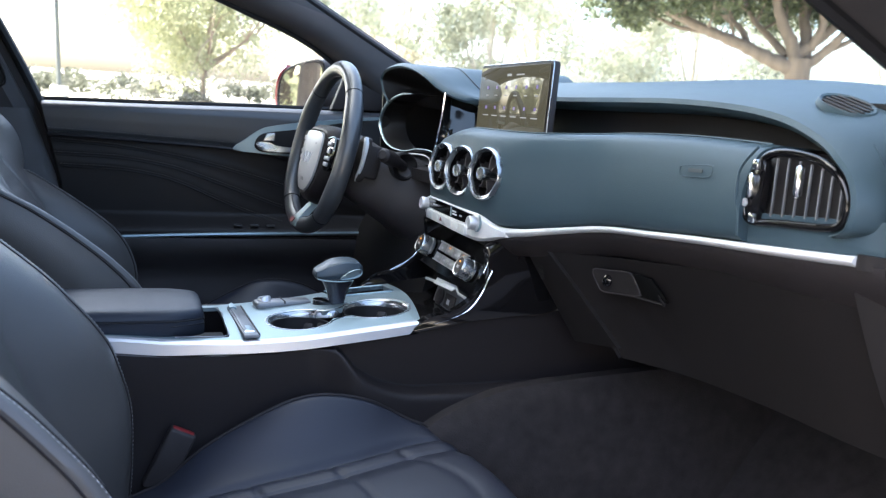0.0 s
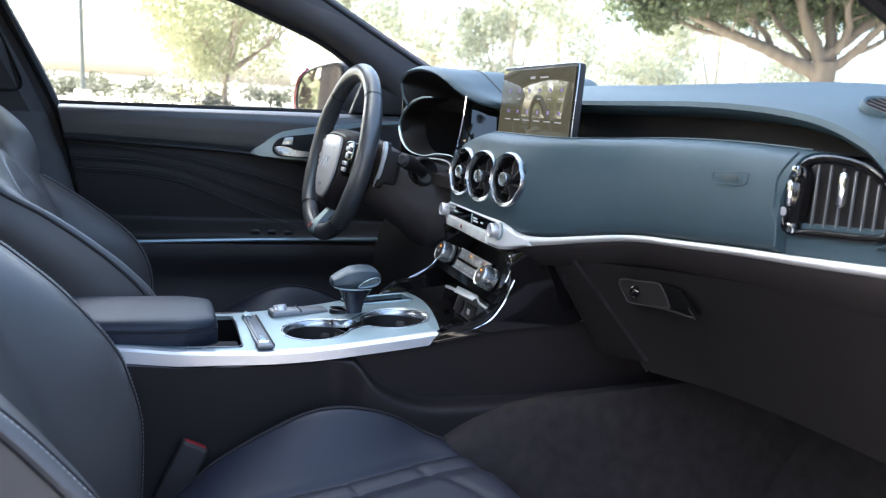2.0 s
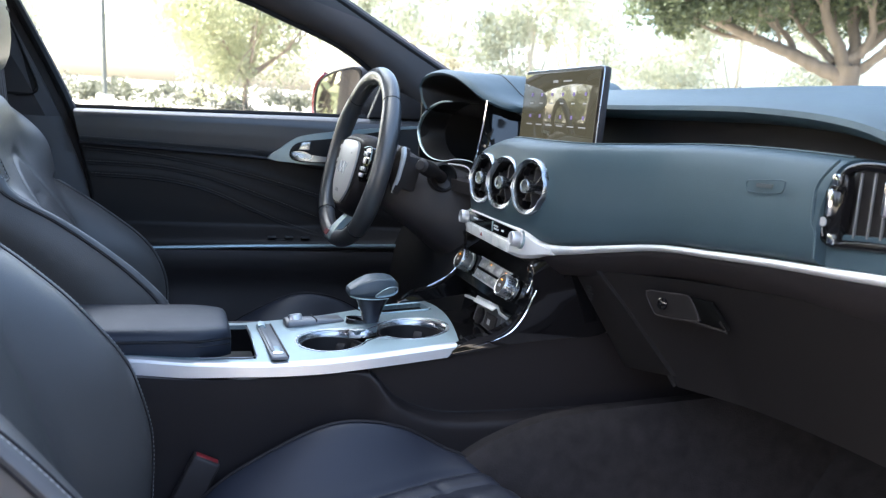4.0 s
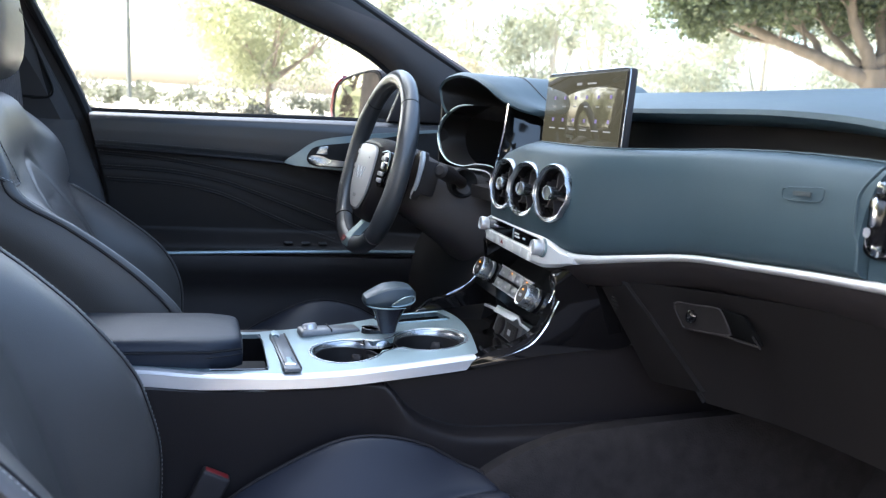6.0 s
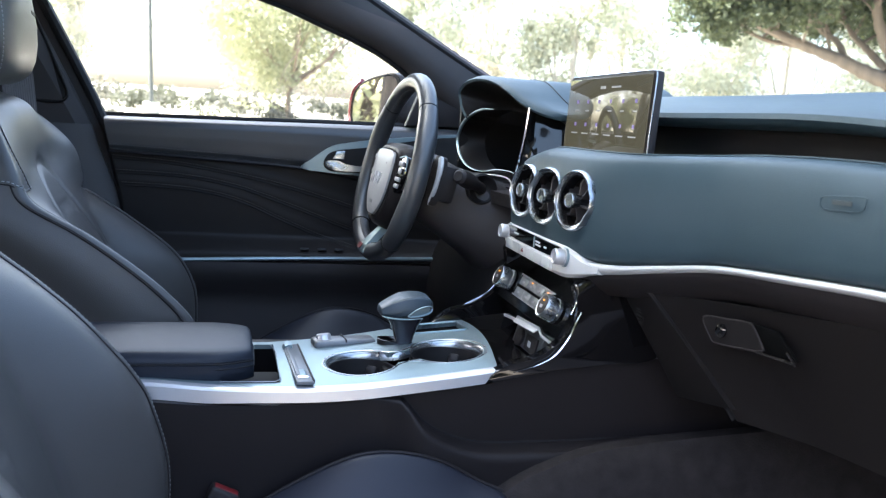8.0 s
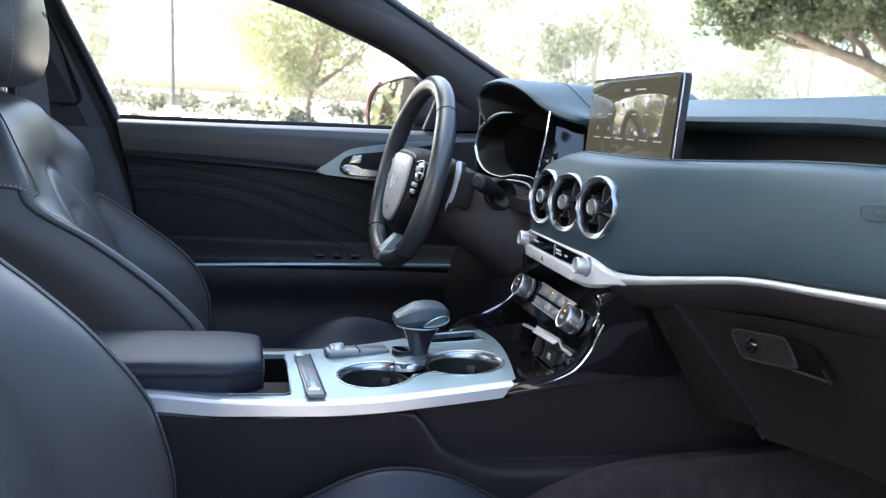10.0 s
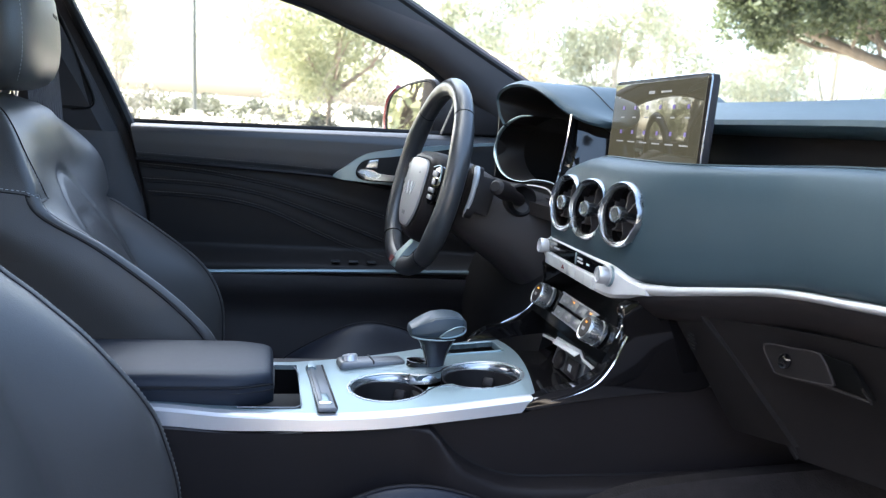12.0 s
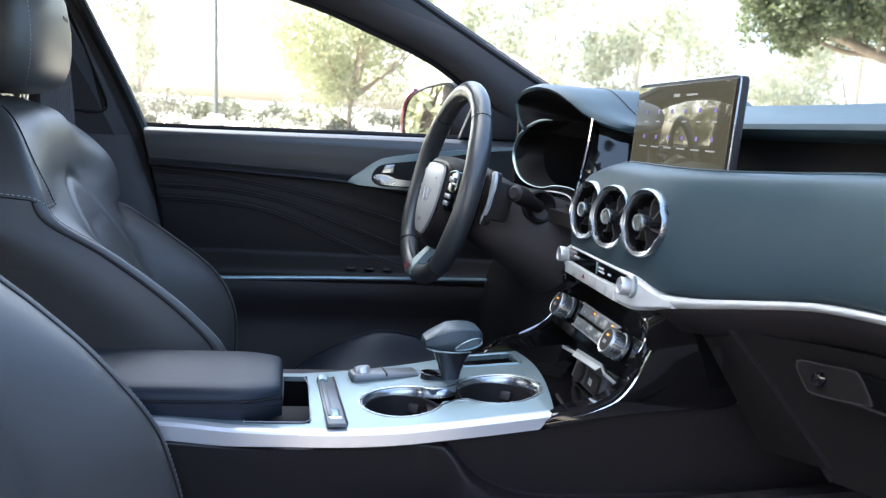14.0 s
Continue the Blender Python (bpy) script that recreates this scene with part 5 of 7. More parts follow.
    # one figure-of-eight rim with a chamfer that falls into both cups
    def on_axis(s, w):
        return ce + ax_d * s + ax_p * w
    outline = [on_axis(r1 * math.cos(q), r1 * math.sin(q)) for q in np.radians(np.linspace(36, 324, 22))] + [on_axis(0.0555, -0.0170)]
    outline += [on_axis(span + r2 * math.cos(q), r2 * math.sin(q)) for q in np.radians(np.linspace(-146, 146, 22))] + [on_axis(0.0555, 0.0170)]
    flat = curve([(p.x, p.y, 0) for p in outline], 150, True)
    rings = []
    for off, dz in ((0.0070, -0.0010), (0.0066, 0.0005), (0.0050, 0.0007), (0.0036, 0.0002), (0.0010, -0.0030), (-0.0004, -0.0070), (-0.0008, -0.0105)):
        ring_pts = []
        for i, p in enumerate(flat):
            d = (flat[(i + 2) % len(flat)] - flat[i - 2]).normalized()
            q = p + Vector((d.y, -d.x, 0)) * off
            ring_pts.append(Vector((q.x, q.y, plate_z(q.x, q.y) + dz)))
        rings.append(ring_pts)
    part("cup_rim", loft(rings, closed=True, caps=False), RING, t, "satin rim joining both cups")
    nm = on_axis(0.0555, 0)
    part("cup_neck", rbox((nm.x, nm.y, plate_z(nm.x, nm.y) - 0.026), (0.050, 0.040, 0.016), 0.003, pose(0, 0, 0)), DARK, t)
    # tray in front of the armrest
    part("tray", rbox((-0.225, -0.03, 0.530), (0.085, 0.19, 0.05), 0.004), DARK, t, "black storage tray")
    part("tray_rim", tube([(-0.26, -0.117, plate_z(-0.26, -0.117) + 0.001), (-0.198, -0.117, plate_z(-0.198, -0.117) + 0.001), (-0.191, -0.110, plate_z(-0.191, -0.11) + 0.001), (-0.191, 0.0, plate_z(-0.191, 0) + 0.001), (-0.196, 0.045, plate_z(-0.196, 0.045) + 0.001)], 0.0006, 6), SLATE, t)
    # roller shutter handle
    zr = plate_z(-0.168, -0.055)
    turn = pose(0, 0, 0, -1.2, 0, 2.2)
    rl = part("shutter", rbox((-0.168, -0.055, zr + 0.0005), (0.021, 0.166, 0.0050), 0.0016, turn), GREY_KEY, t, "grey key slot strip")
    part("slot_edge", rbox((-0.1585, -0.055, zr + 0.0016), (0.0026, 0.164, 0.0050), 0.001, turn), DARK, rl)
    part("ridge", rbox((-0.1735, -0.050, zr + 0.0026), (0.006, 0.130, 0.0040), 0.0016, turn), GREY_KEY, rl, "raised grey ridge")
    part("toggle", rbox((-0.1665, -0.108, plate_z(-0.167, -0.108) + 0.0045), (0.011, 0.034, 0.006), 0.0028, turn, seg=3), SATIN, rl, "silver toggle")
    part("toggle_bar", rbox((-0.1665, -0.122, plate_z(-0.167, -0.122) + 0.0055), (0.015, 0.006, 0.007), 0.002, turn), CHROME, rl, "chrome toggle bar")
    part("tip", loft([[Vector((-0.175 + a * w, 0.018 + b, plate_z(-0.175, 0.02) + 0.002 + h * 0.007)) for a, h in ((-1, 0), (-0.7, 0.8), (0, 1), (0.7, 0.8), (1, 0))] for b, w in ((-0.012, 0.006), (0.0, 0.0075), (0.008, 0.006), (0.013, 0.001))]), SATIN, rl, "pointed silver tip")
    # drive mode knob
    z = plate_z(-0.125, 0.035)
    kb = part("knob_base", rbox((-0.100, 0.032, z + 0.004), (0.085, 0.030, 0.012), 0.005, pose(0, 0, 0, 0, 0, 8), seg=3), GREY_KEY, t, "grey switch base")
    part("mode_knob", lathe([(0.0110, 0.003), (0.0112, 0.006), (0.0104, 0.0070), (0.0098, 0.0150), (0.0088, 0.0168), (0.003, 0.0170)], pose(-0.1255, 0.028, z - 0.001, -8, -8, 0), 30), BUTTON, kb, "silver mode knob")
    part("base_split", rbox((-0.100, 0.033, z + 0.0075), (0.002, 0.031, 0.007), 0.0005, pose(0, 0, 0, 0, 0, 8)), DARK, kb)
    # shift gate
    part("gate", rbox((0.016, 0.082, 0.588), (0.130, 0.068, 0.016), 0.004), GLOSS, t, "gloss black shift gate")
    part("gate_rim", tube([(x, y, plate_z(x, y) + 0.001) for x, y in ((-0.020, 0.05), (0.074, 0.049), (0.079, 0.055), (0.079, 0.108), (0.073, 0.113), (-0.020, 0.112))], 0.0016, 6), SATIN, t)
    part("gate_lamp", rbox((0.040, 0.074, 0.5965), (0.008, 0.003, 0.001), 0), RED_PLASTIC, t)
    # leather side
    def side_top(x):
        return min(near_z(x) - 0.017, 0.604) if x < 0.06 else ip(x, [0.06, 0.14, 0.27, 0.36, 0.5], [0.604, 0.6195, 0.634, 0.605, 0.55])
    def seam_z(x):
        return min(side_top(x), spl(x, [-0.075, -0.052, -0.024, 0.008, 0.048, 0.116, 0.21, 0.45], [0.615, 0.5894, 0.5567, 0.5384, 0.5283, 0.5267, 0.5274, 0.538]))
    def upper_side(u, v):
        x = -0.10 + 0.56 * u
        z = 0.45 + (side_top(x) - 0.45) * v
        return Vector((x, -0.1385, z))
    part("upper_side_panel", grid(upper_side, 40, 12, (0, 0.02, 0)), LEATHER_SOFT, t, "black upper side panel")
    def side(u, v):
        x = -0.60 + 1.05 * u
        top = seam_z(x)
        rise = smooth(-0.085, -0.02, x)
        thick = 0.026 * rise
        vs = [0, 0.70, 0.78, 0.82, 0.86, 0.90, 1.0]
        drop = ip(v, vs, [1, 0.0225, 0.0130, 0.0085, 0.0055, 0.0040, -0.0005])
        z = 0.28 + (top - 0.0225 - 0.28) * v / 0.70 if v < 0.70 else top - drop * (0.25 + 0.75 * rise)
        y = -0.141 - 0.003 - thick * ip(v, vs, [1, 1, 0.99, 0.96, 0.89, 0.78, -0.02]) - 0.014 * smooth(0.50, 0.30, z) - 0.02 * smooth(0.1, 0.4, x) * (1 - v)
        return Vector((x, y, z))
    part("side_groove", tube([(x, -0.1405, seam_z(x) + 0.0008) for x in np.linspace(-0.07, 0.22, 50)], 0.0011, 6), DARK, t, "dark panel joint")
    part("side_panel", grid(side, 110, 40, (0, 0.012, 0)), LEATHER_SOFT, t, "black padded side panel")
    def carpet(u, v):
        x = 0.0 + 0.62 * u
        zt = spl(x, [0.0, 0.03, 0.079, 0.13, 0.19, 0.381, 0.62], [0.42, 0.455, 0.493, 0.517, 0.534, 0.550, 0.56])
        z = zt + (0.30 - zt) * v
        return Vector((x, -0.190 - 0.010 * smooth(0, 0.1, v) - 0.05 * v, z))
    part("tunnel_carpet", grid(carpet, 40, 16, (0, 0.02, 0)), CARPET, t, "black tunnel carpet")
    part("far_panel", grid(lambda u, v: Vector((-0.60 + 0.95 * u, 0.135 + 0.03 * (1 - v), 0.28 + 0.30 * v)), 10, 6, (0, -0.02, 0)), LEATHER_SOFT, t)
    # gloss front with chrome line and climate panel
    wing = curve([(0.050, -0.146, 0.606), (0.075, -0.146, 0.627), (0.105, -0.146, 0.634), (0.132, -0.146, 0.650), (0.150, -0.146, 0.672), (0.158, -0.147, 0.70), (0.156, -0.147, 0.728), (0.21, -0.152, 0.738), (0.262, -0.160, 0.715), (0.285, -0.160, 0.685), (0.266, -0.151, 0.636), (0.20, -0.147, 0.6270), (0.13, -0.146, 0.6195)], 65, True)
    part("sill_strip", tube(curve([(0.070, -0.136, 0.6225), (0.095, -0.135, 0.629), (0.114, -0.135, 0.6325), (0.134, -0.135, 0.637)], 16), 0.0022, 8, flat=0.7), SATIN, t, "satin strip along the storage slot")
    part("gloss_wing", prism(wing, (0, 0.016, 0), 0.0010), GLOSS, t, "gloss black side wing")
    wing2 = [Vector((p.x, -p.y, p.z)) for p in wing]
    part("gloss_wing", prism(wing2, (0, -0.016, 0), 0.0010), GLOSS, t, "gloss black side wing")
    part("chrome_line", tube(curve([(0.080, -0.150, 0.6188), (0.1045, -0.150, 0.6258), (0.130, -0.150, 0.6385), (0.1467, -0.150, 0.660), (0.156, -0.150, 0.682), (0.161, -0.150, 0.694)], 30), [0.0004] * 8 + [0.0008] * 4 + [0.0015] * 19, 6), CHROME, t, "thin chrome line")
    part("chrome_line", tube(curve([(0.152, -0.140, 0.689), (0.158, -0.140, 0.705), (0.154, -0.140, 0.722)], 12), 0.0008, 6), CHROME, t)
    part("chrome_line", tube(curve([(0.10, 0.148, 0.632), (0.134, 0.148, 0.651), (0.151, 0.148, 0.673), (0.160, 0.148, 0.698)], 20), 0.0007, 6), CHROME, t)
    part("climate_surround", grid(lambda u, v: Vector((0.139 + 0.033 * v, 0.135 - 0.27 * u, 0.657 + 0.076 * v)), 4, 4, (0.02, 0, 0)), GLOSS_SOFT, t, "gloss black climate surround")
    part("stack_fill", prism([(0.165, 0.14, 0.733), (0.165, -0.14, 0.733), (0.30, -0.16, 0.733), (0.30, 0.16, 0.733)], (0, 0, -0.01)), DARK, t)
    nrm = Vector((-0.9, 0, 0.42)).normalized()
    def S(y, v, off=0.0):
        return Vector((0.127 + 0.040 * v, y - 0.004, 0.639 + 0.085 * v)) + nrm * off
    for r, v in enumerate((0.632, 0.462)):
        for i in range(4):
            y = 0.030 - 0.0300 * i
            k = part("climate_key", prism([S(y + 0.0148, v + 0.072, 0.002), S(y - 0.0148, v + 0.072, 0.002), S(y - 0.0148, v - 0.066, 0.002), S(y + 0.0148, v - 0.066, 0.002)], nrm * 0.002, 0.0006), GREY_KEY, t, "grey climate key")
            part("print", prism([S(y + 0.004, v + 0.005, 0.0042), S(y - 0.004, v + 0.005, 0.0042), S(y - 0.004, v - 0.026, 0.0042), S(y + 0.004, v - 0.026, 0.0042)], nrm * 0.0003), SLATE, k)
            if r == 0 and i in (1, 3):
                part("lamp", rbox((0, 0, 0), (0.0040, 0.0018, 0.001), 0, axis_frame(S(y, v + 0.045, 0.0044), nrm)), AMBER, k, "amber lamp")
    part("key_rail", tube([S(0.046, 0.546, 0.005), S(-0.076, 0.546, 0.005)], 0.0022, 8), GLOSS, t, "gloss rail between the key rows")
    for a, b in ((0.715, 0.0012), (0.385, 0.0010)):
        part("key_frame", tube([S(0.050, a, 0.003), S(-0.078, a, 0.003)], b, 6), SLATE, t)
    for y in (0.088, -0.098):
        m = axis_frame(S(y, 0.52, 0.0), nrm, (0, -1, 0))
        k = part("climate_knob", lathe([(0.0165, 0.0), (0.0165, 0.004), (0.0150, 0.005), (0.0148, 0.008), (0.0160, 0.009), (0.0158, 0.0200), (0.0148, 0.0215), (0.0128, 0.021)], m, 36), RING, t, "polished climate knob")
        part("face", lathe([(0.0130, 0.018), (0.0127, 0.0213), (0.005, 0.0217)], m, 28), DARK, k, "black knob face")
        part("lamp", rbox((0, 0, 0), (0.0040, 0.0018, 0.001), 0, m @ pose(0, 0.006, 0.0221)), AMBER, k, "amber lamp")
        part("print", rbox((0, 0, 0), (0.008, 0.004, 0.0006), 0, m @ pose(0, -0.002, 0.0220)), SLATE, k)
        for q in range(28):
            w = m @ pose(0, 0, 0, 0, 0, q * 360 / 28)
            part("grip", rbox((0, 0, 0), (0.0010, 0.0015, 0.009), 0, w @ pose(0.0156, 0, 0.0145)), RING, k)
    # storage slot with flap and sockets
    part("slot", grid(lambda u, v: Vector((0.09 + 0.09 * v, 0.125 - 0.25 * u, 0.600 - 0.004 * v + 0.05 * max(0, v - 0.7))), 4, 6, (0, 0, -0.01)), GLOSS, t, "gloss black storage slot")
    part("slot_back", prism([(0.185, 0.13, 0.59), (0.185, -0.13, 0.59), (0.175, -0.13, 0.66), (0.175, 0.13, 0.66)], (0.01, 0, 0)), GLOSS, t)
    lid = [(0.146, 0.088, 0.631), (0.146, 0.036, 0.6365), (0.146, 0.030, 0.6425), (0.146, -0.055, 0.6485), (0.146, -0.066, 0.6415), (0.146, -0.103, 0.6415)]
    fl = part("flap", prism(lid + [(0.152, -0.110, 0.668), (0.152, 0.095, 0.660)], (0.010, 0, 0), 0.001), GLOSS_SOFT, t, "black pocket flap")
    part("flap_edge", tube([Vector(p) + Vector((-0.001, 0, 0)) for p in lid], 0.0018, 8, flat=1.3), SILVER, fl, "silver flap edge")
    part("flap_lip", prism([(0.1445, 0.030, 0.642), (0.1445, -0.055, 0.648), (0.138, -0.054, 0.6435), (0.138, 0.029, 0.6375)], (0, 0, -0.002), 0.0006), SILVER, fl)
    part("flap_hook", tube(curve([(0.145, -0.103, 0.6415), (0.147, -0.116, 0.651), (0.150, -0.125, 0.664)], 10), 0.0009, 6), SILVER, fl)
    so = part("socket_block", prism([(0.150, 0.062, 0.600), (0.150, -0.048, 0.600), (0.158, -0.046, 0.638), (0.158, 0.060, 0.632)], (0.012, 0, 0.004), 0.002), GREY_KEY, t, "grey socket block")
    part("port_cover", prism([(0.149, 0.002, 0.604), (0.149, -0.040, 0.604), (0.154, -0.038, 0.627), (0.154, 0.003, 0.625)], (-0.003, 0, 0.002), 0.001), PLASTIC, so)
    part("port_mark", prism([(0.1480, -0.010, 0.611), (0.1480, -0.021, 0.611), (0.1495, -0.020, 0.619), (0.1495, -0.0095, 0.619)], (-0.001, 0, 0.0006)), KEY_PRINT, so)
    part("port_cap", lathe([(0.013, 0), (0.013, 0.004), (0.011, 0.005)], axis_frame((0.152, 0.030, 0.613), (-0.95, 0, 0.3)), 20), PLASTIC, so)
    return t
console()


def armrest():
    t = thing("armrest", (-0.33, -0.01, 0.60), "padded black leather centre armrest lid", "armrest")
    def ring(x, k, kz):
        w = 0.104 * k
        y0 = -0.008
        prof = [(-0.97, 0.0), (-1.0, 0.10), (-1.005, 0.40), (-1.0, 0.58), (-0.975, 0.635), (-1.0, 0.69), (-0.99, 0.82), (-0.955, 0.93), (-0.89, 0.985), (-0.75, 1.0), (-0.3, 1.0), (0.3, 1.0), (0.7, 0.97), (0.88, 0.88), (0.97, 0.65), (1.0, 0.4), (1.0, 0)]
        return [Vector((x, y0 + a * w, 0.596 + (0.633 - 0.596) * b * kz - 0.012 * max(0, a))) for a, b in prof]
    xs = [(-0.56, 0.98, 0.97), (-0.50, 1, 1), (-0.40, 1, 1), (-0.32, 1, 1), (-0.27, 1, 0.995), (-0.262, 0.99, 0.99), (-0.248, 0.94, 0.98), (-0.234, 0.87, 0.965), (-0.2265, 0.81, 0.93), (-0.2235, 0.775, 0.86), (-0.2220, 0.76, 0.70), (-0.2215, 0.755, 0.4)]
    part("lid", loft([ring(x, k, z) for x, k, z in xs]), ARM_PAD, t)
    line = [(-0.50, -0.1108, 0.6195), (-0.28, -0.1108, 0.6195), (-0.262, -0.1098, 0.6193), (-0.248, -0.1048, 0.6190), (-0.234, -0.0978, 0.6187), (-0.2255, -0.0905, 0.6180), (-0.2222, -0.080, 0.6165), (-0.2213, -0.02, 0.616)]
    part("seam", tube(curve(line, 40), 0.0012, 6), DARK, t)
    part("seam", tube([p + Vector((0.0004, -0.0004, -0.0062)) for p in curve(line, 40)], 0.0009, 6), DARK, t)
    part("base", rbox((-0.40, -0.008, 0.578), (0.32, 0.19, 0.03), 0.006), PLASTIC, t)
armrest()


def shifter():
    t = thing("gear_shifter", (-0.02, 0.01, 0.605), "black leather gear shifter with satin silver trim", "gear shifter")
    c = Vector((-0.022, 0.004, 0.66))
    def ring(z, xs, w):
        a, b = xs
        return [Vector(((a + b) / 2 + (b - a) / 2 * math.copysign(abs(math.cos(q)) ** 0.75, math.cos(q)), c.y + w * math.copysign(abs(math.sin(q)) ** 0.75, math.sin(q)), z + 0.010 * ((b - a) and (math.cos(q) * -0.3)))) for q in [2 * math.pi * k / 28 for k in range(28)]]
    def fit(p):
        return Vector((-0.0235 + 0.91 * (p[0] + 0.027), c.y + 0.92 * (p[1] - c.y), 0.666 + 0.93 * (p[2] - 0.667)))
    def slice_(x, zb, zt, w):
        prof = [(-0.62, 0.0), (-0.90, 0.14), (-1.0, 0.36), (-0.99, 0.50), (-0.84, 0.90), (-0.74, 0.97), (0, 1.0), (0.74, 0.97), (0.84, 0.90), (0.99, 0.50), (1.0, 0.36), (0.90, 0.14), (0.62, 0.0), (0, -0.02)]
        return [fit((x, c.y + a * w, zb + (zt - zb) * 0.88 * b)) for a, b in prof]
    part("knob", loft([slice_(-0.0665, 0.655, 0.661, 0.012), slice_(-0.0645, 0.6525, 0.6655, 0.019), slice_(-0.057, 0.651, 0.6710, 0.0235), slice_(-0.045, 0.650, 0.6785, 0.0265), slice_(-0.034, 0.6500, 0.6842, 0.0283), slice_(-0.018, 0.651, 0.6868, 0.0285), slice_(-0.004, 0.652, 0.6862, 0.027), slice_(0.005, 0.654, 0.6828, 0.024), slice_(0.0105, 0.657, 0.6760, 0.018), slice_(0.0125, 0.660, 0.670, 0.010)]), SHIFT, t, sharp=27)
    part("stem", loft([ring(0.596, (-0.034, -0.014), 0.009), ring(0.612, (-0.035, -0.013), 0.009), ring(0.626, (-0.039, -0.010), 0.011), ring(0.640, (-0.045, -0.005), 0.015), ring(0.651, (-0.052, 0.001), 0.019)]), STEM, t, "glossy dark stem")
    loop = curve([(-0.024, -0.0270, 0.6525), (-0.016, -0.0290, 0.6605), (-0.004, -0.0280, 0.6660), (0.007, -0.0235, 0.6665), (0.0115, -0.0190, 0.6635), (0.0105, -0.0205, 0.6585), (0.002, -0.0245, 0.6550), (-0.010, -0.0265, 0.6525)], 40, True)
    loop = [fit(p + Vector((-0.004, 0, 0.003))) for p in loop]
    part("silver_trim", tube(loop, 0.0011, 8, True), SATIN, t, "satin silver trim loop")
    part("silver_line", tube([fit(p) for p in curve([(-0.065, -0.004, 0.6545), (-0.060, -0.0140, 0.6520), (-0.045, -0.0190, 0.6505), (-0.024, -0.0225, 0.6505), (-0.006, -0.0225, 0.6520)], 24)], [0.0006] * 4 + [0.0011] * 16 + [0.0008] * (len(curve([(0, 0, 0)] * 5, 24)) - 20), 8), SATIN, t, "satin silver lower line")
    part("release_button", prism([p * 0.84 + (sum(loop, Vector()) / len(loop)) * 0.16 + Vector((0, 0.0006, 0)) for p in loop], (0, 0.003, 0), 0.0008), SATIN, t, "satin silver release button")
    part("boot", loft([[p + Vector((0, 0.010, 0)) for p in r] for r in (ring(0.598, (-0.058, 0.012), 0.016), ring(0.6135, (-0.057, 0.011), 0.016), ring(0.6142, (-0.054, 0.008), 0.014), ring(0.610, (-0.040, -0.006), 0.009))]), GLOSS, t)
shifter()


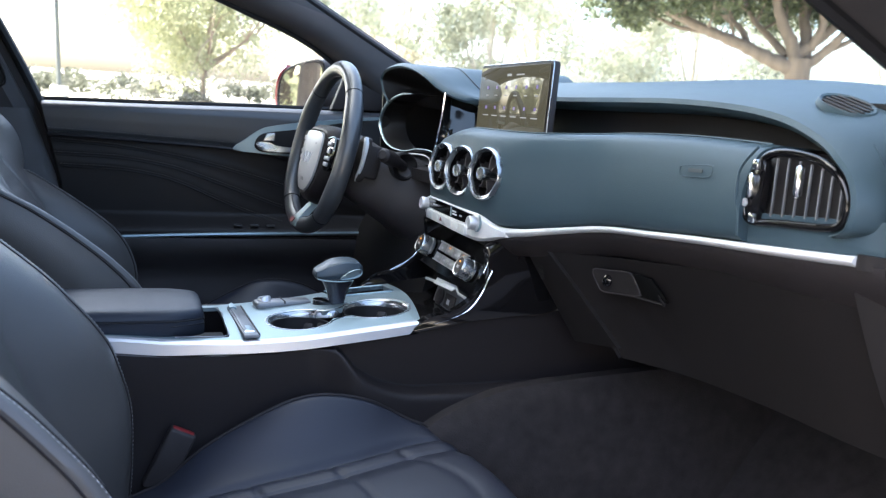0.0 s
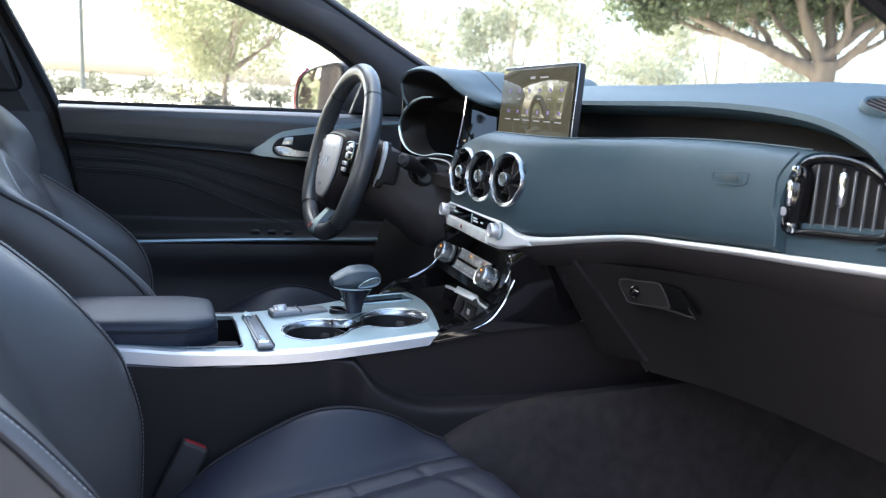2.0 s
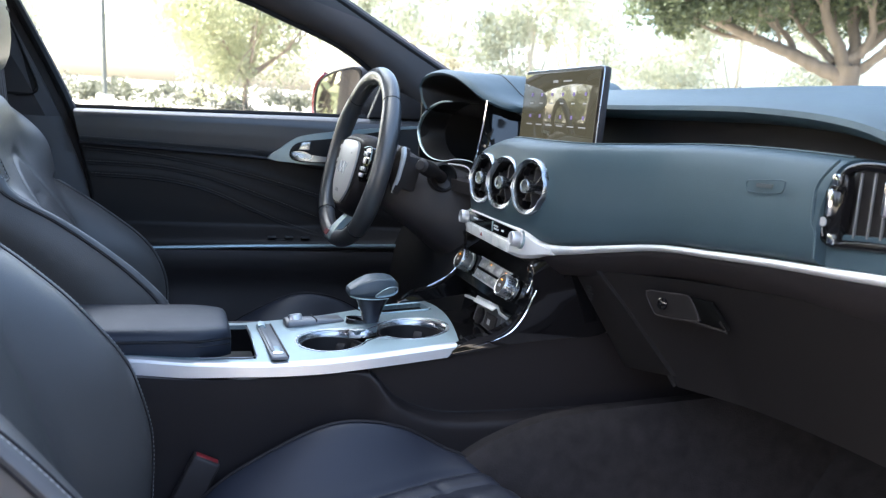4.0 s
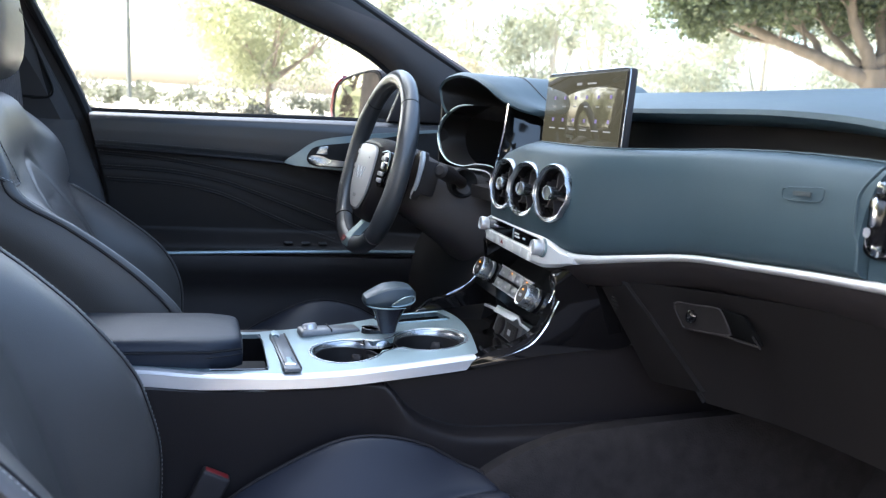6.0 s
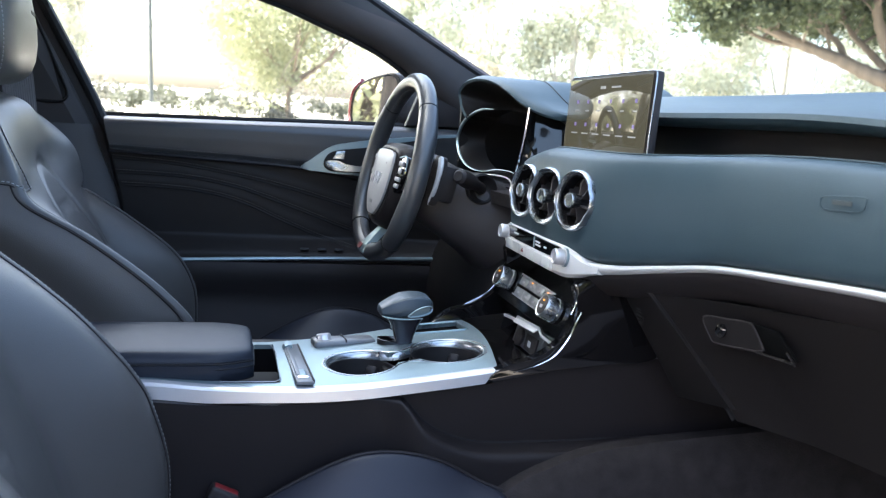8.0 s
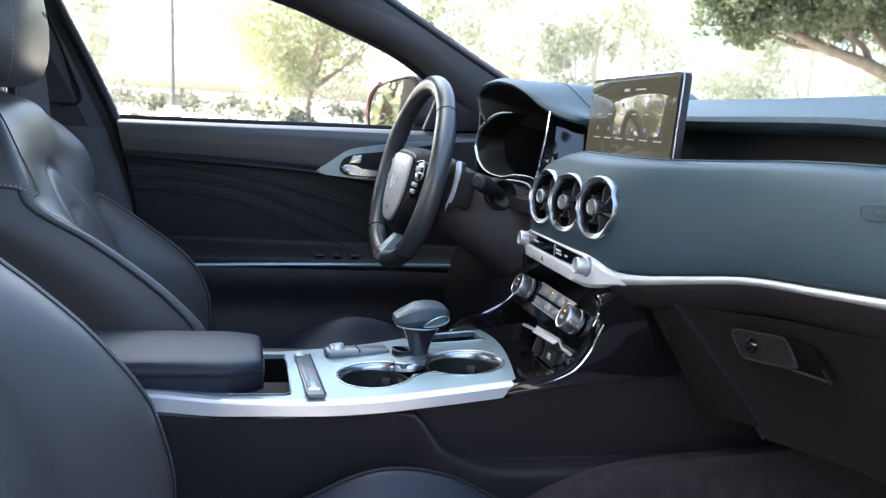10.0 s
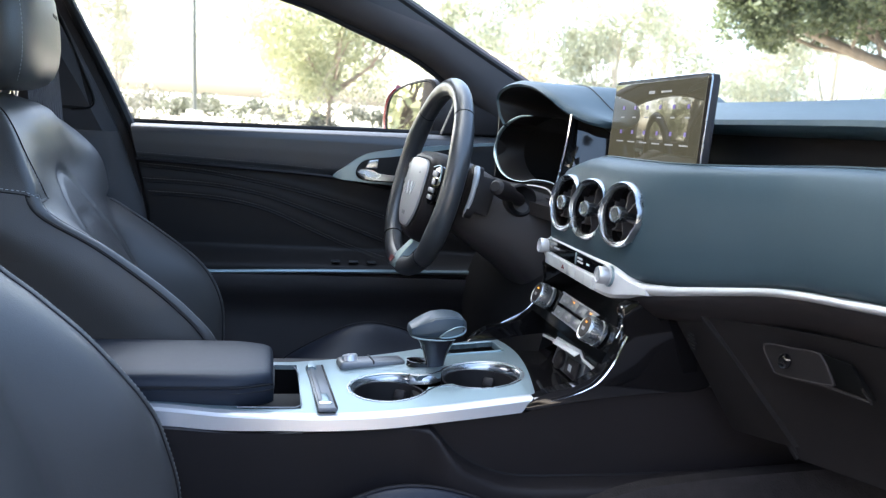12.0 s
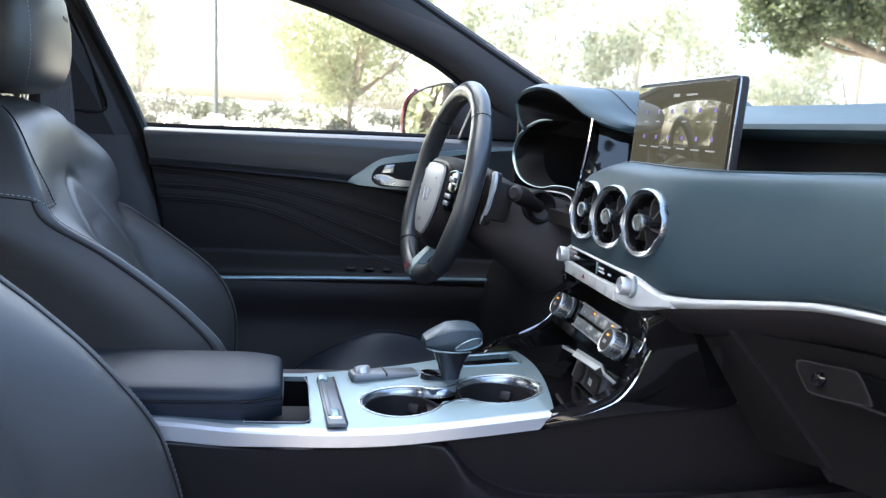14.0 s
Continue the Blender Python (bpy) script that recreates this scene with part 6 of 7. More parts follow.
# ---- front seats ----
def seat(y0, toe, label):
    t = thing("bucket_seat", (-0.30, y0, 0.30), label, "car seat", "front seats")
    BZ = [0.38, 0.46, 0.528, 0.594, 0.622, 0.65, 0.69, 0.73, 0.76, 0.80, 0.84, 0.875, 0.895, 0.910]
    BX = [-0.318, -0.314, -0.316, -0.329, -0.344, -0.366, -0.407, -0.453, -0.492, -0.525, -0.546, -0.562, -0.580, -0.625]
    CX = [-0.375, -0.385, -0.403, -0.424, -0.434, -0.446, -0.464, -0.483, -0.497, -0.512, -0.528, -0.545, -0.568, -0.620]
    DX = [-0.375, -0.385, -0.403, -0.424, -0.436, -0.452, -0.474, -0.499, -0.519, -0.541, -0.550, -0.560, -0.578, -0.625]
    def ridge_x(u, z):
        if toe:
            return spl(z, BZ, BX) - 0.006 * smooth(0.52, 0.60, z) * smooth(0.70, 0.64, z)
        near = spl(z, [0.38, 0.46, 0.528, 0.598, 0.639, 0.679, 0.723, 0.762, 0.80, 0.84, 0.875, 0.895, 0.91], [-0.282, -0.278, -0.282, -0.300, -0.335, -0.382, -0.4446, -0.512, -0.530, -0.550, -0.572, -0.595, -0.635])
        far = spl(z, [0.38, 0.503, 0.565, 0.625, 0.688, 0.7375, 0.7472, 0.808, 0.85, 0.89, 0.91], [-0.312, -0.307, -0.3147, -0.3504, -0.4306, -0.505, -0.507, -0.524, -0.556, -0.605, -0.645])
        return near + (far - near) * smooth(-0.15, 0.15, u)
    def ridge_w(z):
        return spl(z, [0.38, 0.5, 0.62, 0.74, 0.80, 0.85, 0.885, 0.90, 0.91], [0.198, 0.205, 0.209, 0.207, 0.199, 0.176, 0.142, 0.112, 0.07])
    def front(u, z):
        a = abs(u)
        b = 0.35 * smooth(0.46, 0.92, a) / smooth(0.46, 0.92, 0.86) + 0.65 * math.sin(math.pi / 2 * min(1.0, max(0.0, (a - 0.46) / 0.40)))
        if not toe:
            b += (smooth(0.28, 0.98, a) / smooth(0.28, 0.98, 0.86) - b) * smooth(0.66, 0.75, z)
        bx, cx = ridge_x(u, z), spl(z, BZ, CX if toe else DX)
        w = ridge_w(z) * (1 + (0.11 * math.exp(-((z - 0.815) / 0.055) ** 2) if u > 0 else 0))
        if a <= 0.86:
            x, y = cx + (bx - cx) * min(1, b), w * a / 0.86
            if toe and a > 0.40:
                x += 0.013 * math.sin(math.pi * (a - 0.40) / 0.46) * smooth(0.80, 0.70, z) * smooth(0.40, 0.52, z)
        elif a <= 0.93:
            q = (a - 0.86) / 0.07 * math.pi / 2
            x, y = bx - 0.013 * (1 - math.cos(q)), w + 0.013 * math.sin(q)
        else:
            q = (a - 0.93) / 0.07
            x, y = bx - 0.013 - 0.10 * q, w + 0.013 + 0.010 * math.sin(q * math.pi * 0.6)
        lobe = math.hypot(u / 0.38, (z - 0.60) / 0.20) if z > 0.60 else abs(u) / 0.38
        lobe = lobe if toe == 0 or u < 0 else 9.0
        x -= 0.0050 * math.exp(-((lobe - 1) / 0.034) ** 2) * (a < 0.8)
        x += 0.0030 * smooth(1.0, 0.60, lobe) - (0.005 * smooth(1.02, 0.72, lobe) * smooth(0.64, 0.74, z) if toe == 0 else 0)
        for zs in (0.535, 0.635, 0.735):
            if lobe < 1:
                x -= 0.0045 * math.exp(-((z - zs + 0.05 * u * u) / 0.006) ** 2) * smooth(0.9, 0.6, lobe)
        if toe == 0 and u > 0.3:
            cut_z = 0.741 + 0.07 * (u - 0.86)
            x -= 0.008 * max(0, 1 - abs(z - cut_z) / 0.014) ** 1.3 * smooth(0.38, 0.72, u)
        x += toe * (0.5 - 0.5 * u)
        return Vector((x, y0 + math.copysign(y, u), z))
    us = list(np.linspace(-1, -0.93, 4)) + list(np.linspace(-0.92, -0.86, 6)) + list(np.linspace(-0.84, 0.84, 57)) + list(np.linspace(0.86, 0.92, 6)) + list(np.linspace(0.93, 1, 4))
    rows = list(np.linspace(0.38, 0.88, 76)) + [0.886, 0.892, 0.897, 0.901, 0.905, 0.908, 0.910]
    rings = []
    for z in rows:
        r = [front(u, z) for u in us]
        back = spl(z, [0.38, 0.6, 0.86, 0.895, 0.91], [-0.50, -0.57, -0.67, -0.668, -0.65])
        w = ridge_w(z)
        r += [Vector((back, y0 + w * k, z)) for k in (0.92, 0.5, 0.0, -0.5, -0.92)]
        rings.append(r)
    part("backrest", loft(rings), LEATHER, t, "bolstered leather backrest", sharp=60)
    for s in (-1, 1):
        # flat stitched seam along the ridge
        def band(u, v):
            z = 0.40 + (0.335 if toe == 0 and s == 1 else 0.385) * v
            p = front(s * (0.848 + 0.075 * u), z)
            o = Vector((0.75, s * (0.1 + 0.9 * u), 0.25)).normalized()
            return p + o * (0.0032 * math.sin(math.pi * u) ** 0.5 + 0.0002)
        part("ridge_seam", grid(band, 6, 80, (-0.002, -s * 0.002, 0)), LEATHER, t, "flat stitched seam")
        st, sm = bmesh.new(), bmesh.new()
        stitches([band(0.30, v) + Vector((0.0001, s * 0.0001, 0.0)) for v in np.linspace(0, 1, 160)], (0.75, s * 0.3, 0.4), 0.0028, 0.0026, 0.0003, bm=st)
        tube([front(s * 0.843, z) + Vector((0.0004, 0, 0.0003)) for z in np.linspace(0.40, 0.735 if toe == 0 and s == 1 else 0.785, 80)], 0.0012, 5, bm=sm)
        tube([front(s * 0.926, z) + Vector((0.0004, s * 0.0008, 0)) for z in np.linspace(0.40, 0.735 if toe == 0 and s == 1 else 0.785, 80)], 0.0012, 5, bm=sm)
        # shoulder seams
        if toe or s == -1:
            ln3 = [front(s * ip(z, [0.775, 0.83, 0.895], [0.66, 0.80, 0.86]), z) + Vector((0.0010, 0, 0)) for z in np.linspace(0.775, 0.898, 50)]
            tube(ln3, 0.0009, 5, bm=sm)
            stitches([front(s * (0.030 + ip(z, [0.775, 0.83, 0.895], [0.66, 0.80, 0.86])), z) + Vector((0.0012, s * 0.0010, 0.0004)) for z in np.linspace(0.775, 0.890, 50)], (0.6, s * 0.8, 0.3), bm=st)
            ln4 = [front(s * u, 0.775 + (0.16 * (u - 0.86) if u > 0.86 else 0)) + Vector((0.0010, s * 0.0008, 0)) for u in np.linspace(0.66, 0.99, 40)]
            tube(ln4, 0.0009, 5, bm=sm)
            stitches([p + Vector((0.0006, s * 0.0006, 0.004)) for p in ln4], (0.7, s * 0.7, 0.2), bm=st)
        part("seam", sm, LEATHER_SOFT, t)
        part("stitching", st, THREAD, t, "grey thread stitching", kind="stuff")
    # cushion
    RX = [-0.42, -0.294, -0.234, -0.166, -0.117, -0.073, -0.020, 0.030, 0.060, 0.085]
    RZ = [0.39, 0.424, 0.472, 0.511, 0.531, 0.534, 0.522, 0.496, 0.484, 0.470]
    CZ = [0.42, 0.435, 0.445, 0.455, 0.460, 0.465, 0.471, 0.477, 0.478, 0.470]
    def cush(u, x):
        a = abs(u)
        rz, cz = spl(x, RX, RZ) - (0.012 if toe == 0 else 0), spl(x, RX, CZ)
        w = 0.192 - 0.012 * smooth(0.0, 0.085, x)
        fr = max(0.0, x - 0.050) / 0.035
        av = spl(x, [-0.42, -0.2, -0.05, 0.05, 0.09], [0.54, 0.55, 0.63, 0.74, 0.76])
        if a <= 0.88:
            b = smooth(av - 0.03, 0.93, a) / smooth(av - 0.03, 0.93, 0.88)
            z, y = cz + (rz - cz) * min(1, b), w * a / 0.88
        else:
            q = (a - 0.88) / 0.12 * math.pi / 2
            z, y = rz - 0.07 * (1 - math.cos(q)) ** 1.4, w + 0.012 * math.sin(q)
        z -= 0.030 * fr * fr
        z -= 0.005 * math.exp(-((a - av) / 0.022) ** 2) + 0.003 * math.exp(-((a - av + 0.17) / 0.014) ** 2)
        z += 0.005 * smooth(av - 0.17, av - 0.33, a) + 0.003 * math.exp(-((a - av + 0.085) / 0.05) ** 2)
        for sx in (-0.16, -0.055, 0.035):
            if a < av:
                z -= 0.0024 * math.exp(-((x - sx + 0.10 * u * u) / 0.004) ** 2)
        return Vector((x + 0.040 * (1 - min(1, a / 0.9) ** 2) * smooth(-0.03, 0.085, x) + (toe * 0.5 if toe else 0.05), y0 + math.copysign(y, u), z))
    rings = []
    us = list(np.linspace(-1, -0.88, 7)) + list(np.linspace(-0.86, 0.86, 215)) + list(np.linspace(0.88, 1, 7))
    for x in list(np.linspace(-0.42, 0.05, 120)) + [0.056, 0.062, 0.068, 0.073, 0.078, 0.082, 0.085]:
        r = [cush(u, x) for u in us]
        r += [Vector((x - 0.02, y0 + k * 0.185, 0.36)) for k in (1, 0.5, 0, -0.5, -1)]
        rings.append(r)
    part("cushion", loft(rings), CUSHION_SKYLIT, t, "bolstered leather seat cushion with sky blue painted into its colour", sharp=60)
    for s in (-1, 1):
        sm, st = bmesh.new(), bmesh.new()
        tube([cush(s * 0.885, x) + Vector((0, s * 0.0005, 0.0008)) for x in np.linspace(-0.33, 0.07, 90)], 0.0022, 6, bm=sm)
        part("piping", sm, LEATHER_SOFT, t, "raised edge piping")
        stitches([cush(s * 0.915, x) + Vector((0, s * 0.0012, 0.0010)) for x in np.linspace(-0.33, 0.07, 140)], (0, s * 0.6, 0.8), bm=st)
        part("stitching", st, THREAD, t, "grey thread stitching", kind="stuff")
    part("base", rbox((-0.20, y0, 0.335), (0.44, 0.34, 0.08), 0.01), PLASTIC, t)
    part("base_frame", rbox((-0.16, y0, 0.30), (0.38, 0.32, 0.03), 0.005), DARK, t)
    # headrest
    hr = []
    for z, hw, xf, xb in ((0.914, 0.060, -0.605, -0.640), (0.917, 0.085, -0.588, -0.656), (0.924, 0.103, -0.572, -0.668), (0.936, 0.116, -0.561, -0.676), (0.955, 0.124, -0.5545, -0.680), (0.98, 0.127, -0.552, -0.681), (1.01, 0.126, -0.553, -0.679), (1.05, 0.119, -0.560, -0.672), (1.085, 0.105, -0.574, -0.664), (1.10, 0.08, -0.592, -0.65)):
        r = []
        for k in range(40):
            q = 2 * math.pi * k / 40
            cx, sx = math.cos(q), math.sin(q)
            r.append(Vector(((xf + xb) / 2 + (xf - xb) / 2 * math.copysign(abs(cx) ** 0.55, cx), y0 + hw * math.copysign(abs(sx) ** 0.80, sx), z)))
        hr.append(r)
    h = part("headrest", loft(hr), LEATHER, t, "padded leather headrest")
    st = bmesh.new()
    for s in (-1, 1):
        ln = [(xf - 0.016, y0 + s * (hw - 0.020), z) for z, hw, xf in ((0.930, 0.110, -0.563), (0.945, 0.120, -0.557), (0.97, 0.126, -0.5525), (1.01, 0.126, -0.553), (1.05, 0.119, -0.560), (1.08, 0.108, -0.572))]
        ln = curve(ln, 40)
        stitches([p + Vector((0.002, s * 0.0022, 0)) for p in ln], (0.3, s, 0), bm=st)
    part("stitching", st, THREAD, h, kind="stuff")
    part("print", prism([(-0.5490, y0 - s_ * 0.001 + 0.012, 1.02) for s_ in (1,)] + [(-0.5490, y0 - 0.014, 1.024), (-0.5492, y0 - 0.013, 1.028), (-0.5492, y0 + 0.012, 1.025)], (0.0008, 0, 0)), TRIM_GREY, h)
    for s in (-1, 1):
        part("post", tube([(-0.625, y0 + s * 0.07, 0.90), (-0.622, y0 + s * 0.07, 0.95)], 0.006, 10), CHROME, t, "chrome headrest post")
    return t


seat(0.370, 0.0, "black leather driver seat with deep side bolsters")
seat(-0.370, 0.016, "black leather passenger seat with deep side bolsters")


def belt_buckle(y):
    t = thing("belt_buckle", (-0.29, y, 0.40), "black seat belt buckle with red release button", "belt buckle")
    d = Vector((0.42, 0.0, 0.90)).normalized()
    a = Vector((-0.299, y, 0.388))
    m = axis_frame(a + d * 0.075, d, (0, 1, 0))
    part("body", rbox((0, 0, 0), (0.020, 0.034, 0.082), 0.004, m, seg=3), PLASTIC, t)
    part("release_button", rbox((0, 0, 0), (0.012, 0.028, 0.003), 0.0012, m @ pose(0, 0, 0.0402)), RED_PLASTIC, t, "red release button")
    part("stalk", tube([a + d * 0.025, a - d * 0.02, a - d * 0.07], [0.011, 0.010, 0.010], 8, flat=0.6), DARK, t)
belt_buckle(-0.166)
belt_buckle(0.166)


def belt():
    def web(u, v):
        rib = 0.0006 * math.cos(2 * math.pi * 14 * u)
        return Vector((-0.678 + 0.054 * u + 0.049 * v, 0.668 - 0.05 * v - rib, 1.10 - 0.42 * v))
    solo("seat_belt", grid(web, 56, 12, (0.0, 0.0018, 0)), BELT, "grey ribbed driver seat belt webbing", "seat belt", sharp=60)
belt()


# ---- outside ----
def leaf_cloud(bm, centres, n, size, rng, squash=1.0, droop=0.0):
    """Loose leaf clumps: small bent quads round the given centres (centre, radius)."""
    wts = np.array([r ** 2 for _, r in centres])
    wts = wts / wts.sum()
    picks = rng.choice(len(centres), size=n, p=wts)
    dirs = rng.normal(size=(n, 3))
    dirs /= np.linalg.norm(dirs, axis=1)[:, None]
    rad = rng.random(n) ** 0.5
    sz = size * (0.6 + 0.8 * rng.random(n))
    ax = rng.normal(size=(n, 3))
    ay = rng.normal(size=(n, 3))
    verts, faces = [], []
    for i in range(n):
        c, r = centres[picks[i]]
        p = Vector(c) + Vector(dirs[i]) * r * float(rad[i])
        p.z = c[2] + (p.z - c[2]) * squash - droop * float(rng.random())
        a = Vector(ax[i]).normalized()
        b = a.cross(Vector(ay[i])).normalized()
        s = float(sz[i])
        k = len(verts)
        verts += [p - a * s, p + b * s * 0.45, p + a * s, p - b * s * 0.45]
        faces.append((k, k + 1, k + 2, k + 3))
    return verts, faces


def mesh_part(name, verts, faces, mat, parent, label="", kind=""):
    base = ROOT[parent] if parent else Vector((0, 0, 0))
    me = bpy.data.meshes.new(name)
    me.from_pydata([tuple(Vector(v) - base) for v in verts], [], faces)
    me.materials.append(mat)
    ob = new(name, me)
    ob.parent = parent
    ROOT[ob] = base
    return tagged(ob, label, kind=kind)


def ground_z(x, y):
    d = math.hypot(x, y)
    return -0.10 + 0.45 * smooth(6, 26, d)


def tree(loc, h, crown_r, crown_h, mat, bark, label, n_leaf, leaf, seed, trunk_r=0.09, spread=0.6, fork=0.35, limbs=7, group="", clumps=26, drift=0.0):
    rng = np.random.default_rng(seed)
    t = thing("tree", loc, label, "tree", group)
    b = Vector(loc)
    bm = bmesh.new()
    top = b + Vector((0.15 * rng.normal(), 0.15 * rng.normal(), h * 0.75))
    k = b + Vector((0.05 * rng.normal(), 0.05 * rng.normal(), h * fork))
    tube(curve([b - Vector((0, 0, 0.3)), b + Vector((0, 0, 0.15)), k, top], 16), [trunk_r * 1.5, trunk_r * 1.3] + [trunk_r * (1.1 - 0.9 * i / 16) for i in range(15)], 9, bm=bm)
    centres = []
    for i in range(limbs):
        a = 2 * math.pi * (i + rng.random() * 0.6) / limbs
        e = k + Vector((math.cos(a) * crown_r * spread, math.sin(a) * crown_r * spread, crown_h * (0.25 + 0.5 * rng.random())))
        m = (k + e) / 2 + Vector((math.cos(a) * 0.12 * crown_r, math.sin(a) * 0.12 * crown_r, -0.04 * crown_h))
        s = k + Vector((0, 0, -0.1 * rng.random() * h))
        tube(curve([s, m, e], 10), [trunk_r * (0.65 - 0.055 * q) for q in range(11)], 7, bm=bm)
        for _ in range(2):
            f = e + Vector(rng.normal(size=3)) * crown_r * 0.25
            tube([m, (m + f) / 2 + Vector((0, 0, 0.05 * crown_h)), f], [trunk_r * 0.28, trunk_r * 0.18, trunk_r * 0.06], 5, bm=bm)
    part("trunk", bm, bark, t)
    cz = b.z + h * fork + crown_h * 0.5
    for i in range(clumps):
        d = rng.normal(size=3)
        d /= np.linalg.norm(d)
        r = rng.random() ** 0.45
        centres.append(((b.x + drift + d[0] * crown_r * r, b.y + d[1] * crown_r * r, cz + d[2] * crown_h * 0.55 * r), crown_r * (0.20 + 0.22 * rng.random())))
    v, f = leaf_cloud(None, centres, n_leaf, leaf, rng)
    mesh_part("crown", v, f, mat, t, kind="stuff")
    return t


def outside():
    # light green street tree beyond the driver window
    tree((1.33, 22.5, 0.15), 4.9, 2.8, 3.8, LEAF_LIGHT, BARK_MID, "young light green tree on dry ground", 60000, 0.052, 3, 0.075, 0.7, 0.27, clumps=72, drift=-0.70)
    # row of gum trees further off
    k = 0
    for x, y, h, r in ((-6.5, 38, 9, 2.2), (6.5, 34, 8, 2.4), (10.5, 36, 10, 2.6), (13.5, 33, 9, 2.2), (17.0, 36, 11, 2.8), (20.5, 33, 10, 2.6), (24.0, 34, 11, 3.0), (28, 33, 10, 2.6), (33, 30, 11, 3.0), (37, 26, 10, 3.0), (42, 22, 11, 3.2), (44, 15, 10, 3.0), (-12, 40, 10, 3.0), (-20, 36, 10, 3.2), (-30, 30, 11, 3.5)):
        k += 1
        tree((x, y, 0.3), h, r * 1.15, h * 0.95, LEAF_GUM_HAZED, BARK, "tall thin gum tree with sparse leaves in haze-paled colour", 9500, 0.105, 20 + k, 0.10, 0.5, 0.10, 6, "gum trees", 34)
    # tall trees out of view, added to block the sun from the car
    for i, (x, y) in enumerate(((-7.4, 4.3), (-6.6, 7.4), (-9.8, 4.6), (-4.6, 5.0), (-8.4, 1.6), (-10.8, 8.2))):
        tree((x, y, -0.1), 14.0, 3.3, 8.5, LEAF_DARK, BARK_DARK, "tall dense leafy tree, out of view, added to shade the car", 10000, 0.30, 80 + i, 0.22, 0.6, 0.36, 7, "shade trees", 40)
    # leafy thicket beyond the rear door
    for i, (x, y) in enumerate(((-9.5, 13.5), (-12.5, 11.0), (-15.5, 9.0), (-12.0, 16.5), (-16.5, 13.5), (-9.5, 19.5), (-19, 8.0))):
        tree((x, y, 0.1), 4.2, 2.1, 3.8, LEAF_LIGHT, BARK_DARK, "bushy light green tree behind the car", 1500, 0.16, 120 + i, 0.14, 0.7, 0.06, 7, "thicket trees", 34)
    # dense unseen trees behind the camera, added to block low sky and darken reflections
    for i, (x, y) in enumerate(((-15, -19), (-10.5, -17.5), (-6, -18.5), (-1.5, -17), (3, -18.5), (7.5, -17.5), (12, -19), (-19, -15))):
        tree((x, y, 0.1), 4.2, 2.9, 3.8, LEAF_DARK, BARK_DARK, "dense dark tree, out of view, added to block low sky", 5200, 0.26, 60 + i, 0.14, 0.6, 0.10, 6, "boundary trees", 34)


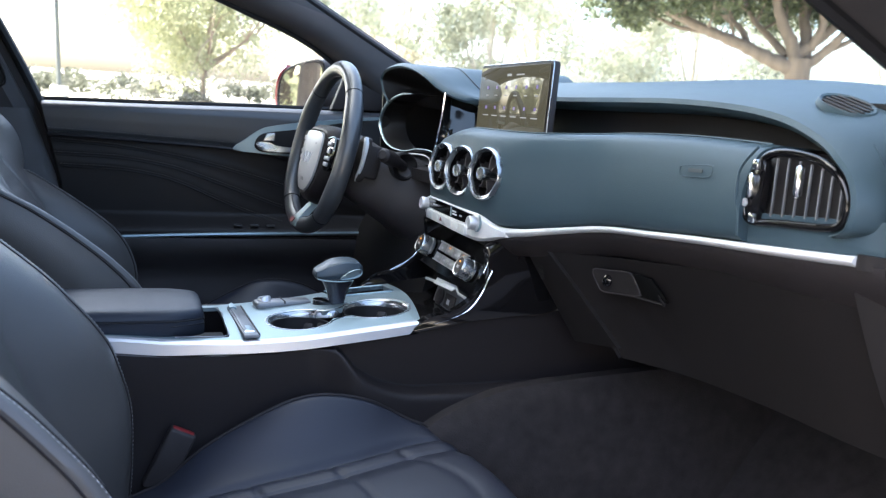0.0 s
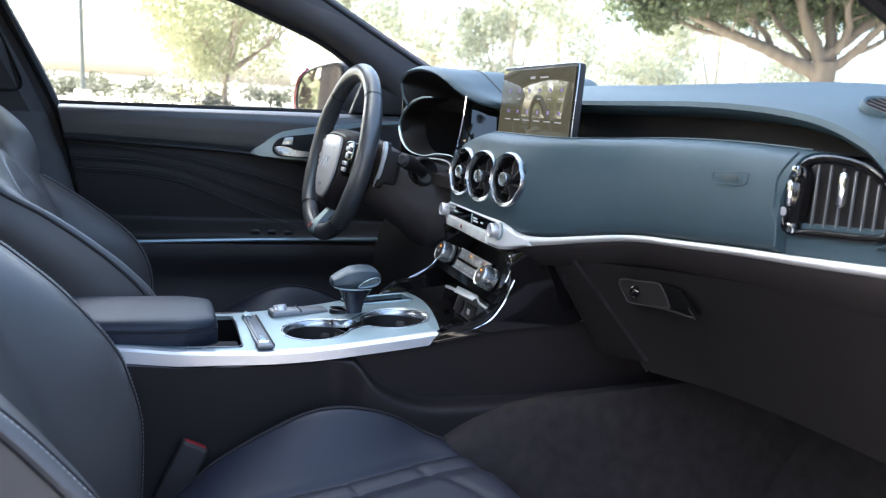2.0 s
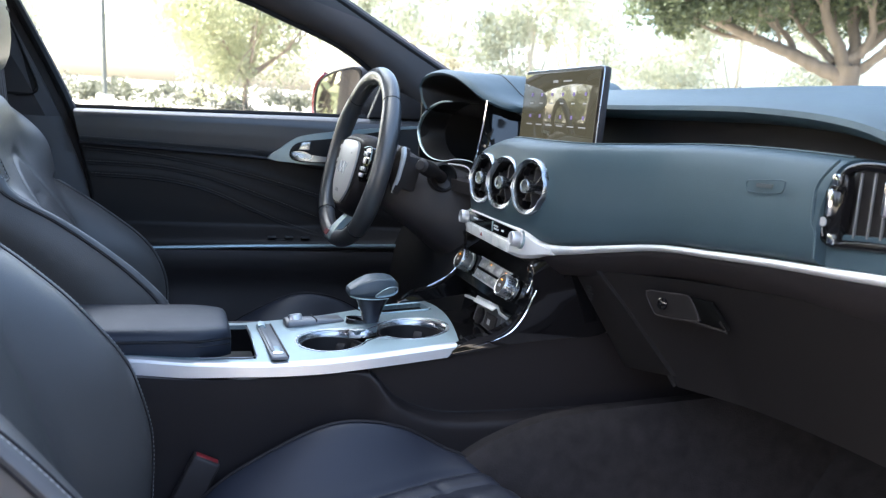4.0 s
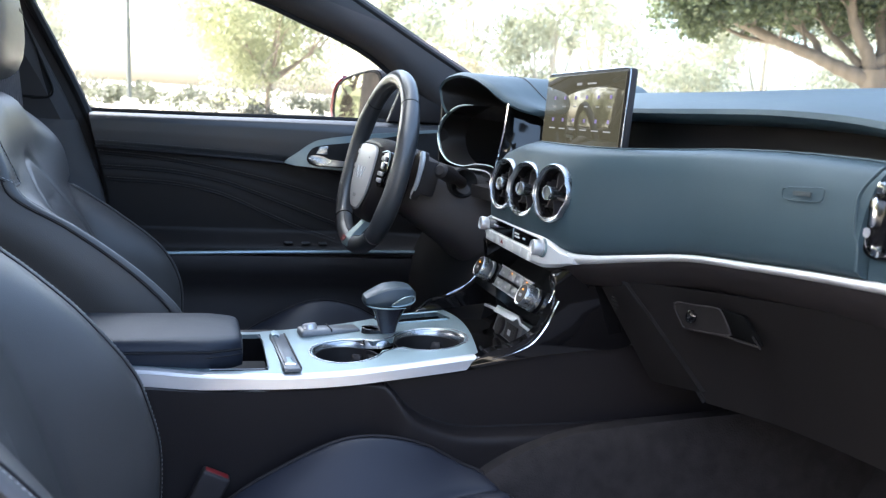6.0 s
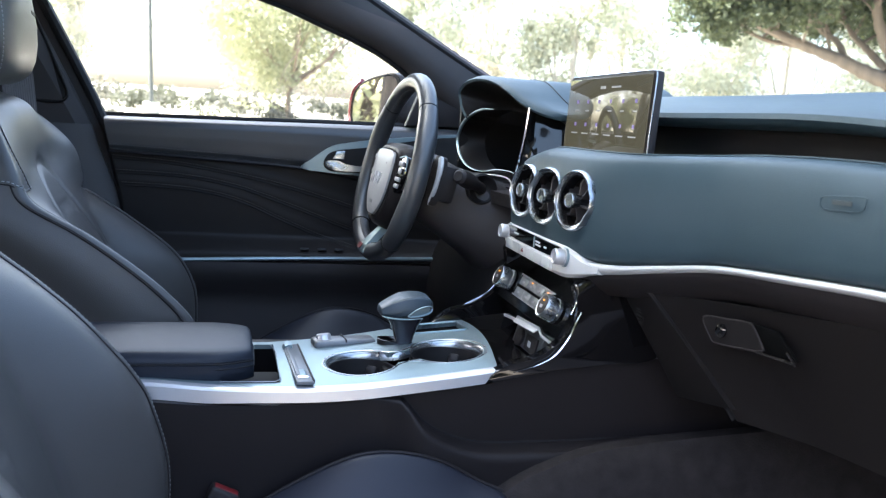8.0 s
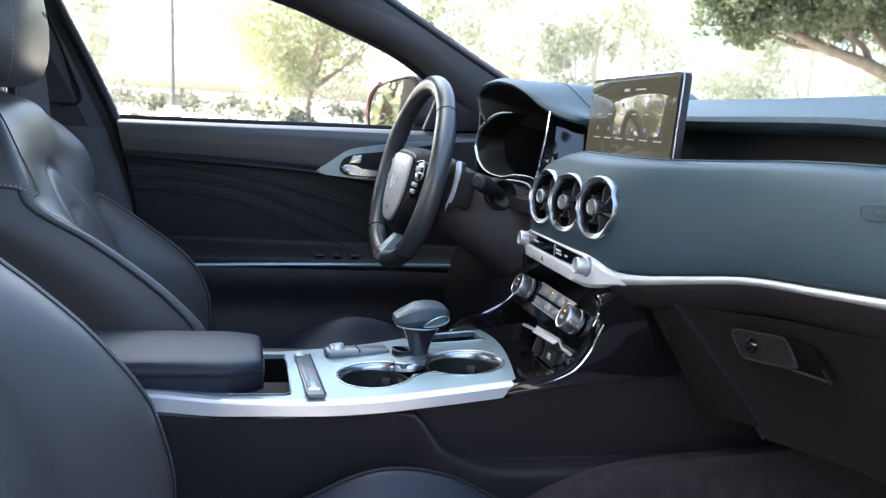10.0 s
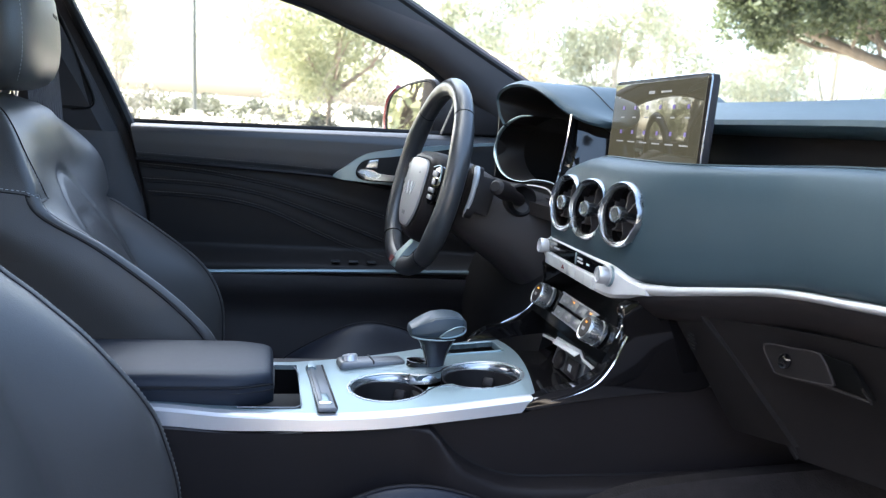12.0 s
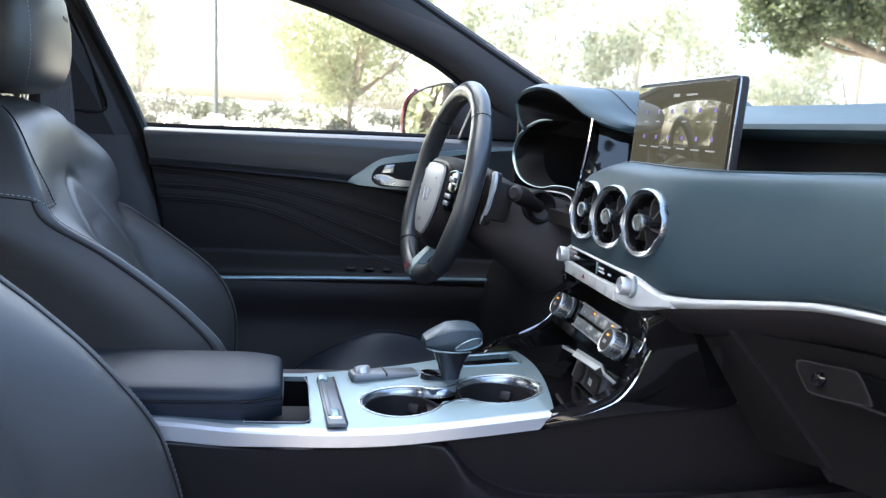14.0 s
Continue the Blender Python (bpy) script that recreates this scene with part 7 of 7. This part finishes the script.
def big_tree():
    base = Vector((10.70, 11.55, 0.15))
    rng = np.random.default_rng(8)
    t = thing("tree", base, "large spreading tree with thick forked limbs and dark leaves", "tree")
    bm = bmesh.new()
    fork = base + Vector((0, 0, 1.77))
    tube(curve([base - Vector((0, 0, 0.4)), base + Vector((0, 0, 0.3)), base + Vector((0.02, 0, 1.1)), fork + Vector((0, 0, 0.05))], 12), [0.36, 0.30, 0.25, 0.225, 0.215, 0.21, 0.205, 0.20, 0.20, 0.205, 0.21, 0.22, 0.23], 14, bm=bm)
    rt, bk = Vector((0.76, -0.65, 0)), Vector((0.65, 0.76, 0))
    # run to the side and up from the fork, thickness, depth
    limbs = [([(-0.12, -0.08), (-0.50, 0.02), (-0.95, 0.22), (-1.60, 0.47), (-2.30, 0.80), (-3.0, 1.2)], 0.145, -0.3),
             ([(-0.06, 0.0), (-0.20, 0.32), (-0.38, 0.70), (-0.46, 1.15), (-0.42, 2.0)], 0.135, -0.2),
             ([(0.06, 0.0), (0.06, 0.45), (0.0, 1.0), (0.10, 2.1)], 0.13, 0.5),
             ([(0.10, -0.10), (0.42, 0.22), (0.72, 0.55), (0.98, 0.92), (1.3, 1.7)], 0.095, -0.2),
             ([(0.45, 0.24), (0.80, 0.42), (1.12, 0.72), (1.7, 1.2)], 0.055, 0.2),
             ([(-0.85, 0.18), (-1.05, 0.52), (-1.45, 0.85), (-1.8, 1.4)], 0.070, 0.2),
             ([(-0.18, 0.12), (-0.52, 0.42), (-0.85, 0.80), (-1.2, 1.5)], 0.075, 0.5),
             ([(0.16, 0.2), (0.30, 0.62), (0.28, 1.05), (0.5, 1.9)], 0.085, -0.1),
             ([(-1.65, 0.46), (-2.1, 0.50), (-2.55, 0.66), (-3.2, 0.9)], 0.05, 0.3),
             ([(0.0, 0.1), (0.9, 0.9), (2.0, 1.4), (3.4, 1.7)], 0.10, 0.8)]
    ends = []
    for run, r0, deep in limbs:
        cv = curve([fork + rt * a + bk * deep * (k / (len(run) - 1)) + Vector((0.02 * rng.normal(), 0.02 * rng.normal(), b + 0.02 * rng.normal())) for k, (a, b) in enumerate(run)], 26)
        tube(cv, [r0 * (1 - 0.62 * q / (len(cv) - 1)) * (1 + 0.10 * math.sin(2.3 * q)) for q in range(len(cv))], 10, bm=bm)
        for q in range(4):
            b0 = cv[int(len(cv) * (0.45 + 0.13 * q))]
            e = b0 + rt * rng.normal() * 0.45 + bk * 0.4 * rng.normal() + Vector((0, 0, 0.3 + 0.5 * rng.random()))
            tube([b0, (b0 + e) / 2 + Vector((0.04, 0, 0.06)), e], [0.032, 0.022, 0.008], 6, bm=bm)
            ends.append(e)
    part("trunk", bm, BARK_BIG, t)
    centres = [(tuple(e + Vector((0, 0, 0.15))), 0.30 + 0.25 * rng.random()) for e in ends]
    def mass(n, side, deep, low, high, r):
        for _ in range(n):
            q = side[0] + (side[1] - side[0]) * rng.random()
            p = fork + rt * q + bk * (deep[0] + (deep[1] - deep[0]) * rng.random()) + Vector((0, 0, low + (high - low) * rng.random()))
            centres.append((tuple(p), r * (0.7 + 0.6 * rng.random())))
    mass(46, (-3.6, -1.7), (-1.2, 1.2), 0.68, 1.6, 0.34)
    mass(40, (-1.8, 2.2), (0.9, 2.2), 0.85, 1.8, 0.38)
    mass(26, (1.3, 4.2), (-0.8, 1.6), 0.60, 1.7, 0.36)
    mass(14, (-4.1, -3.2), (-0.8, 0.8), 1.05, 1.8, 0.34)
    mass(70, (-3.6, 4.2), (-1.8, 2.2), 1.7, 3.8, 0.75)
    v, f = leaf_cloud(None, centres, 150000, 0.050, rng)
    mesh_part("crown", v, f, LEAF_DARK, t, kind="stuff")


def shrubs():
    rng = np.random.default_rng(5)
    for ring, (d, n, rr) in enumerate(((19.5, 34, 0.55), (24.0, 46, 0.75), (31.0, 60, 1.35))):
        for i in range(n):
            a = math.radians(-25 + 150 * (i + 0.6 * rng.random()) / n)
            x, y = math.cos(a) * d * (1 + 0.05 * rng.normal()), math.sin(a) * d * (1 + 0.05 * rng.normal())
            r = rr * (0.55 + 0.6 * rng.random())
            z = ground_z(x, y)
            cs = [((x + 0.5 * r * rng.normal(), y + 0.5 * r * rng.normal(), z + r * (0.1 + 0.3 * rng.random())), r * (0.35 + 0.25 * rng.random())) for _ in range(7)]
            v, f = leaf_cloud(None, cs, 640, 0.040 * (1 + 0.5 * ring), rng, 0.8)
            ob = mesh_part("shrub", v, f, LEAF_SHRUB if rng.random() < 0.6 else LEAF_SHRUB_GREEN, None)
            tagged(ob, "low dry grey-green shrub on the bank", "shrub", "shrubs on the bank")


def lamp_post():
    t = thing("lamp_post", (-2.0, 21.0, 0.25), "thin dark steel lamp post on a concrete foot", "lamp post")
    part("pole", tube([(-2.0, 21.0, 0.3), (-2.08, 21.0, 3.5), (-2.15, 21.0, 6.5)], [0.055, 0.05, 0.04], 10), STEEL, t)
    part("foot", lathe([(0.20, -0.2), (0.20, 0.32), (0.18, 0.34)], pose(-2.0, 21.0, 0.20), 20), CONCRETE, t, "pale concrete foot")
    part("lamp_head", rbox((-1.9, 21.0, 6.5), (0.7, 0.3, 0.12), 0.03), STEEL, t)


outside()
big_tree()
shrubs()
lamp_post()
